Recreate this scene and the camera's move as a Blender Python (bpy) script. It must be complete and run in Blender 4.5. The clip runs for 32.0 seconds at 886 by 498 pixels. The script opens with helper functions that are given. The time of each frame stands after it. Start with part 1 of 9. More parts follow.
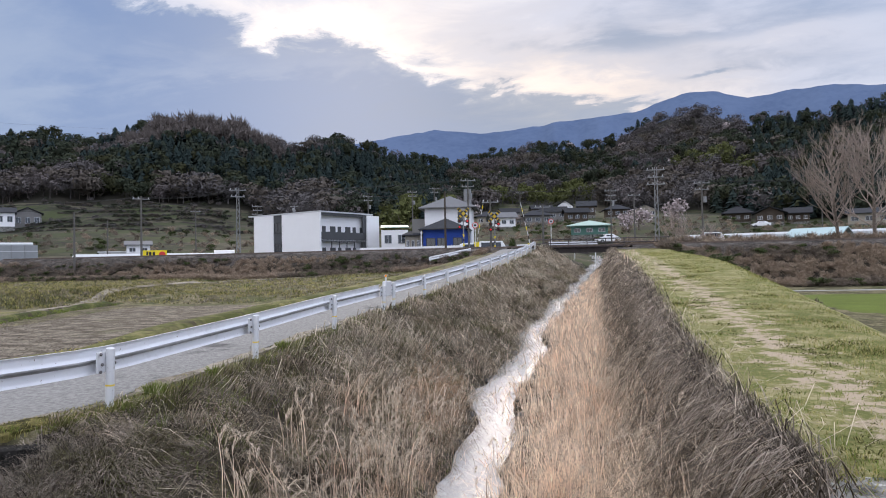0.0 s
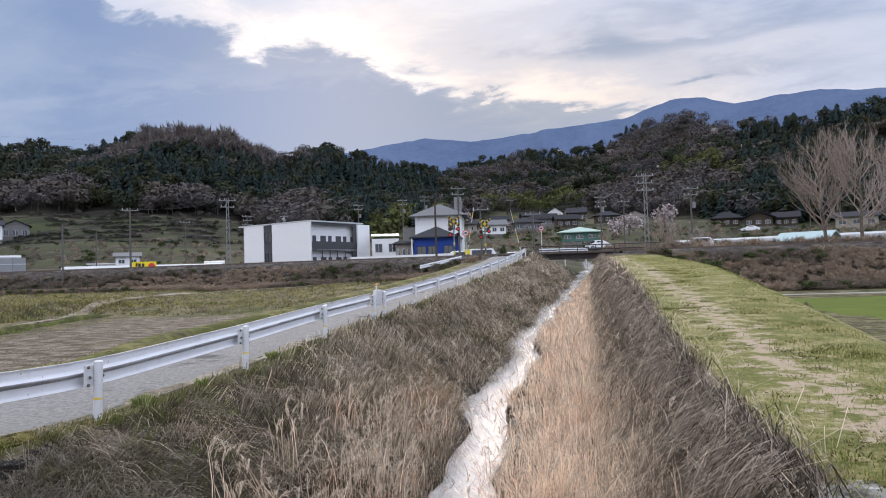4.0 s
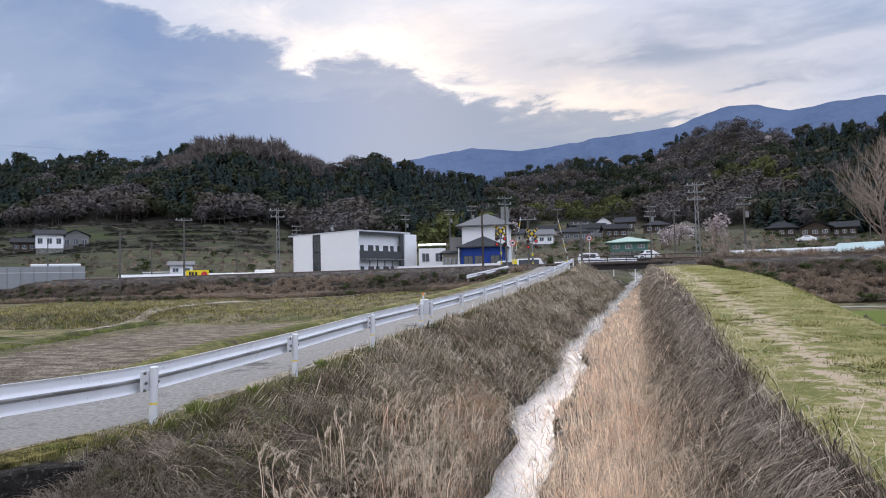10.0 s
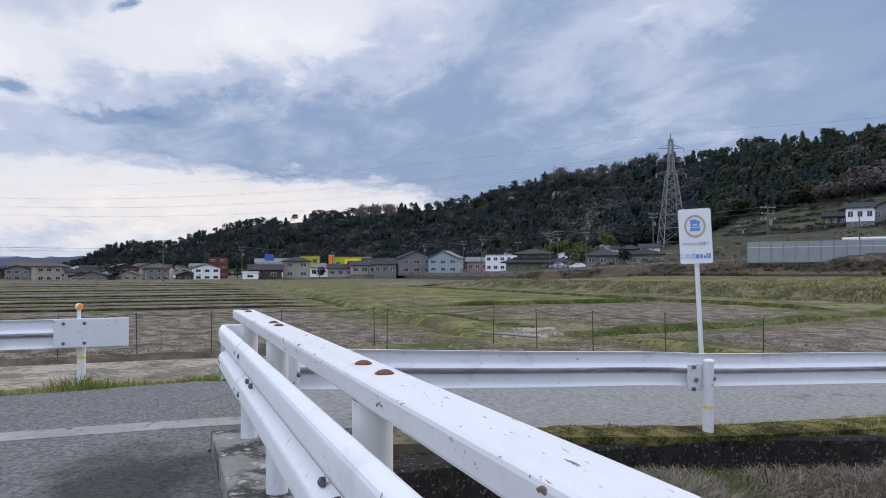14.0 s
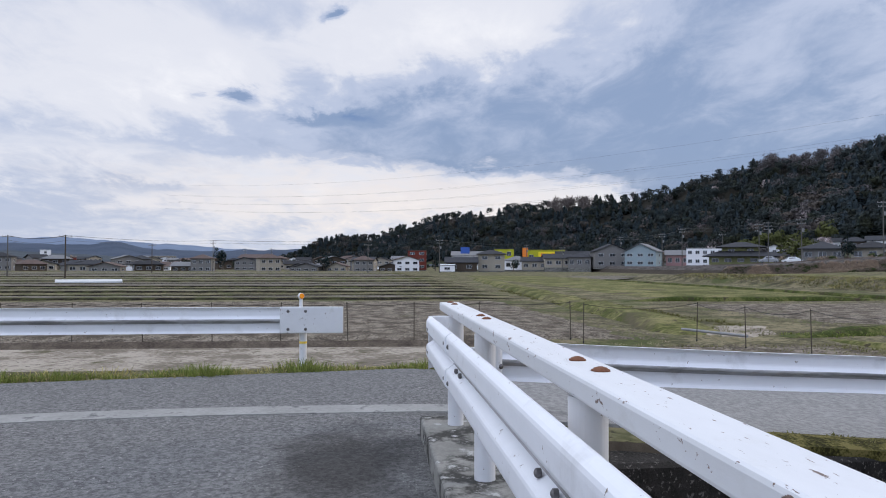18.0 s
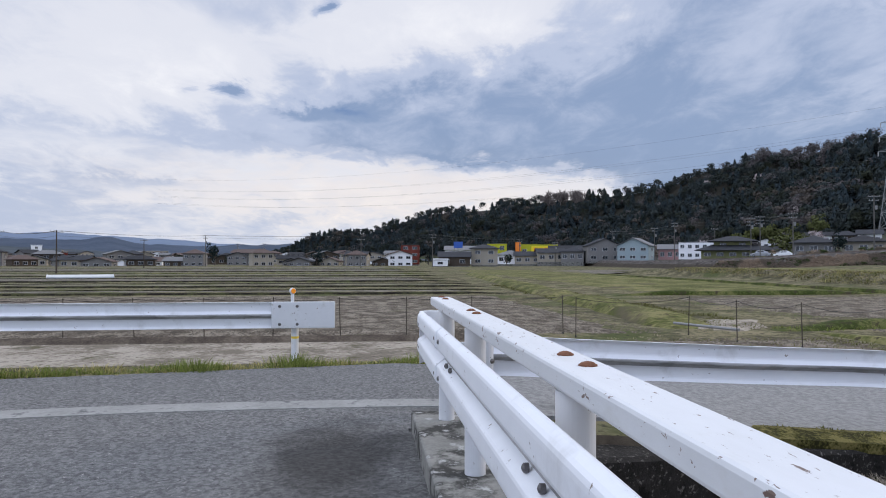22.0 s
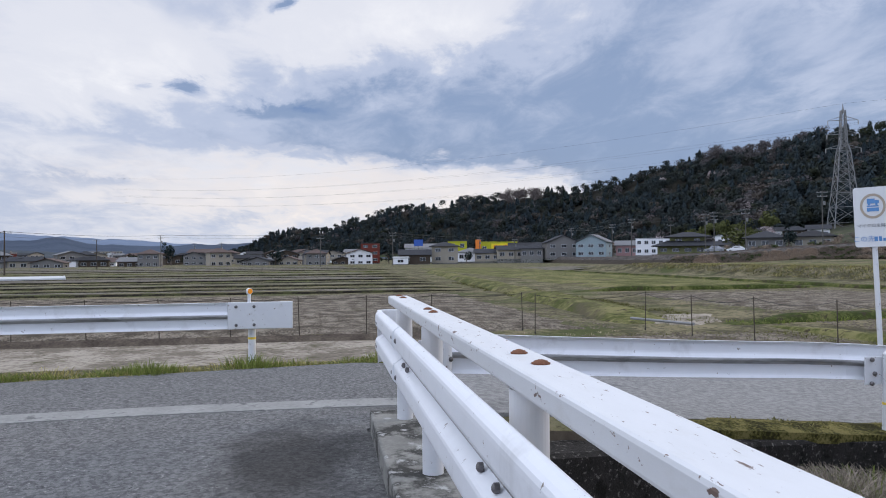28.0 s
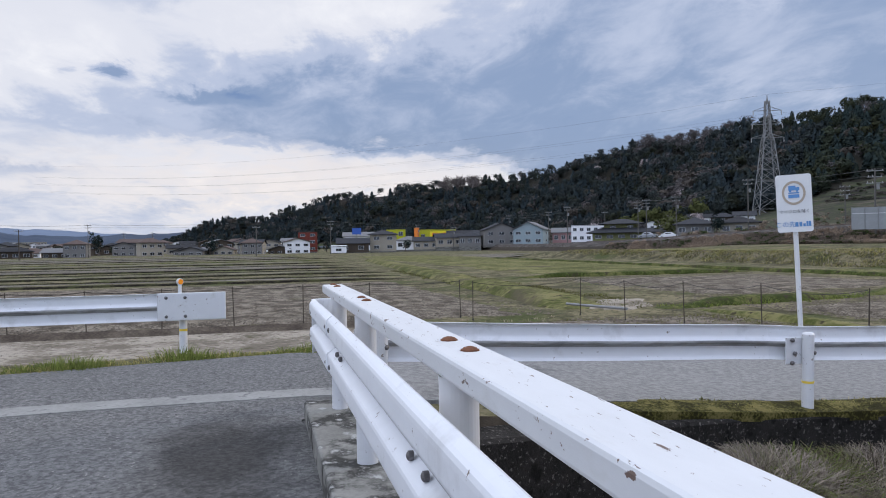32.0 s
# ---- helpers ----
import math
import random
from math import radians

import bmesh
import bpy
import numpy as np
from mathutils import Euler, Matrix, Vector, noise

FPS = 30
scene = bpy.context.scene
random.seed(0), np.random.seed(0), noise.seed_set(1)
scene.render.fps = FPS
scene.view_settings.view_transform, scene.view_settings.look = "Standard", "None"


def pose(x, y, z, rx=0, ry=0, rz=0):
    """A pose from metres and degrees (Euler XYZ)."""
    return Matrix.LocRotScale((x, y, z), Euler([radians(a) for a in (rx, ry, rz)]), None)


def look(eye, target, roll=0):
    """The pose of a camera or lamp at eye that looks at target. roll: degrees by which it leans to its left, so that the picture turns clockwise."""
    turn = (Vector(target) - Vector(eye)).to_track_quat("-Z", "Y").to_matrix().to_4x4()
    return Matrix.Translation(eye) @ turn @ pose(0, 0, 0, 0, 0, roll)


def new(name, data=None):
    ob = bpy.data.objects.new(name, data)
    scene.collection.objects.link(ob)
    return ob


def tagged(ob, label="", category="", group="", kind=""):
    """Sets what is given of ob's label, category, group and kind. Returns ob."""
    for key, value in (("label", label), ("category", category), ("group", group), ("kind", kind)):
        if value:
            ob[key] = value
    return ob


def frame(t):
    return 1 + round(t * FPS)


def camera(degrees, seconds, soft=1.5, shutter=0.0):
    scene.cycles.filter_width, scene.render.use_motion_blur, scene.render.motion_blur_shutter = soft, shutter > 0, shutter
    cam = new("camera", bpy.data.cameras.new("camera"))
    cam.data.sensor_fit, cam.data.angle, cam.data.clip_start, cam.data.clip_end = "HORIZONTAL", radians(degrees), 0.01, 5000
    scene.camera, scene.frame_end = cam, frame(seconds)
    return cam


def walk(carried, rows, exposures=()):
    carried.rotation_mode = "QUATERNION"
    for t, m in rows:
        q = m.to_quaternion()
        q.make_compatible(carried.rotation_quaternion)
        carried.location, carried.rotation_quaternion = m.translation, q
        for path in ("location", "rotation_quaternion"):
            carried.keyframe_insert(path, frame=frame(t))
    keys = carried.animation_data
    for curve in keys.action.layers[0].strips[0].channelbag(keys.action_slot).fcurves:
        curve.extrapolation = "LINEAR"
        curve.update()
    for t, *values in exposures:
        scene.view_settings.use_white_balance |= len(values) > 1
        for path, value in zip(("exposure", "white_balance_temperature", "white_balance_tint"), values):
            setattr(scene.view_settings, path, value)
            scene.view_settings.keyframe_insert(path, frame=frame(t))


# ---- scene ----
# ---- camera and its walk: t, x, y, z, pitch, roll, yaw ----
cam = camera(61.6, 32.0, 1.0)
ROWS = [
    (0, -0.027, -0.005, 1.311, 1.42, 1.12, 9.62),
    (0.5, -0.023, -0.002, 1.309, 1.47, 1.23, 9.64),
    (1, -0.021, 0.006, 1.307, 1.59, 1.37, 9.64),
    (1.5, -0.023, 0.005, 1.309, 1.79, 1.54, 9.58),
    (2, -0.019, 0.008, 1.311, 1.93, 1.69, 9.42),
    (2.5, -0.007, 0.014, 1.310, 2.01, 1.81, 9.21),
    (3, -0.002, 0.017, 1.310, 2.03, 1.87, 9.00),
    (3.5, -0.009, 0.012, 1.310, 2.03, 1.83, 8.90),
    (5.5, -0.013, 0.014, 1.310, 2.00, 1.50, 9.48),
    (6, -0.014, 0.014, 1.310, 2.01, 1.44, 9.78),
    (6.5, -0.020, 0.011, 1.309, 2.06, 1.39, 10.10),
    (7, -0.022, 0.009, 1.311, 2.14, 1.37, 10.42),
    (7.5, -0.021, 0.006, 1.314, 2.22, 1.35, 10.67),
    (8, -0.024, 0.007, 1.313, 2.28, 1.34, 10.84),
    (8.5, -0.025, 0.006, 1.316, 2.32, 1.40, 10.95),
    (9, -0.028, 0.004, 1.315, 2.41, 1.46, 11.07),
    (9.5, -0.025, 0.000, 1.318, 2.60, 1.55, 11.39),
    (10, -0.015, -0.015, 1.313, 2.87, 1.50, 12.53),
    (10.5, -0.018, -0.044, 1.312, 3.03, 1.27, 15.51),
    (11, -0.034, -0.085, 1.309, 2.95, 1.03, 21.20),
    (11.5, -0.066, -0.129, 1.308, 2.60, 0.87, 29.55),
    (12, -0.105, -0.182, 1.305, 2.13, 0.72, 39.45),
    (12.5, -0.140, -0.206, 1.299, 1.81, 0.70, 49.28),
    (13, -0.163, -0.260, 1.299, 1.74, 0.64, 57.65),
    (13.5, -0.178, -0.295, 1.301, 1.78, 0.45, 64.35),
    (14, -0.187, -0.310, 1.295, 1.78, 0.26, 69.68),
    (14.5, -0.200, -0.338, 1.298, 1.49, 0.05, 73.93),
    (15, -0.207, -0.351, 1.298, 1.01, -0.17, 77.29),
    (15.5, -0.210, -0.368, 1.295, 0.52, -0.37, 79.79),
    (17.5, -0.150, -0.384, 1.308, 1.20, -0.15, 84.56),
    (18, -0.151, -0.382, 1.308, 1.26, -0.12, 84.52),
    (18.5, -0.154, -0.381, 1.309, 1.31, -0.10, 84.51),
    (19, -0.153, -0.381, 1.307, 1.33, -0.11, 84.46),
    (19.5, -0.151, -0.382, 1.310, 1.30, -0.04, 84.39),
    (20, -0.155, -0.375, 1.308, 1.23, 0.01, 84.35),
    (20.5, -0.151, -0.378, 1.309, 1.11, 0.08, 84.30),
    (21, -0.154, -0.374, 1.309, 0.99, 0.11, 84.21),
    (21.5, -0.157, -0.370, 1.309, 0.90, 0.06, 84.10),
    (22, -0.158, -0.364, 1.309, 0.84, -0.01, 83.99),
    (22.5, -0.155, -0.365, 1.310, 0.79, -0.11, 83.91),
    (23, -0.153, -0.361, 1.312, 0.76, -0.12, 83.92),
    (23.5, -0.161, -0.364, 1.310, 0.78, -0.14, 83.91),
    (24, -0.160, -0.365, 1.312, 0.82, -0.08, 83.89),
    (24.5, -0.158, -0.365, 1.312, 0.89, -0.08, 83.83),
    (25, -0.158, -0.362, 1.313, 0.96, -0.01, 83.70),
    (25.5, -0.161, -0.357, 1.313, 1.04, 0.11, 83.54),
    (27.5, -0.170, -0.336, 1.312, 0.84, 0.45, 81.72),
    (28, -0.173, -0.339, 1.313, 0.66, 0.52, 80.94),
    (28.5, -0.176, -0.328, 1.312, 0.44, 0.62, 80.01),
    (29, -0.175, -0.319, 1.311, 0.27, 0.70, 78.91),
    (29.5, -0.182, -0.306, 1.310, 0.13, 0.81, 77.75),
    (30, -0.190, -0.302, 1.309, 0.02, 0.91, 76.78),
    (30.5, -0.188, -0.303, 1.309, -0.05, 1.01, 76.22),
    (31, -0.195, -0.300, 1.311, -0.19, 1.03, 76.04),
    (31.5, -0.195, -0.303, 1.309, -0.26, 1.01, 76.10),
    (32, -0.194, -0.305, 1.309, -0.32, 0.97, 76.22),
]
walk(cam, [(t, pose(x, y, z, 90 + pitch, roll, yaw)) for t, x, y, z, pitch, roll, yaw in ROWS], ((0, 0.38, 6800, 11), (9.5, 0.36, 6800, 11), (13, 0.18, 6450, 10), (32, 0.14, 6450, 10)))

# ---- world, sun, exposure ----
SUN_AZ, SUN_EL = 16.0, 19.0          # degrees left of north (+y), above the horizon
SKY_GAIN, SUN_POWER = 1.0, 1.25
ZENITH = 0.75
scene.view_settings.exposure = 0.0
# bearing left of north -> height in degrees of the upper and lower rim of the grey cloud deck
DECK_TOP = ((-45, 8), (-22, 9), (-10, 11), (-3, 12.2), (2, 13.2), (7, 13.8), (12, 15.4), (16, 17.0), (22, 17.2), (25, 18.0), (27, 18.8), (32, 18.9), (36, 20.5), (41, 23), (47, 25), (55, 24), (62, 22), (68, 18.5), (75, 15.5), (82, 15), (90, 13.6), (96, 12), (103, 10.4), (112, 9), (135, 8))
DECK_FOOT = ((-45, 0), (62, 0), (66, 3.4), (69, 5.0), (72.6, 6.3), (78, 7.0), (85, 7.4), (95, 7.9), (105, 8.3), (115, 8.5), (135, 8.5))
# how dense the deck is along its length
DECK_DEPTH = ((-45, 0.15), (-20, 0.28), (-6, 0.40), (2, 0.75), (10, 1.12), (20, 1.25), (34, 1.15), (42, 0.98), (52, 0.86), (64, 0.90), (76, 0.78), (90, 0.62), (100, 0.42), (112, 0.35), (135, 0.35))
# single cloud masses: bearing left of north, height, breadth, depth (degrees), lighter (+) or darker (-)
CLOUDS = ((20, 15.2, 10, 1.2, 0.14), (30, 14.5, 9, 1.6, 0.10), (14, 11.5, 9, 2.0, -0.08), (14, 19.5, 13, 3.4, 0.16), (-14, 18, 9, 5, -0.10), (50, 18.5, 6, 1.7, 0.34), (60, 17, 7, 5, 0.16), (46, 13, 12, 4, 0.06), (92, 5, 18, 1.9, 0.18), (106, 13.5, 9, 4, 0.20), (101, 18, 6, 2.5, -0.18), (80, 18.5, 9, 3.2, 0.20), (90, 16, 8, 3, 0.16), (50, 13.5, 10, 5, 0.10), (118, 4, 12, 2.0, -0.22))
PUFFS = ((99.8, 12.5, 1.1, 0.62, -0.62), (102.6, 12.4, 0.8, 0.3, -0.30), (94.4, 11.2, 2.3, 0.55, -0.34), (91, 11.0, 1.6, 0.4, -0.30), (92.9, 18.6, 0.75, 0.5, -0.6), (10.8, 15.8, 1.8, 0.30, -0.42), (-10, 13.4, 1.6, 0.28, -0.26), (84, 7.6, 3.0, 0.4, -0.12), (106, 5.6, 4.0, 0.35, -0.16), (-4, 16.0, 9, 0.5, -0.12), (-16, 15.6, 6, 0.4, 0.16))
SKY_TONES = ((0.0, (0.15, 0.235, 0.42)), (0.30, (0.26, 0.335, 0.485)), (0.52, (0.49, 0.535, 0.655)), (0.75, (0.765, 0.755, 0.785)), (1.0, (0.96, 0.925, 0.90)))


def sun_way():
    a, e = radians(SUN_AZ), radians(SUN_EL)
    return Vector((-math.sin(a) * math.cos(e), math.cos(a) * math.cos(e), math.sin(e)))


def make_world():
    world = bpy.data.worlds.new("evening_sky")
    scene.world = world
    world.use_nodes = True
    nt = world.node_tree
    nt.nodes.clear()
    N, L = nt.nodes.new, nt.links.new

    def math_node(op, a, b=None, clamp=False):
        n = N("ShaderNodeMath")
        n.operation, n.use_clamp = op, clamp
        for i, v in enumerate((a, b)):
            if v is None:
                continue
            if isinstance(v, (int, float)):
                n.inputs[i].default_value = v
            else:
                L(v, n.inputs[i])
        return n.outputs[0]

    def ramp(fac, stops):
        n = N("ShaderNodeValToRGB")
        n.color_ramp.interpolation = "EASE"
        while len(n.color_ramp.elements) < len(stops):
            n.color_ramp.elements.new(0.5)
        for e, (p, c) in zip(n.color_ramp.elements, stops):
            e.position, e.color = p, (*c, 1)
        L(fac, n.inputs[0])
        return n.outputs[0]

    def mix(fac, a, b):
        n = N("ShaderNodeMix")
        n.data_type = "RGBA"
        for sock, v in ((n.inputs[0], fac), (n.inputs[6], a), (n.inputs[7], b)):
            if isinstance(v, (int, float)):
                sock.default_value = v
            elif isinstance(v, tuple):
                sock.default_value = (*v, 1)
            else:
                L(v, sock)
        return n.outputs[2]

    co = N("ShaderNodeTexCoord").outputs["Generated"]
    sep = N("ShaderNodeSeparateXYZ")
    L(co, sep.inputs[0])
    X, Y, Z = sep.outputs
    up = math_node("MAXIMUM", Z, 0.0)
    # cloud deck: the direction projected on a layer overhead
    den = math_node("ADD", up, 0.16)
    comb = N("ShaderNodeCombineXYZ")
    L(math_node("DIVIDE", X, den), comb.inputs[0])
    L(math_node("DIVIDE", Y, den), comb.inputs[1])

    def noise_at(scale, detail, rough, shift, stretch=(1, 1, 1)):
        m = N("ShaderNodeMapping")
        m.inputs["Location"].default_value = shift
        m.inputs["Scale"].default_value = stretch
        m.inputs["Rotation"].default_value = (0, 0, 0.6)
        L(comb.outputs[0], m.inputs["Vector"])
        n = N("ShaderNodeTexNoise")
        n.inputs["Scale"].default_value = scale
        n.inputs["Detail"].default_value = detail
        n.inputs["Roughness"].default_value = rough
        n.inputs["Distortion"].default_value = 0.4
        L(m.outputs[0], n.inputs["Vector"])
        return math_node("SUBTRACT", n.outputs["Fac"], 0.5)

    big = noise_at(0.9, 5, 0.55, (3.1, 1.7, 0), (1.0, 1.5, 1))
    fine = noise_at(2.6, 9, 0.62, (0.4, 5.2, 0), (1.0, 1.7, 1))
    puff = noise_at(6.0, 8, 0.6, (7.4, 2.2, 0), (1.0, 1.0, 1))
    # bearing (degrees left of north) and height, stirred by the cloud noise
    az0 = math_node("MULTIPLY", math_node("ARCTAN2", math_node("MULTIPLY", X, -1.0), Y), 57.2958)
    el0 = math_node("MULTIPLY", math_node("ARCSINE", Z), 57.2958)
    az = math_node("ADD", az0, math_node("ADD", math_node("MULTIPLY", big, 22.0), math_node("MULTIPLY", puff, 12.0)))
    el = math_node("ADD", el0, math_node("ADD", math_node("MULTIPLY", fine, 6.0), math_node("MULTIPLY", puff, 4.0)))

    az_small = math_node("ADD", az0, math_node("MULTIPLY", puff, 5.0))
    el_small = math_node("ADD", el0, math_node("MULTIPLY", fine, 3.0))

    def bank(a, e, wa, we, power, az=az, el=el):
        """A soft mass of cloud round a bearing and height."""
        u = math_node("POWER", math_node("ABSOLUTE", math_node("DIVIDE", math_node("SUBTRACT", az, a), wa)), 2.0)
        v = math_node("POWER", math_node("ABSOLUTE", math_node("DIVIDE", math_node("SUBTRACT", el, e), we)), 2.0)
        return math_node("MULTIPLY", math_node("EXPONENT", math_node("MULTIPLY", math_node("ADD", u, v), -1.0)), power)

    def along(points, scale):
        """A height given along the bearing, as a ramp from -45 to 135 degrees."""
        unit = math_node("MULTIPLY", math_node("ADD", math_node("ADD", az0, 45.0), math_node("ADD", math_node("MULTIPLY", big, 8.0), math_node("MULTIPLY", puff, 4.0))), 1 / 180.0, True)
        n = N("ShaderNodeValToRGB")
        n.color_ramp.interpolation = "LINEAR"
        while len(n.color_ramp.elements) < len(points):
            n.color_ramp.elements.new(0.5)
        for e, (p, v) in zip(n.color_ramp.elements, points):
            e.position, e.color = (p + 45) / 180.0, (v / scale, v / scale, v / scale, 1)
        L(unit, n.inputs[0])
        return math_node("MULTIPLY", n.outputs[0], scale)

    def step(v, a, b):
        n = N("ShaderNodeMapRange")
        n.interpolation_type = "SMOOTHSTEP"
        n.inputs[1].default_value, n.inputs[2].default_value = a, b
        L(v, n.inputs[0])
        return n.outputs[0]

    crisp = step(az0, 55.0, 38.0)
    el_deck = math_node("ADD", el0, math_node("ADD", math_node("MULTIPLY", fine, 4.6), math_node("MULTIPLY", puff, math_node("ADD", math_node("MULTIPLY", crisp, 4.5), 2.0))))
    rim = math_node("SUBTRACT", along(DECK_TOP, 30.0), el_deck)
    top_mask = math_node("ADD", math_node("MULTIPLY", step(rim, -0.5, 0.8), crisp), math_node("MULTIPLY", step(rim, -3.0, 3.0), math_node("SUBTRACT", 1.0, crisp)))
    foot_mask = step(math_node("SUBTRACT", el_deck, along(DECK_FOOT, 30.0)), -0.5, 0.7)
    deck = math_node("MULTIPLY", math_node("MULTIPLY", top_mask, foot_mask), along(DECK_DEPTH, 1.5))
    glow_rim = math_node("MULTIPLY", math_node("EXPONENT", math_node("MULTIPLY", math_node("POWER", math_node("ABSOLUTE", math_node("DIVIDE", math_node("ADD", rim, 1.0), 1.6)), 2.0), -1.0)), 0.20)
    light = math_node("ADD", 0.82, math_node("ADD", math_node("MULTIPLY", big, 0.32), math_node("MULTIPLY", fine, 0.50)))
    light = math_node("SUBTRACT", light, math_node("MULTIPLY", deck, 0.50))
    light = math_node("ADD", light, math_node("MULTIPLY", glow_rim, step(az0, 45.0, 20.0)))
    light = math_node("SUBTRACT", light, math_node("MULTIPLY", step(az0, 52.0, 30.0), 0.23))
    for masses in CLOUDS:
        light = math_node("ADD", light, bank(*masses))
    for masses in PUFFS:
        light = math_node("ADD", light, bank(*masses, az_small, el_small))
    high = math_node("MULTIPLY", math_node("SUBTRACT", Z, 0.40, True), 2.6, True)
    light = math_node("ADD", light, math_node("MULTIPLY", high, 0.35))
    cloud = ramp(math_node("MULTIPLY", light, 0.8, True), SKY_TONES)
    warm = math_node("ADD", bank(-1, 12.5, 17, 5.0, 0.85), math_node("ADD", bank(14, 18.5, 14, 3.0, 0.40), bank(88, 5, 20, 2.4, 0.40)), True)
    cloud = mix(warm, cloud, mix(1.0, (1, 1, 1), cloud))
    tinted = N("ShaderNodeMix")
    tinted.data_type, tinted.blend_type = "RGBA", "MULTIPLY"
    L(warm, tinted.inputs[0])
    L(cloud, tinted.inputs[6])
    tinted.inputs[7].default_value = (1.20, 1.0, 0.80, 1)
    sky = N("ShaderNodeTexSky")
    sky.sky_type = "NISHITA"
    sky.sun_disc = False
    sky.sun_elevation = radians(SUN_EL)
    sky.sun_rotation = radians(-SUN_AZ)
    sky_col = N("ShaderNodeVectorMath")
    sky_col.operation = "SCALE"
    L(sky.outputs[0], sky_col.inputs[0])
    sky_col.inputs["Scale"].default_value = 0.09
    col = mix(0.93, sky_col.outputs[0], tinted.outputs[2])
    # an overcast sky is brightest overhead
    lift = N("ShaderNodeVectorMath")
    lift.operation = "SCALE"
    L(col, lift.inputs[0])
    behind = step(math_node("ADD", math_node("MULTIPLY", Y, -0.75), math_node("MULTIPLY", X, 0.66)), -0.15, 0.95)
    L(math_node("ADD", math_node("ADD", 1.0, math_node("MULTIPLY", behind, 0.8)), math_node("MULTIPLY", high, ZENITH)), lift.inputs["Scale"])
    cool = N("ShaderNodeMix")
    cool.data_type, cool.blend_type = "RGBA", "MULTIPLY"
    L(math_node("ADD", 0.30, math_node("MULTIPLY", high, 0.60), True), cool.inputs[0])
    L(lift.outputs[0], cool.inputs[6])
    cool.inputs[7].default_value = (0.86, 0.96, 1.14, 1)
    col = cool.outputs[2]
    bg = N("ShaderNodeBackground")
    L(col, bg.inputs[0])
    bg.inputs[1].default_value = SKY_GAIN
    out = N("ShaderNodeOutputWorld")
    L(bg.outputs[0], out.inputs[0])


make_world()
sun = new("sun", bpy.data.lights.new("sun", "SUN"))
sun.data.energy, sun.data.angle, sun.data.color = SUN_POWER, radians(14), (1.0, 0.88, 0.74)
sun.matrix_world = look(sun_way() * 60, (0, 0, 0))

# ---- materials ----
def material(name, stops, rough=0.8, scale=4.0, detail=6.0, metal=0.0, bump=0.0, bump_scale=40.0, spots=None, random_tint=0.0,
             spec=None, stretch=(1, 1, 1), island=0.0, coords="Object"):
    """A procedural surface: a noise at two scales through a colour ramp, with optional stains, relief and per-object tint."""
    m = bpy.data.materials.new(name)
    m.use_nodes = True
    nt = m.node_tree
    N, L = nt.nodes.new, nt.links.new
    b = nt.nodes["Principled BSDF"]
    b.inputs["Roughness"].default_value = rough
    b.inputs["Metallic"].default_value = metal
    b.inputs["Specular IOR Level"].default_value = (0.5 if rough < 0.78 else 0.10) if spec is None else spec
    co = N("ShaderNodeTexCoord")
    mp = N("ShaderNodeMapping")
    mp.inputs["Scale"].default_value = stretch
    if coords == "World":
        g = N("ShaderNodeNewGeometry")
        L(g.outputs["Position"], mp.inputs["Vector"])
    else:
        L(co.outputs[coords], mp.inputs["Vector"])

    def noise_fac(s, d, r=0.6):
        n = N("ShaderNodeTexNoise")
        n.inputs["Scale"].default_value, n.inputs["Detail"].default_value, n.inputs["Roughness"].default_value = s, d, r
        L(mp.outputs[0], n.inputs["Vector"])
        return n.outputs["Fac"]

    low, high = noise_fac(scale, 3), noise_fac(scale * 9, detail)
    mixf = N("ShaderNodeMix")
    mixf.inputs[0].default_value = 0.45
    L(low, mixf.inputs[2])
    L(high, mixf.inputs[3])
    ramp = N("ShaderNodeValToRGB")
    while len(ramp.color_ramp.elements) < len(stops):
        ramp.color_ramp.elements.new(0.5)
    for e, (p, c) in zip(ramp.color_ramp.elements, stops):
        e.position, e.color = p, (*c, 1)
    L(mixf.outputs[0], ramp.inputs[0])
    col = ramp.outputs[0]
    for sp_col, sp_scale, lo, hi in (spots or ()):
        r2 = N("ShaderNodeValToRGB")
        r2.color_ramp.elements[0].position, r2.color_ramp.elements[1].position = lo, hi
        L(noise_fac(sp_scale, 5, 0.65), r2.inputs[0])
        mx = N("ShaderNodeMix")
        mx.data_type = "RGBA"
        L(r2.outputs[0], mx.inputs[0])
        L(col, mx.inputs[6])
        mx.inputs[7].default_value = (*sp_col, 1)
        col = mx.outputs[2]
    if random_tint or island:
        hsv = N("ShaderNodeHueSaturation")
        src = N("ShaderNodeObjectInfo").outputs["Random"] if random_tint else N("ShaderNodeNewGeometry").outputs["Random Per Island"]
        mr = N("ShaderNodeMapRange")
        amount = random_tint or island
        mr.inputs[3].default_value, mr.inputs[4].default_value = 1 - amount, 1 + amount
        L(src, mr.inputs[0])
        L(mr.outputs[0], hsv.inputs["Value"])
        L(col, hsv.inputs["Color"])
        col = hsv.outputs[0]
    L(col, b.inputs["Base Color"])
    if bump:
        bn = N("ShaderNodeBump")
        bn.inputs["Strength"].default_value = bump
        bn.inputs["Distance"].default_value = 0.02
        L(noise_fac(bump_scale, 8, 0.7), bn.inputs["Height"])
        L(bn.outputs[0], b.inputs["Normal"])
    return m


def shades(c, spread=0.25):
    """Three stops round one colour."""
    return ((0.3, tuple(v * (1 - spread) for v in c)), (0.5, c), (0.7, tuple(min(1, v * (1 + spread)) for v in c)))


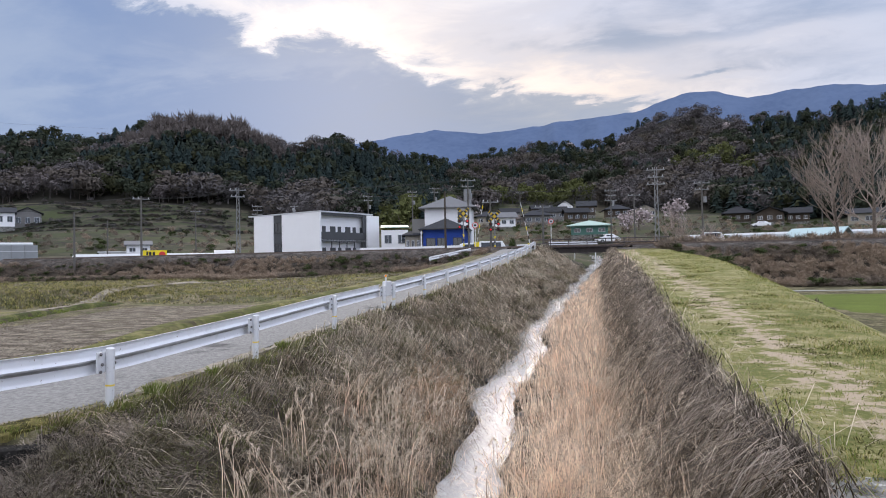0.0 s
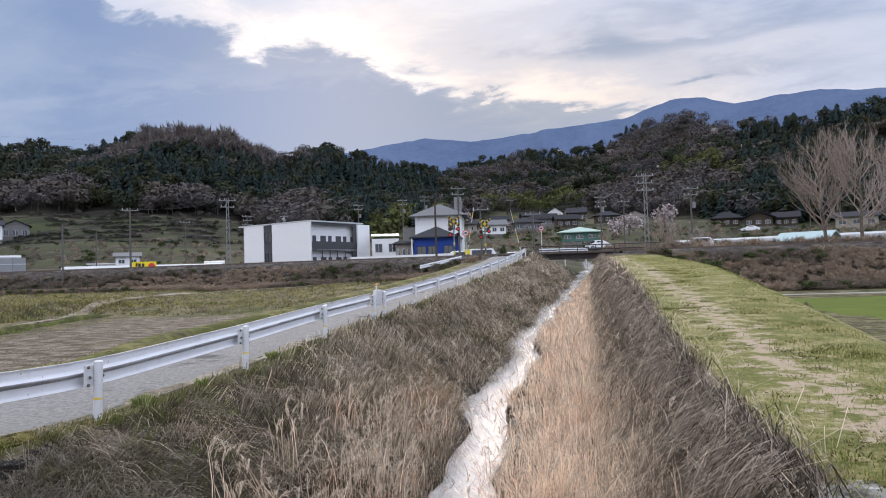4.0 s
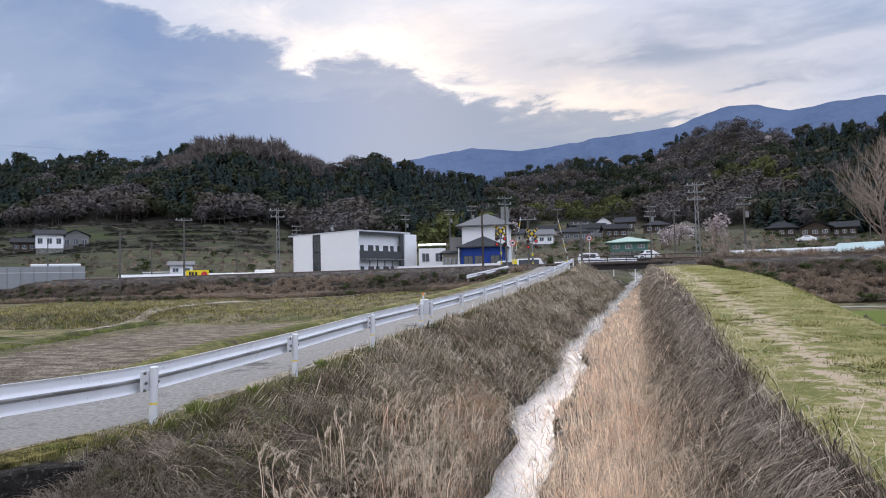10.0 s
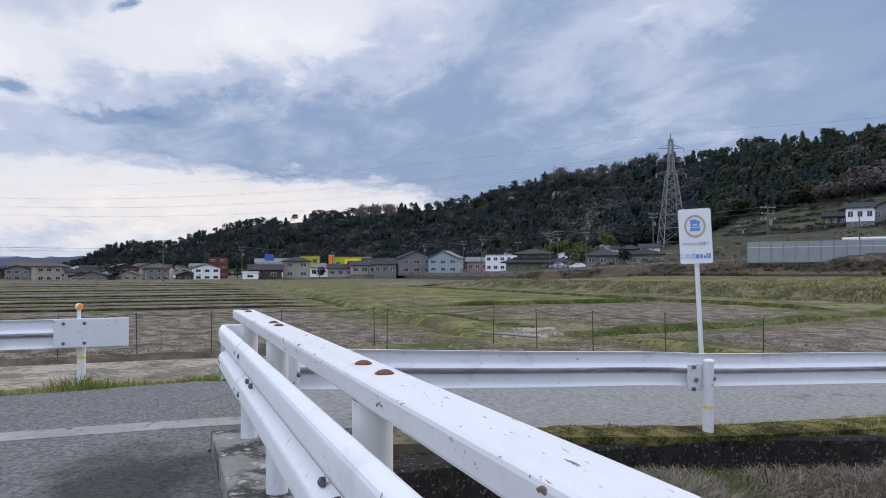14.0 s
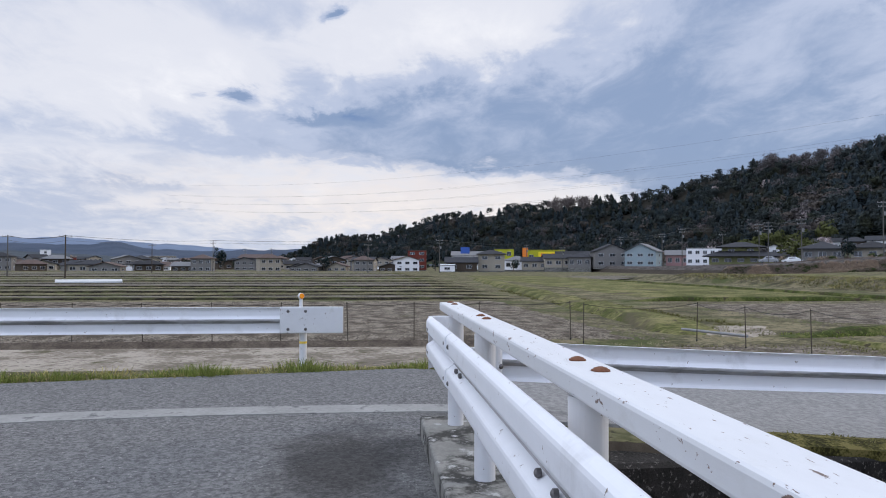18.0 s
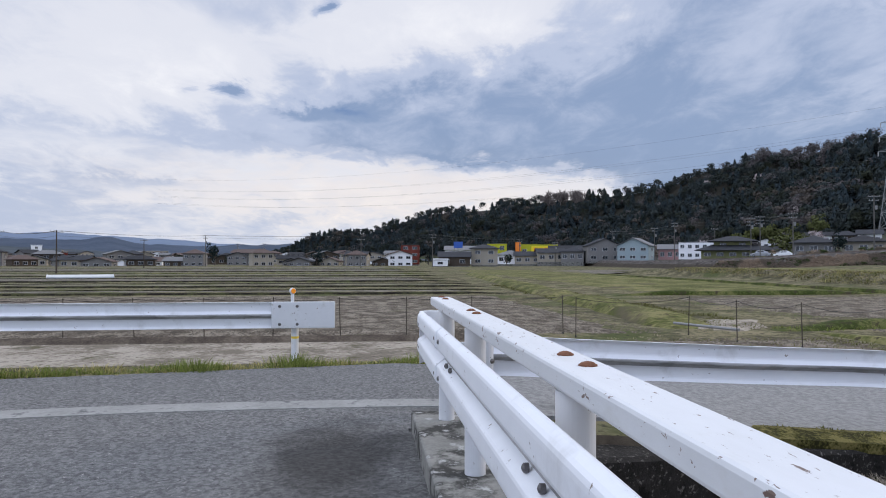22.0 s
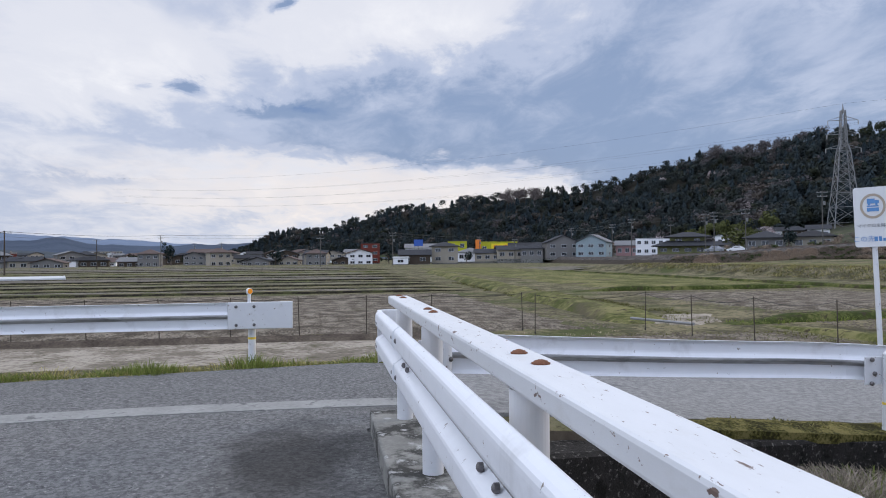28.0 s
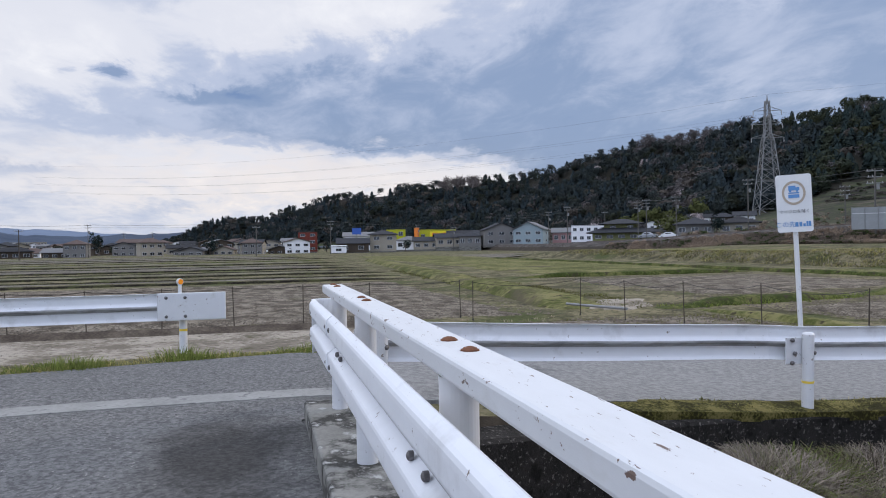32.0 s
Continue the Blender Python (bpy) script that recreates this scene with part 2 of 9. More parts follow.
def glowing(name, colour, power):
    m = bpy.data.materials.new(name)
    m.use_nodes = True
    b = m.node_tree.nodes["Principled BSDF"]
    b.inputs["Base Color"].default_value = (*colour, 1)
    b.inputs["Emission Color"].default_value = (*colour, 1)
    b.inputs["Emission Strength"].default_value = power
    return m


M = {}
M["white_paint"] = material("white_paint", shades((0.64, 0.65, 0.67), 0.04), 0.42, 2.0, bump=0.06, bump_scale=60,
                            spots=(((0.50, 0.50, 0.48), 3.0, 0.60, 0.80), ((0.20, 0.155, 0.125), 24.0, 0.655, 0.668)))
M["white_rail"] = material("white_rail", shades((0.73, 0.745, 0.775), 0.04), 0.50, 1.2, bump=0.05, bump_scale=30,
                           spots=(((0.46, 0.46, 0.46), 2.2, 0.58, 0.82), ((0.20, 0.16, 0.13), 20.0, 0.675, 0.69)))
M["steel_bolt"] = material("steel_bolt", shades((0.16, 0.15, 0.15)), 0.5, 30, metal=0.7)
M["rust_bolt"] = material("rust_bolt", shades((0.16, 0.075, 0.045), 0.4), 0.8, 40, bump=0.2)
M["yellow_band"] = material("yellow_band", shades((0.75, 0.55, 0.06), 0.1), 0.5, 20)
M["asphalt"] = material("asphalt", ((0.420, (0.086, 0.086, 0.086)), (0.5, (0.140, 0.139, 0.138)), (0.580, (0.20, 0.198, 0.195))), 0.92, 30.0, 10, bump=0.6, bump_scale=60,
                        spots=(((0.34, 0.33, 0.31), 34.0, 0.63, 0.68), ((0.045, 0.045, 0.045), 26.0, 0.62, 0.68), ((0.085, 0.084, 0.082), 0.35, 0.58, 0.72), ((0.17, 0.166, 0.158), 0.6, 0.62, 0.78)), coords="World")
M["concrete"] = material("concrete", shades((0.225, 0.222, 0.205), 0.3), 0.9, 4.0, 10, bump=0.5, bump_scale=25,
                         spots=(((0.055, 0.054, 0.05), 3.5, 0.47, 0.56), ((0.40, 0.40, 0.385), 7.0, 0.57, 0.66)), coords="World")
M["lane_asphalt"] = material("lane_asphalt", ((0.420, (0.16, 0.159, 0.158)), (0.5, (0.215, 0.213, 0.21)), (0.580, (0.26, 0.257, 0.25))), 0.92, 14.0, 12, bump=0.5, bump_scale=70,
                        spots=(((0.30, 0.285, 0.255), 40.0, 0.64, 0.72), ((0.075, 0.075, 0.078), 0.6, 0.60, 0.70)), coords="World")
M["concrete_strip"] = material("concrete_strip", shades((0.25, 0.25, 0.24), 0.25), 0.9, 3.0, 10, bump=0.3, bump_scale=30, coords="World", spots=(((0.12, 0.12, 0.12), 6.0, 0.56, 0.66),))
M["concrete_light"] = material("concrete_light", shades((0.30, 0.30, 0.29), 0.2), 0.85, 3.0, 10, bump=0.2, coords="World")
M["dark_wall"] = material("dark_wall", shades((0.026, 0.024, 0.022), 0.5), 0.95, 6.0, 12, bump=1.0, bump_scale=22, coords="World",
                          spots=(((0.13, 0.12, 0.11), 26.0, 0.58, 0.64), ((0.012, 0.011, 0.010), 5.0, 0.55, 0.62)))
M["dry_bank"] = material("dry_bank", ((0.3, (0.026, 0.021, 0.016)), (0.5, (0.046, 0.038, 0.029)), (0.72, (0.085, 0.070, 0.052))), 0.95, 0.8, 10, bump=0.9, bump_scale=12, coords="World")
M["soil"] = material("soil", ((0.3, (0.135, 0.115, 0.092)), (0.5, (0.20, 0.172, 0.14)), (0.7, (0.27, 0.238, 0.195))), 0.95, 0.25, 10, bump=1.0, bump_scale=6, coords="World")
M["pale_soil"] = material("pale_soil", ((0.435, (0.14, 0.12, 0.094)), (0.5, (0.225, 0.197, 0.160)), (0.565, (0.31, 0.277, 0.23))), 0.95, 0.9, 12, bump=0.7, bump_scale=14, coords="World",
                          spots=(((0.085, 0.080, 0.045), 1.2, 0.60, 0.68), ((0.08, 0.068, 0.052), 8.0, 0.60, 0.66)))
M["dark_soil"] = material("dark_soil", ((0.36, (0.038, 0.030, 0.024)), (0.5, (0.075, 0.060, 0.047)), (0.64, (0.12, 0.10, 0.078))), 0.95, 2.0, 12, bump=1.0, bump_scale=12, coords="World")
M["short_grass"] = material("short_grass", ((0.3, (0.075, 0.095, 0.026)), (0.5, (0.135, 0.155, 0.046)), (0.7, (0.21, 0.20, 0.085))), 0.95, 0.35, 10, bump=0.7, bump_scale=30, coords="World")
M["field_grass"] = material("field_grass", ((0.435, (0.055, 0.050, 0.028)), (0.5, (0.110, 0.100, 0.054)), (0.565, (0.18, 0.155, 0.092))), 0.95, 0.7, 14, bump=0.9, bump_scale=6, coords="World",
                            spots=(((0.065, 0.075, 0.026), 0.25, 0.52, 0.62), ((0.035, 0.030, 0.020), 4.0, 0.57, 0.64)))
M["ballast"] = material("ballast", ((0.40, (0.022, 0.019, 0.018)), (0.5, (0.070, 0.062, 0.056)), (0.60, (0.14, 0.125, 0.115))), 0.95, 1.2, 10, bump=1.0, bump_scale=12, coords="World")
M["paddy_green"] = material("paddy_green", shades((0.092, 0.122, 0.022), 0.3), 0.9, 0.4, 10, bump=0.5, bump_scale=30, coords="World")
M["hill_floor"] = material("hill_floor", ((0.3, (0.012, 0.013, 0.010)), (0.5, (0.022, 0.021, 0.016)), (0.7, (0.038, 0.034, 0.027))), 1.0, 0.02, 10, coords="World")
M["terrace"] = material("terrace", ((0.40, (0.028, 0.027, 0.022)), (0.47, (0.036, 0.046, 0.022)), (0.53, (0.058, 0.054, 0.038)), (0.60, (0.088, 0.080, 0.058))), 1.0, 0.16, 12, bump=0.8, bump_scale=1.5,
                        spots=(((0.026, 0.023, 0.021), 0.35, 0.54, 0.59), ((0.046, 0.056, 0.025), 0.12, 0.52, 0.60)), stretch=(0.45, 0.45, 4.0), coords="World")


# ---- mesh tools ----
def mesh_object(name, verts, faces, mats, parent=None, smooth=False, index=None):
    me = bpy.data.meshes.new(name)
    me.from_pydata(verts, [], faces)
    for m in mats if isinstance(mats, (list, tuple)) else [mats]:
        me.materials.append(m)
    if index is not None:
        me.polygons.foreach_set("material_index", index)
    if smooth:
        me.polygons.foreach_set("use_smooth", [True] * len(me.polygons))
    me.update()
    ob = new(name, me)
    ob.parent = parent
    return ob


def part(name, bm, mat, parent=None, label="", smooth=False):
    """Link a bmesh as ONE mesh object under a thing or a part."""
    me = bpy.data.meshes.new(name)
    bm.to_mesh(me)
    bm.free()
    me.materials.append(mat)
    if smooth:
        me.polygons.foreach_set("use_smooth", [True] * len(me.polygons))
    ob = new(name, me)
    ob.parent = parent
    if label:
        ob["label"] = label
    return ob


def thing(name, m, label, category, group="", kind=""):
    ob = new(name)
    ob.empty_display_size = 0.1
    ob.matrix_world = m
    return tagged(ob, label, category, group, kind)


def box(bm, x0, x1, y0, y1, z0, z1, bevel=0.0):
    r = bmesh.ops.create_cube(bm, size=1.0, matrix=Matrix.LocRotScale(((x0 + x1) / 2, (y0 + y1) / 2, (z0 + z1) / 2), None, (x1 - x0, y1 - y0, z1 - z0)))
    if bevel:
        es = {e for v in r["verts"] for e in v.link_edges}
        bmesh.ops.bevel(bm, geom=list(es), offset=bevel, segments=2, affect="EDGES", profile=0.5)
    return bm


def tube(bm, a, b, r0, r1=None, seg=10, cap=True):
    a, b = Vector(a), Vector(b)
    d = b - a
    q = d.to_track_quat("Z", "Y").to_matrix().to_4x4()
    bmesh.ops.create_cone(bm, cap_ends=cap, segments=seg, radius1=r0, radius2=r0 if r1 is None else r1, depth=d.length,
                          matrix=Matrix.Translation((a + b) / 2) @ q)
    return bm


def BM():
    return bmesh.new()


def loft(name, sections, mat, parent=None, closed=False, smooth=False):
    """Skin a row of equal cross-sections (lists of points)."""
    n = len(sections[0])
    verts = [tuple(p) for s in sections for p in s]
    faces = []
    for i in range(len(sections) - 1):
        for k in range(n if closed else n - 1):
            a, b = i * n + k, i * n + (k + 1) % n
            faces.append((a, b, b + n, a + n))
    if closed:
        faces += [tuple(range(n))[::-1], tuple(range((len(sections) - 1) * n, len(sections) * n))]
    return mesh_object(name, verts, faces, mat, parent, smooth)


def curve(x, pts):
    """Piecewise linear through pts, eased a little at the knots by averaging."""
    xs, ys = zip(*pts)
    return float((np.interp(x - 0.6, xs, ys) + np.interp(x, xs, ys) + np.interp(x + 0.6, xs, ys)) / 3)


def smooth_step(a, b, x):
    t = min(1, max(0, (x - a) / (b - a)))
    return t * t * (3 - 2 * t)

# ---- the lie of the land ----
GUARD_X = ((-2, -5.5), (1, -6.2), (5, -6.62), (9, -6.03), (13, -5.76), (17, -5.54), (21, -5.35), (60, -3.6), (72, -3.05), (90, -2.3))
ROAD_Z = ((-40, 0.1), (-1, 0.0), (1, -0.03), (5, -0.44), (9, -0.45), (13, -0.28), (17, -0.08), (21, 0.06), (26, 0.25), (30, 0.42), (34, 0.60), (38, 0.80),
          (42, 1.00), (46, 1.20), (50, 1.42), (54, 1.65), (58, 1.90), (62, 2.15), (66, 2.42), (71, 2.86), (74, 3.0), (78, 3.0), (82, 2.85), (100, 2.9), (200, 8))
PATH_Z = ((-40, -0.1), (4, -0.10), (7, -0.05), (10, 0.05), (15, 0.30), (24, 0.80), (34, 1.25), (45, 1.70), (60, 2.2), (70, 2.7), (100, 2.9))
PATH_X = ((-5, 1.5), (6, 1.5), (74, 4.1), (100, 6))
PATH_R = ((-5, 3.5), (9, 3.7), (15, 4.6), (38, 7.1), (70, 8.6), (100, 9))
WATER_X = ((-10, -2.0), (8, -1.95), (11, -1.83), (23, -1.60), (33, -1.35), (50, 0.1), (74, 1.9), (95, 4))


def guard_x(y):
    return curve(y, GUARD_X)


def road_z(y):
    return curve(y, ROAD_Z)


def path_z(y):
    return curve(y, PATH_Z)


def water_x(y):
    return curve(y, WATER_X) + 0.20 * math.sin(y * 0.55 + 0.6) * smooth_step(6, 14, y) + 0.10 * math.sin(y * 1.3) * smooth_step(6, 12, y)


def water_z(y):
    return -2.35 + 0.045 * (y - 8)


def rail_y(x):
    return 75.0 + 2.5 * smooth_step(-5, -70, x)


FIELD = -0.75
RAIL_Z = 3.0


def rail_z(x):
    return RAIL_Z - 1.7 * smooth_step(-75, -165, x)



def field_z(x, y):
    """Fields west of the road, stepping up towards the railway."""
    far = 1 - smooth_step(-85, -125, x)
    z = FIELD + 0.12 * smooth_step(29, 33, y) * smooth_step(-24, -30, x) * far
    upper = smooth_step(38.2 + 0.04 * (x + 32), 41.0 + 0.04 * (x + 32), y) * smooth_step(-29.8 - 0.1 * max(0, y - 40), -32.6 - 0.1 * max(0, y - 40), x) * far
    east = smooth_step(44.0, 47.5, y) * 0.45 + smooth_step(48, 70, y) * (0.55 + 0.9 * smooth_step(-38, -10, x))
    z += upper * 0.90 + (1 - upper) * east * far
    z += 0.35 * smooth_step(58, 66, y) * upper
    return z


def beyond_z(x, y):
    """The valley floor behind the railway, rising to the hills."""
    d = math.hypot(x, y)
    a = math.degrees(math.atan2(-x, y))
    slope = (0.095 + 0.05 * smooth_step(22, 36, a)) * (1 - smooth_step(48, 64, a)) + 0.004
    if a < -12:
        slope *= 0.85
    return 2.6 - 1.8 * smooth_step(52, 68, a) + max(0.0, (y - rail_y(x)) - 30 if a < 60 else d - 160) * slope


def wall_x(y):
    """Creek face of the retaining wall beside the bridge."""
    return curve(y, ((-6, -5.35), (0.8, -5.38), (2.6, -5.95), (4.2, -6.42), (5.6, -6.42), (6.8, -6.0), (8, -5.7)))


def land_z(x, y):
    ry = rail_y(x)
    # base level by region
    gx, px, pr = guard_x(min(y, 110)), curve(y, PATH_X), curve(y, PATH_R)
    rz, pz = road_z(y), path_z(y)
    if x < gx - 4.2:
        z = field_z(x, y)
        k = smooth_step(gx - 6.4, gx - 4.2, x)
        z = z + (rz - 0.012 - z) * k
        if y < -6:
            z = FIELD if x < -14 else z
    elif x < (gx + 0.45 if y > 7.5 else wall_x(y) - 0.18):
        z = rz - 0.012
    elif x < px:
        wx, wz, half = water_x(y), water_z(y), 0.62
        if x < wx - half:
            t = max(0.0, (x - gx - 0.45) / (wx - half - gx - 0.45))
            top = rz - 0.05 - 0.42 * (1 - smooth_step(6.4, 8.0, y)) - 0.9 * (1 - smooth_step(1.0, 3.8, y))
            z = top + (wz - 0.08 - top) * (t ** 1.15)
        elif x < wx + half:
            z = wz - 0.25
        else:
            foot = px - 1.0
            if x < foot:
                z = wz + 0.10
            else:
                z = wz + 0.10 + (pz - wz - 0.1) * smooth_step(foot - 0.1, px + 0.02, x)
    else:
        z = pz
        low = -1.2 + 0.5 * smooth_step(55, 72, y)
        z = pz + (low - pz) * smooth_step(pr, pr + 3.4, x)
    # railway embankment, open over the creek
    creek = gx + 0.3 < x < px + 0.2
    d = abs(y - ry)
    if not creek:
        top = rail_z(x) - 0.15
        if d < 2.6:
            z = max(z, top)
        elif y < ry:
            z = max(z, top - (d - 2.6) * 0.62)
    if y > ry and not (creek and y < 128):
        b = beyond_z(x, y)
        z = max(b, (rail_z(x) - 0.15) - max(0, d - 2.6) * 0.5)
    return z


def axis(fine, coarse):
    out = []
    for a, b, s in fine:
        n = max(1, round((b - a) / s))
        out += [a + (b - a) * i / n for i in range(n)]
    return sorted(set(round(v, 3) for v in out + coarse))


def build_ground():
    xs = axis(((-160, -40, 4), (-40, -12, 1.0), (-12, -6.8, 0.4), (-6.8, 4, 0.2), (4, 10, 0.4), (10, 60, 2.5)), [-4500, -3000, -2000, -1400, -1000, -700, -500, -400, -330, -280, -240, -200, -180, 60, 80, 110, 150, 200, 300, 450, 700, 1200, 2500, 4500])
    ys = axis(((-40, 0.5, 1.5), (0.5, 30, 0.4), (30, 66, 0.6), (66, 86, 0.5), (86, 140, 4)), [-4500, -2500, -1200, -600, -300, -150, -80, -55, 140, 160, 180, 210, 240, 280, 330, 400, 500, 700, 1000, 1500, 2500, 4500])
    nx = len(xs)
    verts, kinds = [], []
    rnd = random.Random(3)
    for y in ys:
        for x in xs:
            if abs(x) < 900 and -60 < y < 420:
                z = land_z(x, y)
                z += (0.008 if -4.6 < x - guard_x(min(y, 110)) < 0.6 else 0.045) * noise.noise((x * 0.7, y * 0.7, 3.1)) + 0.02 * rnd.uniform(-1, 1) * (0.5 < y < 60 and -6 < x < 1.6)
            else:
                z = FIELD if y < 420 else 3.0
            verts.append((x, y, z))
    faces, index = [], []
    for j in range(len(ys) - 1):
        for i in range(nx - 1):
            a = j * nx + i
            faces.append((a, a + 1, a + nx + 1, a + nx))
            x, y = (xs[i] + xs[i + 1]) / 2, (ys[j] + ys[j + 1]) / 2
            gx, px, ry = guard_x(min(y, 110)), curve(y, PATH_X), rail_y(x)
            if -4.0 < y - ry < 2.7 and not gx + 0.3 < x < px + 0.2:
                k = 3
            elif y > ry:
                k = 4
            elif gx + 0.3 < x < px - 0.02:
                k = 0
            elif x >= px - 0.02:
                k = 1 if x < curve(y, PATH_R) + 3 else 2
                if ry - y < 8.5:
                    k = 0
            elif ry - y < 7.6:
                k = 0
            else:
                k = 2
            index.append(k)
    ob = mesh_object("ground", verts, faces, [M["dry_bank"], M["path_ground"], M["field_grass"], M["ballast"], M["terrace"]], None, True, index)
    tagged(ob, "valley ground of dry grass banks, meadow and railway embankment", "ground", kind="structure")


def strip(name, rows, mat, label, category="ground", kind="structure", lift=0.0):
    """A sheet skinned from left and right points, cut crosswise and laid on the land."""
    secs = []
    for (xl, yl), (xr, yr), zf in rows:
        row = [(xl + (xr - xl) * k / 6, yl + (yr - yl) * k / 6, zf(xl + (xr - xl) * k / 6, yl + (yr - yl) * k / 6) + lift) for k in range(7)]
        secs.append([(row[0][0], row[0][1], row[0][2] - 0.09)] + row + [(row[-1][0], row[-1][1], row[-1][2] - 0.09)])
    ob = loft(name, secs, mat)
    return tagged(ob, label, category, kind=kind)


def path_material():
    """Grass with the bare earth of a worn foot track showing through."""
    m = material("path_ground", ((0.41, (0.115, 0.125, 0.04)), (0.5, (0.185, 0.178, 0.07)), (0.59, (0.30, 0.265, 0.145))), 0.95, 1.6, 14, bump=0.8, bump_scale=30, coords="World")
    nt = m.node_tree
    N, L = nt.nodes.new, nt.links.new
    b = nt.nodes["Principled BSDF"]
    old = b.inputs["Base Color"].links[0].from_socket
    pos = N("ShaderNodeNewGeometry").outputs["Position"]
    sep = N("ShaderNodeSeparateXYZ")
    L(pos, sep.inputs[0])

    def mn(op, a, c, clamp=False):
        n = N("ShaderNodeMath")
        n.operation, n.use_clamp = op, clamp
        for k, v in enumerate((a, c)):
            if isinstance(v, (int, float)):
                n.inputs[k].default_value = v
            else:
                L(v, n.inputs[k])
        return n.outputs[0]

    mid = mn("ADD", mn("MULTIPLY", sep.outputs[1], 0.045), 2.32)
    off = mn("ABSOLUTE", mn("SUBTRACT", sep.outputs[0], mid), 0.0)
    ns = N("ShaderNodeTexNoise")
    ns.inputs["Scale"].default_value, ns.inputs["Detail"].default_value, ns.inputs["Roughness"].default_value = 3.2, 10, 0.7
    L(pos, ns.inputs["Vector"])
    bare = mn("MULTIPLY", mn("SUBTRACT", mn("SUBTRACT", mn("MULTIPLY", ns.outputs[0], 2.4), 1.05), mn("MULTIPLY", off, 0.50)), 6.0, True)
    mx = N("ShaderNodeMix")
    mx.data_type = "RGBA"
    L(bare, mx.inputs[0])
    L(old, mx.inputs[6])
    mx.inputs[7].default_value = (0.37, 0.30, 0.22, 1)
    L(mx.outputs[2], b.inputs["Base Color"])
    return m


def darken_asphalt(m):
    """A ragged darker patch spreads over the asphalt beside the bridge kerb."""
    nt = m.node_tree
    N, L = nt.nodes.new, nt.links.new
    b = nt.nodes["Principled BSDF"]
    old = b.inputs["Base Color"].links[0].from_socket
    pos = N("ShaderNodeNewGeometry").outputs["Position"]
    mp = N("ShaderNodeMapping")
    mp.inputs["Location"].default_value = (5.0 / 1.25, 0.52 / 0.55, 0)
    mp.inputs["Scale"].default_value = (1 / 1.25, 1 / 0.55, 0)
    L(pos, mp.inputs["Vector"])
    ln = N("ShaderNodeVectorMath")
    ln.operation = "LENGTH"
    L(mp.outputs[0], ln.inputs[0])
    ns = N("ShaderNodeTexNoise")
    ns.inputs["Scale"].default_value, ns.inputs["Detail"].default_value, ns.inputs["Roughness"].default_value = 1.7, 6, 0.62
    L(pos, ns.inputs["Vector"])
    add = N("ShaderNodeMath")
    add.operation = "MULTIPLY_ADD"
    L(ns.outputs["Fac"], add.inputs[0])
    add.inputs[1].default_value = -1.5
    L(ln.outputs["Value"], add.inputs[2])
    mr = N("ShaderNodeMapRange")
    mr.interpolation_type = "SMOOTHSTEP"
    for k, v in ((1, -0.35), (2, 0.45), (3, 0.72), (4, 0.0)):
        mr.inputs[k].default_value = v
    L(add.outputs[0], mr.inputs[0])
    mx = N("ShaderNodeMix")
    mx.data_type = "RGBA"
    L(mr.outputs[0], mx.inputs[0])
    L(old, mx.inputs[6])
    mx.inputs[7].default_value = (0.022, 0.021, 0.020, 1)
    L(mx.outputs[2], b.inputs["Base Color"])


darken_asphalt(M["asphalt"])
M["path_ground"] = path_material()
build_ground()

# the lane along the creek and the bridge road
steps = [0.6 * i for i in range(1, 138)]


def lane_z(x, y):
    return road_z(y) + 0.02


strip("road_lane", [((guard_x(y) - 3.4 - 0.35 * smooth_step(9, 1, y), y), (guard_x(y) - 0.30, y), lane_z) for y in steps], M["lane_asphalt"], "narrow grey asphalt lane beside the creek", "road")
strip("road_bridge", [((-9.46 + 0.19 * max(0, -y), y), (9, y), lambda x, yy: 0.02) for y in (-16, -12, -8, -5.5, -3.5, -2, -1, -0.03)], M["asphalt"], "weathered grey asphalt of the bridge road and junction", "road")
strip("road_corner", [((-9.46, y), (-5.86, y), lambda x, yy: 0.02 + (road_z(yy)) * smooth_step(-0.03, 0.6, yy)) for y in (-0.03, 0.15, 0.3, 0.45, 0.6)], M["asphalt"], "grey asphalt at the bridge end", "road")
strip("road_joint", [((-7.05 + 0.032 * max(0, -y - 1.0) ** 2, y), (-6.70 + 0.034 * max(0, -y - 1.0) ** 2, y), lambda x, yy: 0.026 + 0.6 * road_z(max(yy, 0)) * smooth_step(0, 0.6, yy)) for y in [-8 + 0.5 * i for i in range(16)] + [0.0, 0.25, 0.45]], M["concrete_strip"], "pale concrete strip set across the asphalt road", "road")
strip("dirt_track", [((-18.6, y), (-12.2, y), lambda x, yy: land_z(x, yy) + 0.045) for y in [-30 + 1.2 * i for i in range(29)]], M["pale_soil"], "pale sandy farm track beside the fields", "track")
strip("soil_ridge", [((-19.55 + 0.12 * noise.noise((y * 0.6, 1, 1)), y), (-18.55 + 0.15 * noise.noise((y * 0.5, 4, 1)), y), lambda x, yy: land_z(x, yy) + 0.03 + 0.14 * max(0, 1 - abs(x + 19.05) / 0.42) * smooth_step(5.5, 3.5, yy)) for y in [-30 + 0.6 * i for i in range(55)]], M["dark_soil"], "dark crumbling soil ridge at the field edge", "ground")
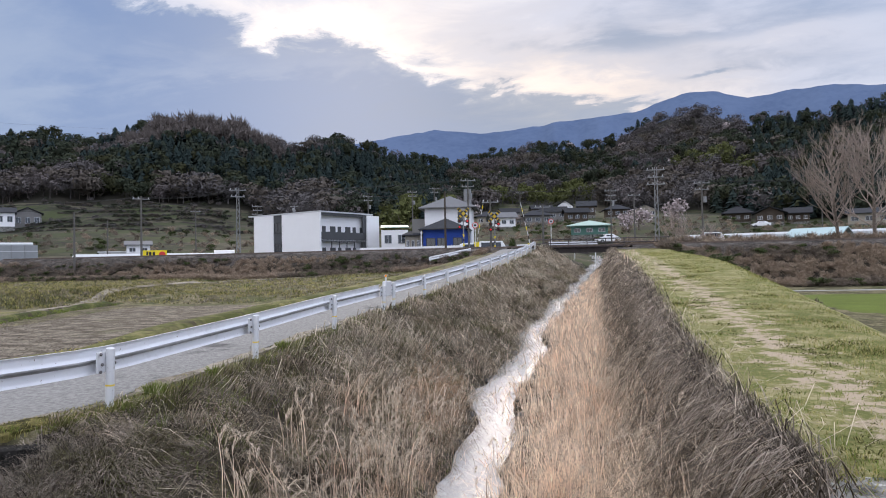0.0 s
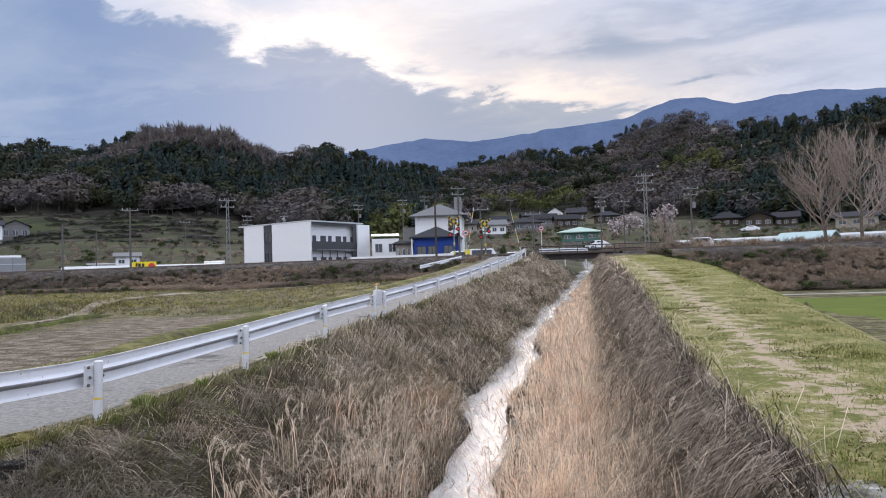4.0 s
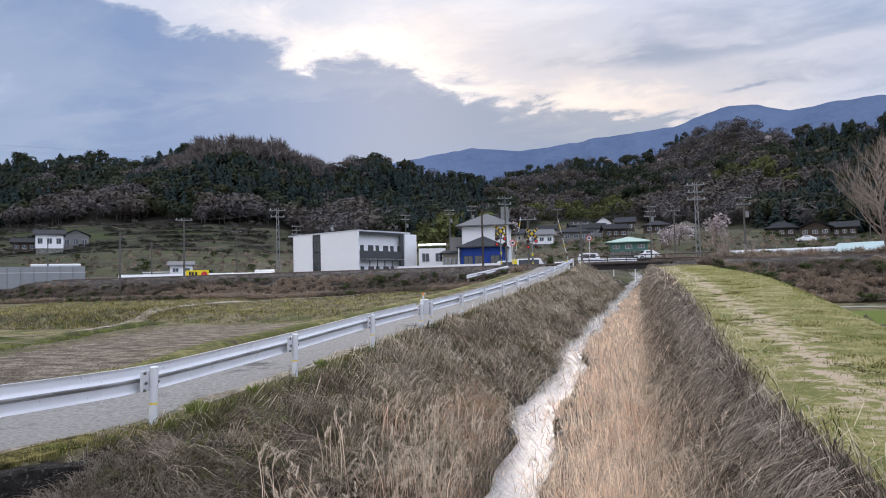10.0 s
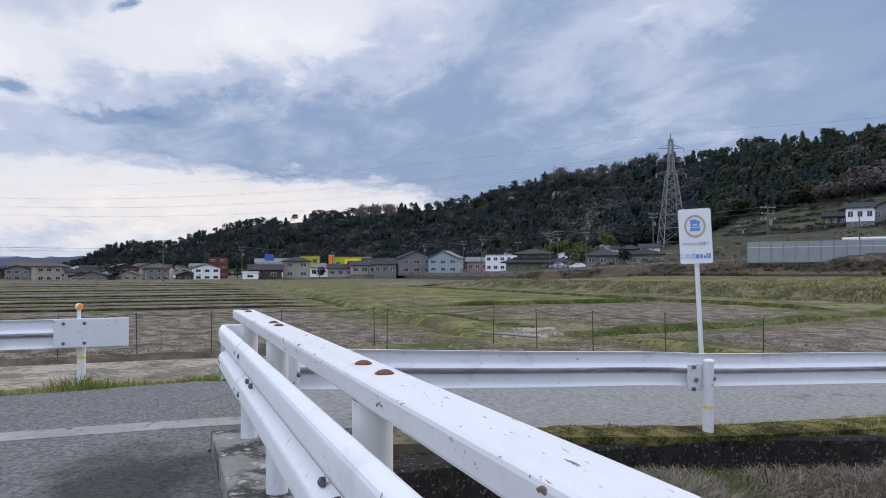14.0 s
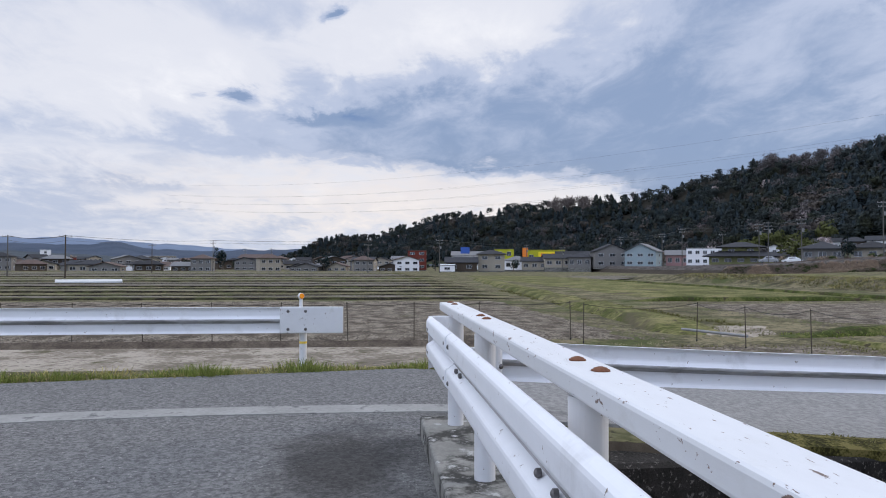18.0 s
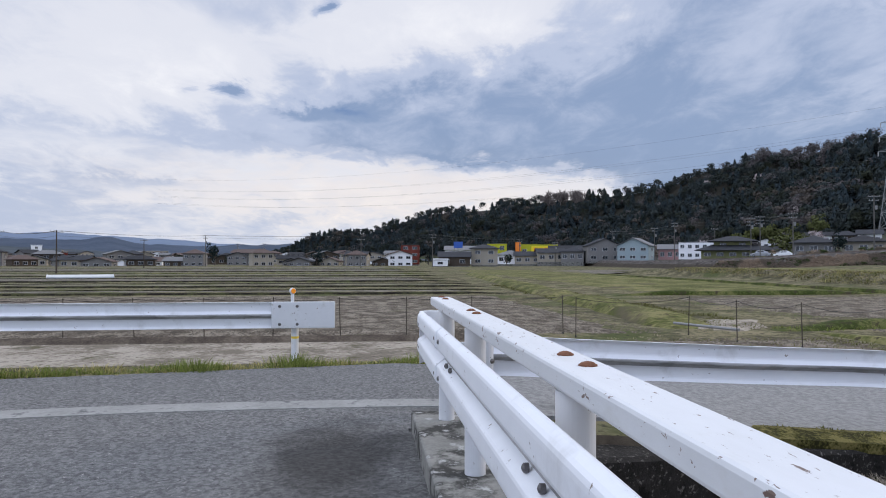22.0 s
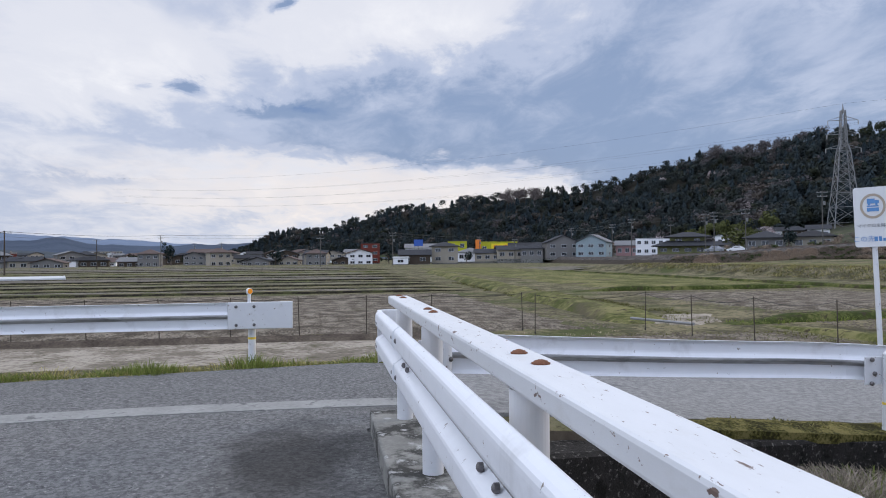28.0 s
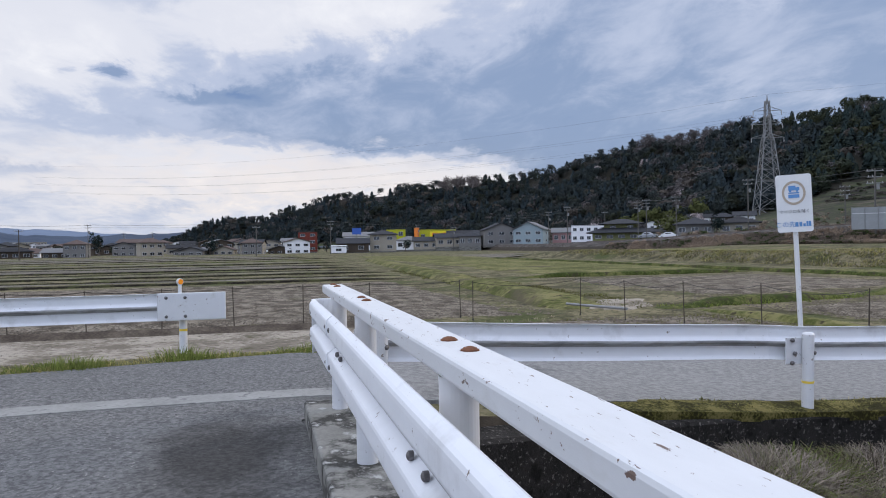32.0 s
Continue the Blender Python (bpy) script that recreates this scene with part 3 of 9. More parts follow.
# sandy dirt washed along the edge of the lane
strip("lane_edge", [((guard_x(y) - 0.36 + 0.34 * noise.noise((y * 0.6, 3, 1)) + 0.14 * noise.noise((y * 2.1, 3, 1)), y), (guard_x(y) - 0.10, y), lambda x, yy: road_z(yy) + 0.026) for y in [4.6 + 0.2 * i for i in range(300)]], M["pale_soil"], "pale sand washed along the lane edge", "road")
WIND = ((-9.5, 68.8, 1.3), (-14, 68.2, 1.3), (-20, 67.0, 1.3), (-27, 65.4, 1.2), (-33, 62.5, 1.2), (-34.6, 58, 1.0), (-33.6, 53, 0.9), (-31.8, 47.5, 0.7), (-30.2, 42, 0.6), (-28.8, 37, 0.5), (-26, 30, 0.35))
rows = []
for i in range(len(WIND) - 1):
    (xa, ya, wa), (xb, yb, wb) = WIND[i], WIND[i + 1]
    n = Vector((-(yb - ya), xb - xa, 0)).normalized()
    for k in range(6):
        q = k / 6
        w = (wa + (wb - wa) * q) * (1 + 0.4 * noise.noise((i + q, 7, 2)))
        p = Vector((xa + (xb - xa) * q, ya + (yb - ya) * q, 0)) + n * 0.5 * noise.noise((i * 0.8 + q * 0.8, 2, 5))
        rows.append((tuple((p + n * w / 2)[:2]), tuple((p - n * w / 2)[:2]), lambda x, yy: land_z(x, yy) + 0.07))
strip("field_path", rows, M["pale_soil"], "pale trodden path winding down from the lane into the fields", "track")

def moss_z(x, y):
    k = (x - guard_x(y) + 0.46) / 0.62
    return road_z(y) + 0.012 + 0.055 * math.sin(math.pi * min(1, max(0, k))) * (0.7 + 0.5 * noise.noise((x * 6, y * 3, 2))) * smooth_step(2.9, 3.6, y)


M["moss"] = material("moss", ((0.440, (0.030, 0.028, 0.010)), (0.5, (0.085, 0.078, 0.022)), (0.560, (0.17, 0.145, 0.055))), 1.0, 4.0, 12, bump=1.0, bump_scale=40, coords="World")
strip("moss_verge", [((guard_x(y) - 0.46 + 0.10 * noise.noise((y * 1.4, 3, 1)), y), (guard_x(y) + 0.14, y), moss_z) for y in [2.9 + 0.12 * i for i in range(44)]], M["moss"], "lumpy green-brown moss between lane and wall", "moss")
strip("road_gutter", [((-5.80, y), (9.5, y), lambda x, yy: 0.016) for y in (-0.08, 0.05, 0.2)], M["asphalt"], "asphalt running under the bridge kerb", "road")


def ragged(name, cx, cy, rx, ry, turn, seed, mat, label, lift=0.05):
    """A thin trodden patch whose ragged rim sinks into the land."""
    n, rings = 36, (0.0, 0.45, 0.8, 1.0)
    verts, c, s = [], math.cos(turn), math.sin(turn)
    for k in rings:
        for i in range(n):
            a = 2 * math.pi * i / n
            q = k * (1 + 0.45 * noise.noise((math.cos(a) * 1.8, math.sin(a) * 1.8, seed)) + 0.15 * noise.noise((math.cos(a) * 6, math.sin(a) * 6, seed)))
            u, v = rx * q * math.cos(a), ry * q * math.sin(a)
            x, y = cx + u * c - v * s, cy + u * s + v * c
            verts.append((x, y, land_z(x, y) + lift - (0.09 if k == 1.0 else 0)))
    faces = [(j * n + i, j * n + (i + 1) % n, (j + 1) * n + (i + 1) % n, (j + 1) * n + i) for j in range(3) for i in range(n)]
    return tagged(mesh_object(name, verts, faces, mat, None, True), label, "ground", kind="structure")

# ---- hills ----
RIDGE_NEAR = ((-40, 10.5), (-21.5, 11.0), (-19.3, 10.8), (-17.2, 10.5), (-13.8, 10.5), (-13, 10.2), (-11.7, 11.0), (-9.4, 11.5), (-7.8, 11.4), (-5.4, 10.6), (-3.7, 9.9), (-2.5, 9.45), (1.8, 9.45), (5.7, 9.1), (8.6, 8.25), (11.4, 8.8), (13.5, 9.2), (15.3, 9.95), (17.8, 10.4), (19.8, 10.2),
              (20.8, 9.9), (22.5, 10.2), (24.1, 10.8), (25.8, 11.45), (28.1, 11.6), (30.5, 11.2), (31.6, 10.9), (34.6, 9.85), (36, 9.75), (37.2, 10.1), (40.3, 9.7), (47.4, 9.4), (50, 8.8), (53.5, 8.75), (56.5, 8.4), (57.9, 7.95), (60.4, 7.9), (63, 7.4), (65.3, 6.9), (66.5, 6.2), (69.7, 5.55), (75, 5.15), (79.5, 4.75), (79.9, 4.5),
              (85.3, 4.05), (88.1, 3.1), (89.6, 2.45), (92.4, 2.3), (95, 1.45), (97, 0.6))
RIDGE_RANGE = ((-40, 430), (-20, 430), (-13, 480), (-8, 560), (0, 640), (6, 640), (9, 520), (20, 430), (30, 400), (45, 440), (58, 560), (70, 720), (85, 1000), (97, 1350))
BASE_RANGE = ((-40, 200), (-20, 210), (-10, 250), (0, 300), (9, 250), (20, 210), (32, 205), (45, 235), (58, 330), (70, 480), (85, 760), (97, 1200))


def hill_point(a, s):
    """A place on the hills: a degrees left of north, s from the foot (0) to the crest (1)."""
    rb, rr = curve(a, BASE_RANGE), curve(a, RIDGE_RANGE)
    el = float(np.interp(a, *zip(*RIDGE_NEAR)))
    d = rb + (rr - rb) * s
    x, y = -math.sin(radians(a)) * d, math.cos(radians(a)) * d
    foot = beyond_z(-math.sin(radians(a)) * rb, math.cos(radians(a)) * rb) - 1
    e0 = math.degrees(math.atan2(foot - 1.3, rb))
    rough = (noise.noise((x * 0.02, y * 0.02, 7)) * 0.9 + noise.noise((x * 0.06, y * 0.06, 2)) * 0.35) * (1 - min(1, s)) * min(1, s) * 4
    e = e0 + (el - e0) * min(1, s) ** 0.9 + rough
    tall = 7.5 + 3.0 * smooth_step(500, 1000, rr)
    top = 1.3 + math.tan(radians(el)) * rr - tall
    z = 1.3 + math.tan(radians(e)) * d - tall * min(1, s)
    if s > 1:
        z = top - (s - 1) * 60
    return x, y, z


def farm_top(a):
    """How far up the slope the terraced farmland reaches."""
    return 0.30 * smooth_step(20, 25, a) * (1 - smooth_step(46, 52, a)) + 0.16 * smooth_step(-4, -1, a) * (1 - smooth_step(5, 9, a)) + 0.03


def build_hills():
    az = [-42 + 1.0 * i for i in range(140)]
    ss = [0, 0.05, 0.10, 0.15, 0.20, 0.25, 0.30, 0.36, 0.46, 0.56, 0.66, 0.76, 0.85, 0.93, 1.0, 1.3, 1.8]
    verts = [hill_point(a, s) for s in ss for a in az]
    n = len(az)
    faces = [(j * n + i + 1, j * n + i, (j + 1) * n + i, (j + 1) * n + i + 1) for j in range(len(ss) - 1) for i in range(n - 1)]
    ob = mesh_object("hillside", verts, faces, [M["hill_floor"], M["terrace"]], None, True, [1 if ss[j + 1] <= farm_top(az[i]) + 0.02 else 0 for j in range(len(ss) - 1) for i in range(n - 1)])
    tagged(ob, "steep wooded hillside behind the village", "hill", kind="structure")


build_hills()

FAR_BLUE = ((-45, 11.0), (-30, 11.0), (-21.5, 11.5), (-18.6, 11.9), (-15.8, 11.85), (-12.9, 11.6), (-10.8, 12.3), (-8.7, 12.35), (-5, 11.25), (-0.4, 10.95), (2.6, 10.6), (6.1, 10.2), (10, 10.6), (14, 9.95), (18, 9.3), (30, 8))
FAR_LOW = ((60, 0.3), (90, 0.7), (95, 1.25), (100, 1.15), (102.7, 1.05), (106.5, 1.25), (108.4, 1.75), (110, 1.45), (112.6, 1.45), (118, 1.55), (130, 1.6))
# Distance haze is mixed into the base colours of the far ranges.
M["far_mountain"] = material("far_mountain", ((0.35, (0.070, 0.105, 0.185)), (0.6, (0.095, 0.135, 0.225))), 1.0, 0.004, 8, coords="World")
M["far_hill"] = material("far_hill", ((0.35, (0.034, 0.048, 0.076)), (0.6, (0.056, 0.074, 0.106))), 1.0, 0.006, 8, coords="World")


def far_range(name, pts, dist, mat, label, a0, a1):
    verts, faces = [], []
    n = int((a1 - a0) / 0.5) + 1
    for s in range(6):
        for i in range(n):
            a = a0 + 0.5 * i
            el = float(np.interp(a, *zip(*pts))) + 0.12 * noise.noise((a * 0.8, 1, 4)) + 0.07 * noise.noise((a * 2.3, 3, 4))
            d = dist * (0.72 + 0.28 * s / 5)
            z = (1.3 + math.tan(radians(el)) * dist) * (s / 5) ** 0.9
            z *= 1 + (0.10 * noise.noise((a * 0.6, s * 0.8, 9)) if s < 5 else 0)
            verts.append((-math.sin(radians(a)) * d, math.cos(radians(a)) * d, z - 4))
    faces = [(j * n + i + 1, j * n + i, (j + 1) * n + i, (j + 1) * n + i + 1) for j in range(5) for i in range(n - 1)]
    tagged(mesh_object(name, verts, faces, mat, None, True), label, "mountain", kind="structure")


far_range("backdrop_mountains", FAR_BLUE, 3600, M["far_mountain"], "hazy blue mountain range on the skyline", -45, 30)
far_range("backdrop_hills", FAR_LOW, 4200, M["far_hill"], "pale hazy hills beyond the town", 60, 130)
# The palest range holds most haze in its colour, the near slope least.
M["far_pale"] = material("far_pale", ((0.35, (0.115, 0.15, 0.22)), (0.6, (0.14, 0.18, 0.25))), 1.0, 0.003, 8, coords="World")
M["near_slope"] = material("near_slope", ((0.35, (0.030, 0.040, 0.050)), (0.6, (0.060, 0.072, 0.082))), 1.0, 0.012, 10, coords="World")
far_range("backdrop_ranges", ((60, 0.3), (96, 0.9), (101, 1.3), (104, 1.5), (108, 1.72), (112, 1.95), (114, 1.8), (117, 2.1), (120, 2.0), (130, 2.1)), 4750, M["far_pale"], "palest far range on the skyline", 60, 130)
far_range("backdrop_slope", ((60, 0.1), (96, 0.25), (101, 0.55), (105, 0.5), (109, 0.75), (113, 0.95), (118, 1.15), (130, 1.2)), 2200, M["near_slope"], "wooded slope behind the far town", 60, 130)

# ---- guard rails ----
W_BEAM = ((0.020, 0.175), (0.030, 0.172), (0.046, 0.160), (0.055, 0.150), (0.059, 0.138), (0.060, 0.124), (0.060, 0.066), (0.057, 0.054), (0.050, 0.045), (0.008, 0.016), (0.002, 0.007),
          (0.002, -0.007), (0.008, -0.016), (0.050, -0.045), (0.057, -0.054), (0.060, -0.066), (0.060, -0.124), (0.059, -0.138), (0.055, -0.150), (0.046, -0.160), (0.030, -0.172), (0.020, -0.175))


def beam_sections(line, side):
    """Cross-sections of a corrugated beam along a line of (x, y, z of its middle); side 1: the ridges look to the right of the way."""
    secs = []
    for i, p in enumerate(line):
        a, b = Vector(line[max(0, i - 1)]), Vector(line[min(len(line) - 1, i + 1)])
        d = (b - a).normalized()
        out = Vector((d.y, -d.x, 0)).normalized() * side
        front = [Vector(p) + out * u + Vector((0, 0, v)) for u, v in W_BEAM]
        back = [Vector(p) + out * (u - 0.006) + Vector((0, 0, v * 0.985)) for u, v in reversed(W_BEAM)]
        secs.append(front + back)
    return secs


def beam(line, side, parent, name="beam"):
    """A W-beam whose middle groove holds a dirtier paint; the back slope below it is darkened alike."""
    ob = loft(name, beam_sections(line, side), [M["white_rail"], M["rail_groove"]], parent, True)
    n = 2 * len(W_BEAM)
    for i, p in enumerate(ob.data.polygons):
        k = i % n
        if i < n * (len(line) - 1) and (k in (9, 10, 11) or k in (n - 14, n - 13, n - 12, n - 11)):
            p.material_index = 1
    return ob


def dome(bm, at, way, r=0.019, h=0.013):
    """A round-headed bolt on its washer."""
    at, way = Vector(at), Vector(way).normalized()
    tube(bm, at - way * 0.012, at + way * 0.003, r * 1.15, r * 1.15, 12)
    tube(bm, at + way * 0.003, at + way * h * 0.7, r, r * 0.8, 12)
    tube(bm, at + way * h * 0.7, at + way * h, r * 0.8, r * 0.35, 12)


def post_bm(height, r=0.057):
    bm = BM()
    tube(bm, (0, 0, -0.5), (0, 0, height - 0.015), r, r, 24)
    tube(bm, (0, 0, height - 0.015), (0, 0, height), r, r * 0.75, 24)
    return bm


def set_mesh(ob, parent, m):
    """Another object on the mesh of ob, posed in the parent's space."""
    o = new(ob.name.split(".")[0], ob.data)
    o.parent, o.matrix_basis = parent, m
    return o


def creek_guard():
    guard = thing("guard_rail", pose(0, 0, 0), "long white W-beam guard rail between lane and creek, weathered", "guard rail", "guard rails")
    near = ((0.56, -6.49, 0.495), (1.35, -6.55, 0.445), (2.1, -6.60, 0.40), (3.1, -6.65, 0.345), (4.2, -6.69, 0.295), (4.7, -6.705, 0.265))
    line = [(x, y, z) for y, x, z in near] + [(guard_x(y) - 0.09, y, road_z(y) + 0.62 + 0.045 * (1 - smooth_step(5, 9, y))) for y in [5 + 0.5 * i for i in range(33)]]
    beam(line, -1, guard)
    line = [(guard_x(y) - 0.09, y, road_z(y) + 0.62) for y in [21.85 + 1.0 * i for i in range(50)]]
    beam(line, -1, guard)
    first = band = None
    for y in (0.66, 5.0, 8.97, 12.96, 16.96, 20.95, 22.0, 26, 30, 34.1, 38.1, 42, 46, 50, 54, 58, 62, 66, 70):
        x, z = (guard_x(y), road_z(y) + (0.0 if y < 5.5 else -0.01)) if y > 1 else (-6.40, -0.13)
        m = pose(x, y, z, 0, 1.8, 0)
        if first is None:
            first = post = part("post", post_bm(0.79), M["white_paint"], guard)
            post.matrix_basis = m
            bm = BM()
            tube(bm, (0, 0, 0.285), (0, 0, 0.308), 0.0585, 0.0585, 24)
            band = part("reflective_band", bm, M["yellow_band"], post, "yellow reflective band")
            bm = BM()
            dome(bm, (0, 0, 0), (1, 0, 0))
            bolts = part("bolt", bm, M["steel_bolt"], post)
            spots = ((-0.022, -0.16, 0.715, 0), (-0.022, -0.13, 0.58, 0), (-0.022, -0.16, 0.485, 0), (0.0, -0.035, 0.725, 0), (0.045, 0.045, 0.59, 35))
            bolts.matrix_basis = pose(*spots[0][:3])
            for bx, by, bz, br in spots[1:]:
                set_mesh(bolts, post, pose(bx, by, bz, 0, 0, br))
            bm = BM()
            box(bm, -0.06, -0.045, -0.22, 0.07, 0.47, 0.74, 0.004)
            plate = part("bracket", bm, M["white_paint"], post)
        else:
            post = set_mesh(first, guard, m)
            set_mesh(band, post, pose(0, 0, 0))
            for bx, by, bz, br in spots if y < 27 else ():
                set_mesh(bolts, post, pose(bx, by, bz, 0, 0, br))
            set_mesh(plate, post, pose(0, 0, 0))
    # joint box between the two posts where the beams meet
    y = 21.5
    bm = box(BM(), -0.06, 0.06, -0.33, 0.33, 0.42, 0.86, 0.02)
    b = part("joint_cover", bm, M["white_paint"], guard, "boxy white cover over the beam joint")
    b.matrix_basis = pose(guard_x(y) - 0.04, y, road_z(y))


def bridge_rail():
    t = thing("bridge_railing", pose(-5.65, 0.226, 0, 0, 0, 0.08), "white steel bridge railing with box rail and chipped paint", "railing")
    # top rail: a box section 13 cm wide with rounded edges
    bm = box(BM(), -0.30, 14.0, -0.078, 0.078, 0.956, 1.02, 0.011)
    part("top_rail", bm, M["rail_top"], t, "white box rail with chipped paint and rust scars")
    posts = (0.14, 1.52, 3.43, 5.45, 7.5, 9.5, 11.5, 13.5)
    first = None
    for x in posts:
        if first is None:
            bm = BM()
            tube(bm, (0, 0, 0.10), (0, 0, 0.94), 0.057, 0.057, 28)
            first = part("post", bm, M["white_paint"], t)
            first.matrix_basis = pose(x, 0, 0)
        else:
            set_mesh(first, t, pose(x, 0, 0))
    bm = BM()
    dome(bm, (0, 0, 0), (0, 0, 1), 0.023, 0.011)
    b0 = part("rail_bolt", bm, M["rust_bolt"], t, "rusty domed bolt")
    b0.matrix_basis = pose(-0.22, 0.0, 1.021)
    for x, y in ((0.06, 0.0), (1.30, 0.01), (1.54, 0.005), (3.28, 0.012), (3.51, 0.012), (5.4, 0), (5.65, 0), (7.4, 0), (7.65, 0)):
        set_mesh(b0, t, pose(x, y, 1.021))
    # beam on the road side, a lap joint near the end and a rounded end piece
    yb = -0.098
    line = [(x, yb, 0.72) for x in (0.02, 1.0, 3.0, 6.0, 9.0, 13.9)]
    beam(line, 1, t)
    line = [(x, yb - 0.006, 0.72) for x in (-0.52, -0.2, 0.0, 0.98)]
    loft("end_beam", beam_sections(line, 1), M["white_rail"], t, True)
    secs = []
    for i in range(9):
        a = math.pi * i / 8
        cx, cy, r = -0.52, yb + 0.05, 0.10
        secs.append([(cx - r * math.sin(a), cy + r * math.cos(a) * -1, 0.893), (cx - r * math.sin(a), cy - r * math.cos(a), 0.47),
                     (cx - (r - 0.006) * math.sin(a), cy - (r - 0.006) * math.cos(a), 0.47), (cx - (r - 0.006) * math.sin(a), cy - (r - 0.006) * math.cos(a), 0.885)])
    loft("end_cap", secs, M["white_paint"], t, True)
    bm = BM()
    dome(bm, (0, 0, 0), (0, -1, 0), 0.013, 0.009)
    s0 = part("beam_bolt", bm, M["steel_bolt"], t)
    s0.matrix_basis = pose(-0.50, yb - 0.062, 0.80)
    for x, z, d in ((-0.38, 0.80, -0.062), (-0.50, 0.62, -0.062), (-0.38, 0.62, -0.062), (0.90, 0.825, -0.062), (1.12, 0.825, -0.062), (1.28, 0.705, -0.034), (1.46, 0.705, -0.034), (0.90, 0.61, -0.062), (1.12, 0.61, -0.062),
                    (3.36, 0.705, -0.034), (3.56, 0.705, -0.034), (5.35, 0.705, -0.034), (5.55, 0.705, -0.034)):
        set_mesh(s0, t, pose(x, yb + d, z))
    # spacers between posts and beam
    sp = None
    for x in posts:
        if sp is None:
            sp = part("spacer", box(BM(), -0.04, 0.04, yb - 0.004, -0.05, 0.64, 0.80, 0.006), M["white_paint"], t)
            sp.matrix_basis = pose(x, 0, 0)
        else:
            set_mesh(sp, t, pose(x, 0, 0))
    return t


def far_guard():
    t = thing("guard_rail", pose(0, 0, 0), "white W-beam guard rail with flat end plate by the field", "guard rail", "guard rails")
    line = [(-10.28 + 0.02 * abs(y + 1), y, 0.57) for y in (-1.15, -1.6, -3, -5, -7, -9, -12, -16)]
    beam(line, 1, t)
    bm = BM()
    box(bm, -0.012, 0.012, -0.42, 0.42, -0.175, 0.18, 0.01)
    p = part("end_plate", bm, M["white_paint"], t, "flat white end plate")
    p.matrix_basis = pose(-10.25, -1.18, 0.57)
    bm = BM()
    dome(bm, (0, 0, 0), (1, 0, 0), 0.018, 0.012)
    b0 = part("bolt", bm, M["steel_bolt"], t)
    b0.matrix_basis = pose(-10.235, -1.49, 0.69)
    for y, z in ((-1.49, 0.45), (-1.26, 0.69), (-1.26, 0.45)):
        set_mesh(b0, t, pose(-10.235, y, z))
    first = None
    for y in (-1.30, -5.3, -9.42, -13.4):
        if first is None:
            first = part("post", post_bm(0.74, 0.05), M["white_paint"], t)
            first.matrix_basis = pose(-10.36, y, -0.05)
            bm = BM()
            tube(bm, (0, 0, 0.30), (0, 0, 0.33), 0.0515, 0.0515, 20)
            band = part("reflective_band", bm, M["yellow_band"], first, "yellow reflective band")
        else:
            p = set_mesh(first, t, pose(-10.36, y, -0.05))
            set_mesh(band, p, pose(0, 0, 0))
    # delineator: a white stalk with an orange reflector
    for k, (x, y, z) in enumerate(((-10.33, -1.33, 0.70), (guard_x(21.5), 21.2, road_z(21.2) + 0.84))):
        d = thing("delineator", pose(x, y, z), "white delineator stalk with round orange reflector on the rail", "reflector", "delineators")
        bm = BM()
        tube(bm, (0, 0, -0.03), (0, 0, 0.16), 0.022, 0.022, 14)
        part("stalk", bm, M["white_paint"], d)
        bm = BM()
        tube(bm, (-0.015, 0, 0.19), (0.02, 0, 0.19), 0.042, 0.042, 20)
        part("housing", bm, M["white_paint"], d)
        bm = BM()
        tube(bm, (0.02, 0.0, 0.19), (0.028, 0.0, 0.19), 0.036, 0.034, 20)
        part("reflector", bm, M["orange_lens"], d, "orange reflector lens")
        d.rotation_euler = (0, 0, radians(40 if k == 0 else -80))


M["orange_lens"] = material("orange_lens", shades((0.85, 0.30, 0.02), 0.1), 0.25, 60)
M["rail_top"] = material("rail_top", shades((0.58, 0.59, 0.605), 0.06), 0.5, 1.5, bump=0.08, bump_scale=50, stretch=(0.55, 1.8, 1),
                         spots=(((0.50, 0.505, 0.51), 2.6, 0.56, 0.78), ((0.55, 0.555, 0.56), 14.0, 0.57, 0.70), ((0.13, 0.085, 0.068), 11.0, 0.652, 0.664), ((0.16, 0.11, 0.09), 40.0, 0.655, 0.67)))
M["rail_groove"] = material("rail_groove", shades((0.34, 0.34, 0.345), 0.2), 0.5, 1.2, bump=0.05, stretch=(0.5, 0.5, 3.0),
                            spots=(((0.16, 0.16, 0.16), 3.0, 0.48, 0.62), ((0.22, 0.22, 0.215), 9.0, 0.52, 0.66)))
creek_guard()
bridge_rail()
far_guard()


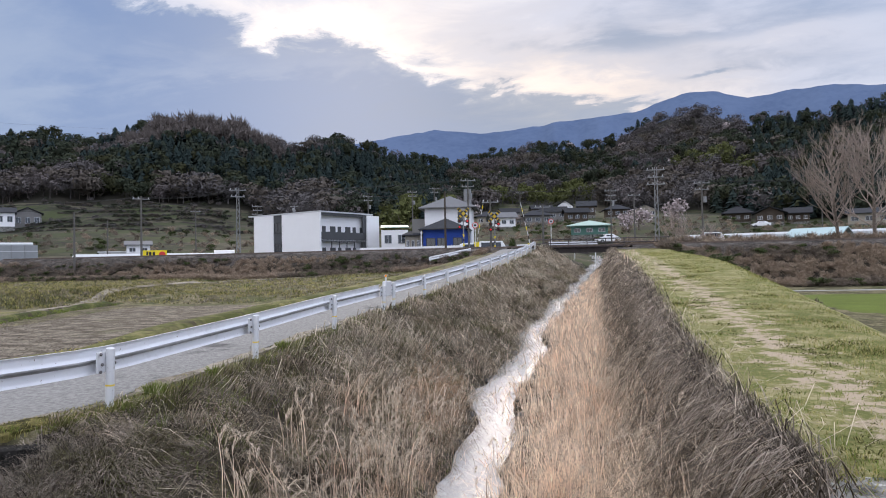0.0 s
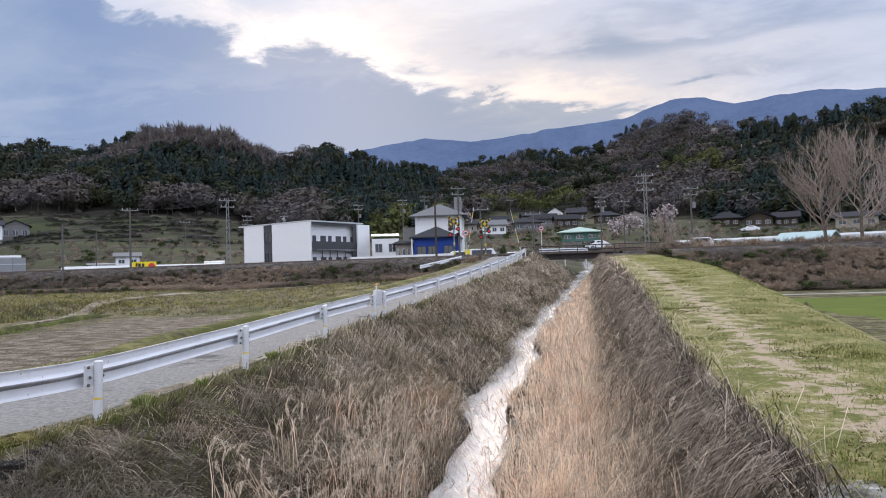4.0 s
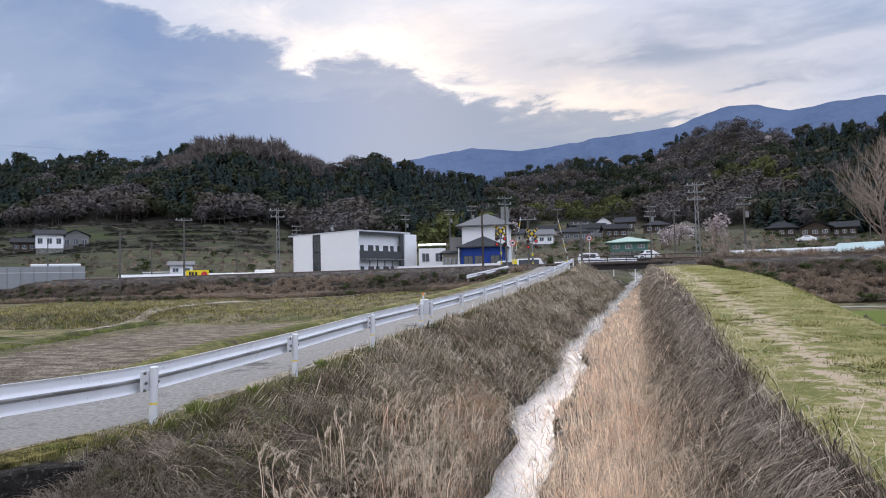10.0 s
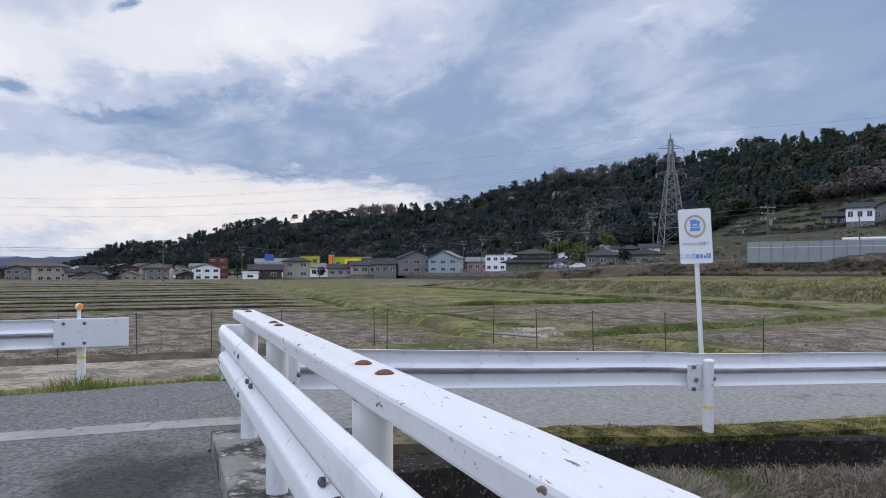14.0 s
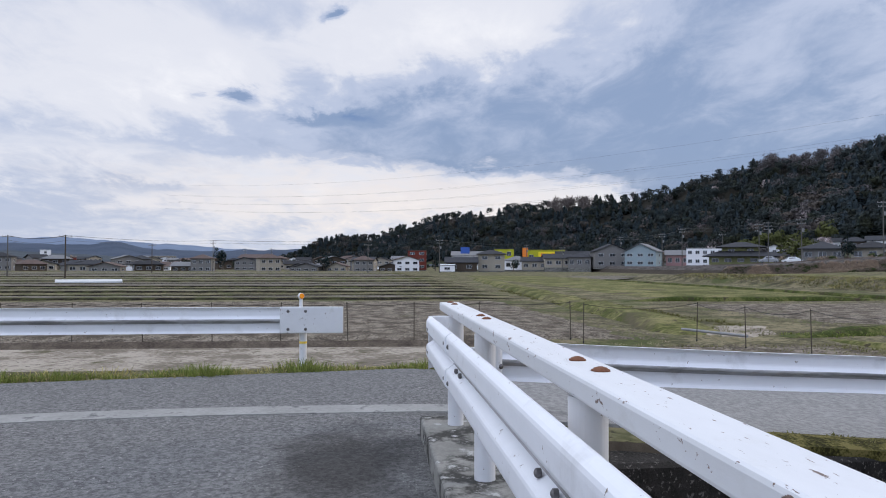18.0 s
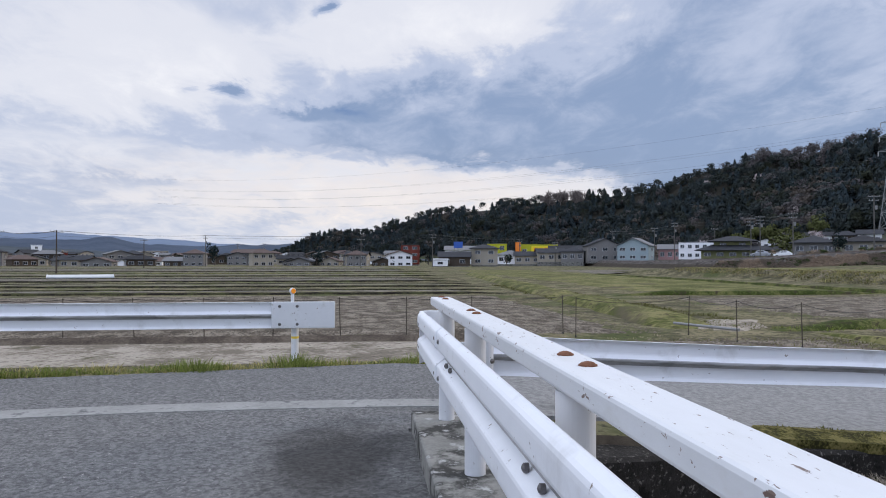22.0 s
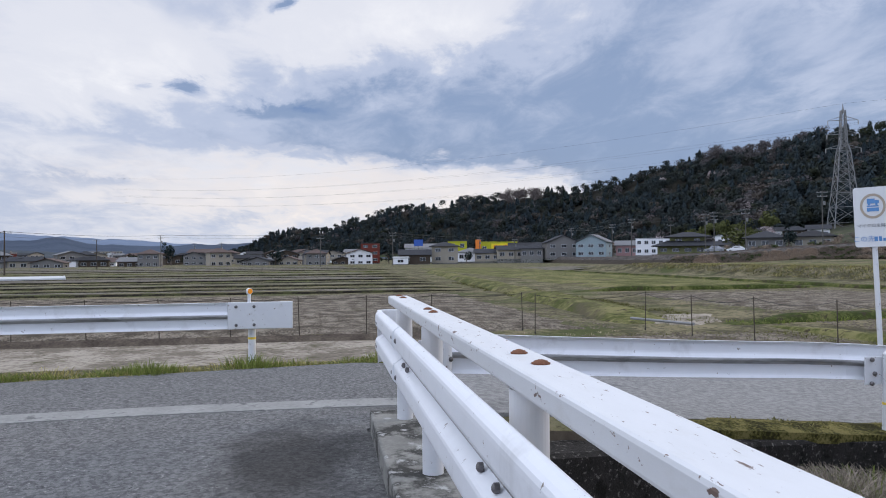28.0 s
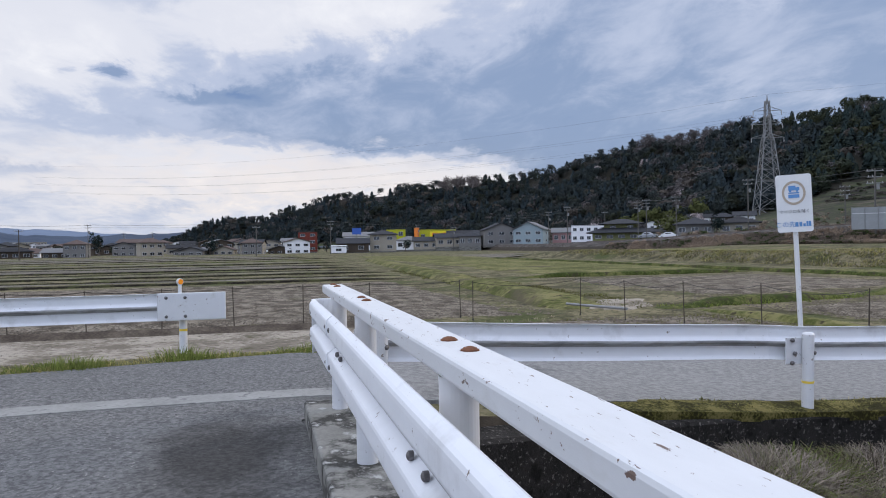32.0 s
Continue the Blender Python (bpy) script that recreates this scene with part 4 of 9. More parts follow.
def bridge_body():
    # kerb under the railing
    t = tagged(new("bridge_kerb"), "mottled grey concrete bridge kerb with dirt stains", "kerb", kind="structure")
    t.matrix_world = pose(-5.83, -0.01, 0, 0, 0, 0.08)
    bm = box(BM(), 0, 15.5, 0, 0.50, -0.55, 0.16, 0.015)
    part("kerb", bm, M["concrete"], t)
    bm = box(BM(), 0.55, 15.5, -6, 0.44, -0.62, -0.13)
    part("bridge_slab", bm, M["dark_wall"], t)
    # abutments and wing walls of dark weathered concrete
    secs = []
    for (x, y, top, foot) in ((-5.35, -5.0, -0.2, -3.0), (-5.35, 0.45, -0.16, -2.9), (-5.45, 1.2, -0.14, -2.6), (-5.95, 2.6, -0.27, -2.0), (-6.42, 4.2, -0.40, -1.35), (-6.42, 5.6, -0.46, -1.2), (-6.0, 6.8, -0.48, -1.1), (-5.75, 7.4, -0.56, -1.0)):
        secs.append([(x + 0.03 * noise.noise((y * 2.1, 1, 1)), y, foot), (x + 0.02 + 0.02 * noise.noise((y * 3, 2, 1)), y, top - 0.03), (x - 0.02, y, top), (x - 0.40, y + 0.02, top), (x - 0.40, y, foot)])
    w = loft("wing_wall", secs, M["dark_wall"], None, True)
    tagged(w, "dark weathered concrete retaining wall below the lane", "wall", kind="structure")
    secs = []
    for (x, y, top, foot) in ((1.35, -5.0, -0.2, -3.0), (1.35, 0.5, -0.12, -2.8), (1.44, 3.0, -0.09, -2.6), (1.46, 4.0, -0.07, -2.4), (1.45, 4.6, -0.07, -2.4), (1.47, 5.0, -0.08, -2.4), (1.50, 5.3, -0.10, -2.4)):
        secs.append([(x - 0.30, y, foot), (x - 0.03, y, top - 0.05), (x, y, top), (x + 0.42, y - 0.12, top + 0.01), (x + 0.46, y - 0.12, foot)])
    w = loft("wing_wall", secs, M["concrete"], None, True)
    tagged(w, "grey concrete wing wall at the grassy path", "wall", kind="structure")


bridge_body()

# ---- buildings ----
def plain(name, c, spread=0.08, rough=0.8, scale=0.7, **kw):
    M[name] = material(name, shades(c, spread), rough, scale, **kw)
    return M[name]


plain("white_wall", (0.80, 0.80, 0.82), 0.03)
plain("grey_panel", (0.085, 0.088, 0.095), 0.1)
plain("cream_wall", (0.33, 0.30, 0.25), 0.08)
plain("grey_wall", (0.19, 0.185, 0.18), 0.08)
plain("blue_wall", (0.026, 0.060, 0.26), 0.12)
plain("pale_blue_wall", (0.28, 0.345, 0.37), 0.06)
plain("yellow_wall", (0.42, 0.42, 0.035), 0.06)
plain("olive_wall", (0.22, 0.225, 0.11), 0.08)
plain("pink_wall", (0.36, 0.22, 0.22), 0.08)
plain("brick_red", (0.15, 0.042, 0.032), 0.15)
plain("dark_wood", (0.075, 0.06, 0.048), 0.25)
plain("slate_roof", (0.042, 0.044, 0.050), 0.25, 0.8, 1.5)
plain("dark_roof", (0.030, 0.031, 0.035), 0.25, 0.8, 1.5)
plain("grey_tile", (0.12, 0.123, 0.13), 0.15, 0.7, 1.5)
plain("green_roof", (0.30, 0.42, 0.37), 0.12, 0.5)
plain("mint", (0.10, 0.20, 0.17), 0.08)
plain("teal_sheet", (0.33, 0.45, 0.46), 0.1, 0.45)
plain("brown_roof", (0.10, 0.075, 0.068), 0.2)
plain("film_white", (0.44, 0.46, 0.475), 0.12, 0.35, 1.2)
plain("film_grey", (0.24, 0.255, 0.265), 0.15, 0.4, 1.0)
plain("tarp_blue", (0.03, 0.14, 0.36), 0.2, 0.5)
plain("sign_yellow", (0.80, 0.62, 0.01), 0.04, 0.4)
plain("sign_red", (0.62, 0.04, 0.03), 0.06, 0.4)
plain("sign_orange", (0.80, 0.22, 0.02), 0.06, 0.4)
plain("sign_blue", (0.03, 0.10, 0.42), 0.06, 0.4)
plain("black", (0.012, 0.012, 0.013), 0.2, 0.5)
plain("frame_white", (0.52, 0.53, 0.55), 0.04, 0.4)
plain("steel_grey", (0.20, 0.205, 0.21), 0.2, 0.5, 3.0)
plain("pole_concrete", (0.12, 0.115, 0.108), 0.15, 0.9, 2.0)
plain("pole_wood", (0.075, 0.062, 0.052), 0.25, 0.9, 3.0)
plain("insulator", (0.34, 0.34, 0.34), 0.05, 0.3)
M["glass_dark"] = material("glass_dark", shades((0.018, 0.022, 0.028), 0.3), 0.08, 1.0, spec=0.8)


def around(a, d):
    return -math.sin(radians(a)) * d, math.cos(radians(a)) * d


_win = {}


def window(parent, x, y, z, w, h, frame_mat="frame_white", front=-1):
    """A framed pane standing 4 cm proud of a wall that looks along -y (front -1) or at an x face (front 'x')."""
    key = (round(w, 2), round(h, 2), frame_mat)
    if key not in _win:
        bm = BM()
        b = 0.06
        for x0, x1, z0, z1 in ((-w / 2, w / 2, 0, b), (-w / 2, w / 2, h - b, h), (-w / 2, -w / 2 + b, b, h - b), (w / 2 - b, w / 2, b, h - b), (-b / 2, b / 2, b, h - b)):
            box(bm, x0, x1, -0.07, 0.04, z0, z1)
        me = bpy.data.meshes.new("window_frame")
        bm.to_mesh(me)
        bm.free()
        me.materials.append(M[frame_mat])
        bm = box(BM(), -w / 2 + b, w / 2 - b, -0.03, 0.03, b, h - b)
        mp = bpy.data.meshes.new("pane")
        bm.to_mesh(mp)
        bm.free()
        mp.materials.append(M["glass_dark"])
        _win[key] = (me, mp)
    fr = new("window", _win[key][0])
    fr.parent = parent
    fr.matrix_basis = pose(x, y, z, 0, 0, 0 if front == -1 else (90 if front == "x" else -90))
    p = new("pane", _win[key][1])
    p.parent = fr
    return fr


def roof_mesh(w, d, rise, over, kind, thick=0.14):
    bm = BM()
    W, D = w / 2 + over, d / 2 + over
    if kind == "gable_front":       # gable looks along y
        pts = [(-W, -D, 0), (W, -D, 0), (W, D, 0), (-W, D, 0), (0, -D, rise), (0, D, rise)]
        fs = [(0, 4, 5, 3), (4, 1, 2, 5)]
    elif kind == "gable":           # ridge runs along x
        pts = [(-W, -D, 0), (W, -D, 0), (W, D, 0), (-W, D, 0), (-W, 0, rise), (W, 0, rise)]
        fs = [(0, 1, 5, 4), (4, 5, 2, 3)]
    elif kind == "hip":
        r = max(0.01, W - D)
        pts = [(-W, -D, 0), (W, -D, 0), (W, D, 0), (-W, D, 0), (-r, 0, rise), (r, 0, rise)]
        fs = [(0, 1, 5, 4), (1, 2, 5), (2, 3, 4, 5), (3, 0, 4)]
    else:                           # flat with a slight fall
        pts = [(-W, -D, rise * 0.4), (W, -D, rise * 0.4), (W, D, rise), (-W, D, rise)]
        fs = [(0, 1, 2, 3)]
    vs = [bm.verts.new(p) for p in pts]
    for f in fs:
        bm.faces.new([vs[i] for i in f])
    ext = bmesh.ops.extrude_face_region(bm, geom=bm.faces[:])
    bmesh.ops.translate(bm, verts=[g for g in ext["geom"] if isinstance(g, bmesh.types.BMVert)], vec=(0, 0, thick))
    bmesh.ops.recalc_face_normals(bm, faces=bm.faces[:])
    return bm


def gable_bm(w, d, rise, kind):
    """The triangular wall body under a gable roof, one solid prism."""
    bm = BM()
    ends = []
    for s in (-1, 1):
        if kind == "gable_front":
            tri = [(-w / 2, s * d / 2, 0), (w / 2, s * d / 2, 0), (0, s * d / 2, rise)]
        else:
            tri = [(s * w / 2, -d / 2, 0), (s * w / 2, d / 2, 0), (s * w / 2, 0, rise)]
        ends.append([bm.verts.new(p) for p in tri])
        bm.faces.new(ends[-1])
    for k in range(3):
        bm.faces.new((ends[0][k], ends[0][(k + 1) % 3], ends[1][(k + 1) % 3], ends[1][k]))
    return bm


def house(name, a, d, z, w, dep, h, roof, wall, roof_mat, label, rise=1.6, over=0.6, twist=0, rows=1, cols=3, frame_mat="frame_white", tier=None, group="village houses", ridge=False):
    x, y = around(a, d + dep / 2)
    t = thing(name, pose(x, y, z, 0, 0, a + twist), label, "house", group)
    low = min(0.0, land_z(x, y) - z, land_z(*around(a, d)) - z) - 0.4
    part("foundation", box(BM(), -w / 2 + 0.05, w / 2 - 0.05, -dep / 2 + 0.05, dep / 2 - 0.05, low, 0.25), M["concrete"], t)
    part("wall", box(BM(), -w / 2, w / 2, -dep / 2, dep / 2, 0.25, h), M[wall], t)
    if roof.startswith("gable"):
        part("gable", gable_bm(w - 0.02, dep - 0.02, rise - 0.06, roof), M[wall], t).matrix_basis = pose(0, 0, h)
    r = part("roof", roof_mesh(w, dep, rise, over, roof), M[roof_mat], t)
    r.matrix_basis = pose(0, 0, h - (0.0 if roof.startswith("gable") else 0.02))
    if ridge:
        part("ridge", box(BM(), -w / 2 + dep / 2, w / 2 - dep / 2, -0.15, 0.15, rise, rise + 0.35), M[roof_mat], r)
    if tier:   # a smaller upper storey on a broad lower roof
        tw, td, th, tr = tier
        part("upper_wall", box(BM(), -tw / 2, tw / 2, -td / 2, td / 2, h, h + th), M[wall], t)
        u = part("upper_roof", roof_mesh(tw, td, tr, over, "hip"), M[roof_mat], t)
        u.matrix_basis = pose(0, 0, h + th)
        for i in range(2):
            window(t, -tw / 4 + i * tw / 2, -td / 2, h + th * 0.45, 1.5, th * 0.4, frame_mat)
    sh = h / rows
    for rr in range(rows):
        for c in range(cols):
            ww = min(1.7, w / cols * 0.55)
            window(t, -w / 2 + w * (c + 0.5) / cols, -dep / 2, rr * sh + sh * 0.38, ww, sh * 0.40, frame_mat)
        window(t, w / 2, 0, rr * sh + sh * 0.38, 1.4, sh * 0.4, frame_mat, "x")
    return t


def apartment():
    # local x runs along the gallery front, local y away; the white end wall faces the creek
    t = thing("apartment_building", pose(-38.0, 110.3, 2.7), "white two-storey flat block with grey stair slot and open galleries", "apartment building")
    W = 15.4
    ax, bx = Vector((-0.886, 0.463, 0)), Vector((0.42, 0.907, 0))   # along the end wall, along the gallery front
    mat = Matrix(((ax.x, bx.x, 0, 0), (ax.y, bx.y, 0, 0), (0, 0, 1, 0), (0, 0, 0, 1)))
    t.matrix_world = Matrix.Translation((-38.0, 110.3, 2.7)) @ mat
    H, D = 7.6, 12.2
    # u runs along the end wall (0..W), v along the gallery (0..D)
    part("wall", box(BM(), -0.02, 8.6, 0.0, 0.35, -0.6, H, 0.02), M["white_wall"], t, "white rendered end wall")
    part("wall", box(BM(), 10.6, W, 0.0, 0.35, -0.6, H, 0.02), M["white_wall"], t, "white rendered end wall")
    part("stair_panel", box(BM(), 8.6, 10.6, 0.12, 0.40, -0.6, H), M["grey_panel"], t, "dark grey strip with two windows")
    for z in (1.3, 4.7):
        window(t, 9.6, 0.12, z, 1.6, 1.7, "black")
    part("core", box(BM(), 0.80, W, 0.40, D, -0.6, H - 0.25), M["white_wall"], t)
    part("roof", box(BM(), -0.1, W + 1.3, -0.05, D + 0.2, H, H + 0.22), M["frame_white"], t, "flat roof slab with pale edge")
    part("fascia", box(BM(), 0.05, 0.25, 0.4, D, H - 0.45, H - 0.02), M["grey_panel"], t)
    part("gallery_floor", box(BM(), 0.0, 0.79, 0.4, D - 1.4, 3.15, 3.35), M["frame_white"], t)
    part("gallery_parapet", box(BM(), 0.0, 0.14, 0.4, D - 1.4, 3.0, 4.55), M["grey_panel"], t, "dark grey parapet band")
    part("gallery_parapet", box(BM(), 0.0, 0.14, 0.4, 4.4, -0.3, 1.25), M["grey_panel"], t, "dark grey parapet band")
    part("garden_wall", box(BM(), -0.6, -0.4, 4.5, D + 1, -0.6, 1.45), M["white_wall"], t)
    part("end_wall", box(BM(), -0.25, 2.2, D - 1.4, D + 1.6, -0.6, H - 0.1), M["white_wall"], t)
    part("stair_panel", box(BM(), 0.0, 0.3, D - 2.2, D - 1.4, 0, H), M["grey_panel"], t)
    for k in range(6):
        v = 1.3 + k * 1.75
        for z in (0.0, 3.4):
            part("door", box(BM(), 0.71, 0.79, v, v + (1.2 if k % 2 else 0.75), z + 0.02, z + 2.1, 0.01), M["grey_panel"], t)
        if k:
            part("column", box(BM(), 0.02, 0.14, v - 0.42, v - 0.30, -0.3, 3.1), M["grey_panel"], t)
    bm = BM()
    tube(bm, (7.2, 1.5, H), (7.2, 1.5, H + 1.5), 0.05)
    tube(bm, (6.4, 1.5, H + 1.3), (8.2, 1.5, H + 1.4), 0.05)
    tube(bm, (7.0, 1.5, H + 0.9), (7.3, 1.2, H + 0.7), 0.35, 0.30)
    part("antenna", bm, M["steel_grey"], t)


apartment()


def blue_house():
    d = 108
    x, y = around(9.5, d)
    t = thing("station_house", pose(x, y, 2.9, 0, 0, 4), "deep blue single-storey front with white two-storey house behind, slate hip roofs", "house")
    part("wall", box(BM(), -2.7, 3.3, -3.0, 3.0, -0.6, 3.8, 0.02), M["blue_wall"], t, "deep blue wall")
    part("roof", roof_mesh(6.2, 6.2, 1.65, 0.5, "hip"), M["slate_roof"], t).matrix_basis = pose(0.3, 0, 3.75)
    for xx, w in ((-1.6, 1.3), (-0.1, 1.2), (2.2, 1.3)):
        window(t, xx, -3.0, 1.1, w, 1.5, "black")
    part("porch_post", box(BM(), -3.0, -2.85, -3.4, -3.25, -0.6, 3.7), M["white_wall"], t)
    part("upper_wall", box(BM(), -3.2, 3.8, 3.2, 10.0, -0.6, 7.3, 0.02), M["white_wall"], t, "white upper wall")
    part("upper_roof", roof_mesh(7.2, 7.0, 2.0, 0.75, "hip"), M["grey_tile"], t).matrix_basis = pose(0.3, 6.6, 7.25)
    window(t, 2.3, 3.2, 5.2, 1.0, 1.5, "black")
    bm = BM()
    for px in (-0.5, 0.1):
        tube(bm, (3.4 + px, 5, 7.5), (3.4 + px, 5, 10.2), 0.28, 0.28, 12)
    part("water_heater", bm, M["steel_grey"], t)
    part("side_wall", box(BM(), -5.2, -3.3, 4.0, 9.0, -0.6, 5.8), M["grey_wall"], t)


blue_house()
house("green_roof_house", -1.58, 132, 6.3, 6.3, 6, 1.75, "hip", "mint", "green_roof", "small pale green building with low green hip roof", 1.0, 0.8, 0, 1, 3)
house("mint_building", 13.3, 122, 4.0, 4.4, 4, 3.6, "flat", "white_wall", "green_roof", "small white building with mint green parapet", 0.9, 0.1, 0, 1, 2)
house("cream_house", 11.9, 112, 3.0, 2.4, 4, 3.2, "hip", "cream_wall", "slate_roof", "small cream outbuilding with slate roof", 0.8, 0.5)
house("farmhouse", 1.1, 228, 15.0, 7.5, 6, 2.4, "gable", "grey_wall", "dark_roof", "dark-roofed farmhouse on the terraced slope", 1.8)
house("farmhouse", -1.4, 240, 16.8, 5.5, 5, 3.0, "gable", "dark_wood", "slate_roof", "dark timber farmhouse on the slope", 1.8)
house("farmhouse", 3.7, 206, 12.0, 7.0, 6, 2.2, "gable", "cream_wall", "brown_roof", "long low farmhouse with brown roof", 1.3)
house("farmhouse", 0.2, 252, 18.5, 5.0, 5, 2.6, "gable_front", "white_wall", "slate_roof", "white gabled house high on the slope", 1.8)
for a, d, w, roof, wm, rm in ((2.4, 200, 7, "hip", "grey_wall", "slate_roof"), (-0.6, 212, 6, "gable", "dark_wood", "dark_roof"), (5.0, 190, 6, "gable", "white_wall", "grey_tile"), (-3.6, 236, 7, "hip", "dark_wood", "slate_roof"), (4.4, 236, 6, "gable", "grey_wall", "dark_roof"), (-5.6, 226, 6, "gable_front", "cream_wall", "slate_roof"), (2.0, 268, 7, "gable", "dark_wood", "dark_roof"), (6.2, 205, 6, "hip", "cream_wall", "slate_roof")):
    house("farmhouse", a, d, land_z(*around(a, d)) + 0.2, w, 5, 2.5, roof, wm, rm, "%s farmhouse among the garden terraces" % {"white_wall": "white", "cream_wall": "cream", "grey_wall": "grey", "dark_wood": "dark timber"}[wm], 1.5, 0.7, 10, 1, 3)
house("farmhouse", -12.1, 204, 11.2, 6.2, 5, 2.4, "hip", "dark_wood", "dark_roof", "dark farmhouse with stone steps before the wood", 1.8, 0.9, ridge=True)
house("farmhouse", -14.2, 198, 10.6, 6.4, 6, 2.3, "gable_front", "dark_wood", "slate_roof", "broad gabled farmhouse with pale windows", 1.7, 0.9)
house("farmhouse", -16.0, 206, 10.8, 5.2, 6, 2.3, "gable", "dark_wood", "dark_roof", "low dark-roofed barn beside the wood", 1.6, 0.8)
house("farmhouse", -20.3, 192, 9.0, 8.5, 6, 2.6, "gable", "cream_wall", "slate_roof", "cream farm building with slate roof", 1.3, 0.6)
house("farm_shed", -17.3, 98, 2.5, 5.4, 5, 1.5, "gable", "cream_wall", "teal_sheet", "low shed with pale teal sheet roof beside the railway", 1.1, 0.5, -18, 1, 2)
house("farmhouse", 40.4, 236, 14.6, 7, 6, 4.0, "gable", "white_wall", "slate_roof", "white house on the green terraces", 1.6)
house("farmhouse", 38.8, 244, 14.6, 7, 7, 4.4, "gable_front", "grey_wall", "dark_roof", "grey gabled house on the green terraces", 1.8)
house("farmhouse", 41.9, 246, 14.2, 6, 6, 2.8, "gable", "dark_wood", "dark_roof", "dark barn on the green terraces", 1.4)
house("workshop_shed", 31.9, 132, 4.2, 3.6, 4, 1.7, "gable", "white_wall", "grey_tile", "small white shed with grey roof", 0.7, 0.4, 0, 1, 2)
house("workshop_shed", 33.4, 134, 3.9, 5, 4, 0.8, "flat", "white_wall", "film_white", "low white lean-to beside a shed", 0.3, 0.2, 0, 1, 1)
# west side village
house("gable_house", 72.0, 245, 0.6, 11.0, 9, 5.2, "gable_front", "grey_wall", "slate_roof", "grey two-storey house with front gable", 2.4, 0.5, 12, 2, 3)
house("gable_house", 69.5, 236, 0.8, 9.6, 9, 4.8, "gable_front", "pale_blue_wall", "grey_tile", "pale blue two-storey house with front gable", 2.5, 0.5, -14, 2, 3)
house("white_shop", 65.2, 232, 1.2, 10.5, 8, 5.2, "flat", "white_wall", "frame_white", "white flat-roofed two-storey shop", 0.3, 0.1, 0, 2, 5)
house("pink_house", 67.1, 246, 1.0, 7.0, 7, 3.6, "gable", "pink_wall", "grey_tile", "pink house with pale grey roof", 1.6, 0.5)
house("large_house", 62.8, 200, 1.4, 15.0, 11, 2.3, "hip", "olive_wall", "slate_roof", "olive-yellow house with broad tiered slate roofs", 2.3, 1.6, 0, 1, 5, tier=(9, 6.5, 2.3, 1.3))
house("village_house", 57.6, 184, 2.2, 8.5, 8, 2.9, "hip", "grey_wall", "slate_roof", "single-storey house with slate roof above the railway", 1.6, 0.8)
house("village_house", 54.6, 178, 2.2, 8.0, 8, 2.9, "hip", "cream_wall", "dark_roof", "pale single-storey house with dark roof", 1.5, 0.8)
house("farmhouse", 54.2, 262, 5.5, 6.5, 6, 3.6, "gable", "white_wall", "slate_roof", "white house at the foot of the wood", 1.5)
house("brick_building", 86.6, 270, -0.6, 6.8, 8, 7.2, "flat", "brick_red", "brown_roof", "red brick three-storey block at the field edge", 0.2, 0.05, 0, 3, 2)
house("village_house", 80.9, 232, -0.6, 8.2, 7, 5.4, "hip", "cream_wall", "slate_roof", "cream two-storey house with slate hip roof", 1.3, 0.7, 0, 2, 2)
house("barn", 83.2, 228, -0.8, 9.5, 7, 2.9, "gable", "dark_wood", "slate_roof", "dark barn with slate roof at the field edge", 1.7, 0.5, 0, 1, 2)
house("lean_to", 84.3, 224, -0.8, 4.6, 3, 2.0, "flat", "white_wall", "frame_white", "low white lean-to at the field edge", 0.4, 0.2, 0, 1, 1)
house("shop", 79.9, 290, -0.6, 7.5, 12, 8.2, "flat", "yellow_wall", "grey_tile", "bright yellow shop with flat parapet", 0.3, 0.1, 0, 2, 2)
house("shop", 82.4, 300, -0.6, 16, 14, 5.8, "gable", "white_wall", "grey_tile", "large low shop with grey sheet roof", 1.8, 0.4, 0, 1, 4)
house("shop", 76.8, 292, -0.2, 15.5, 10, 7.4, "flat", "yellow_wall", "yellow_wall", "yellow shop with orange painted sign", 0.3, 0.05, 0, 1, 3)
for i, (a, d, w, h, wm, rm) in enumerate(((78.9, 255, 8, 3.4, "white_wall", "grey_tile"), (77.6, 252, 8.5, 3.0, "cream_wall", "slate_roof"), (75.9, 250, 9, 3.2, "cream_wall", "slate_roof"), (74.1, 248, 7.5, 3.6, "grey_wall", "slate_roof"), (75.0, 275, 9, 4.6, "grey_wall", "dark_roof"),
                                           (73.2, 285, 8, 4.8, "dark_wood", "slate_roof"), (70.9, 280, 8, 5, "grey_wall", "slate_roof"), (60.2, 230, 8, 3.4, "white_wall", "slate_roof"))):
    house("village_house", a, d, -0.4 if a > 76 else 0.4, w, 7, h, "gable" if i % 3 else "hip", wm, rm, ("low %s house with slate roof in the village row" % {"white_wall": "white", "cream_wall": "cream", "grey_wall": "grey", "dark_wood": "dark timber"}[wm]), 1.5, 0.5, 8 * (i % 3 - 1), 1 if h < 4 else 2, 3)
rs = random.Random(17)
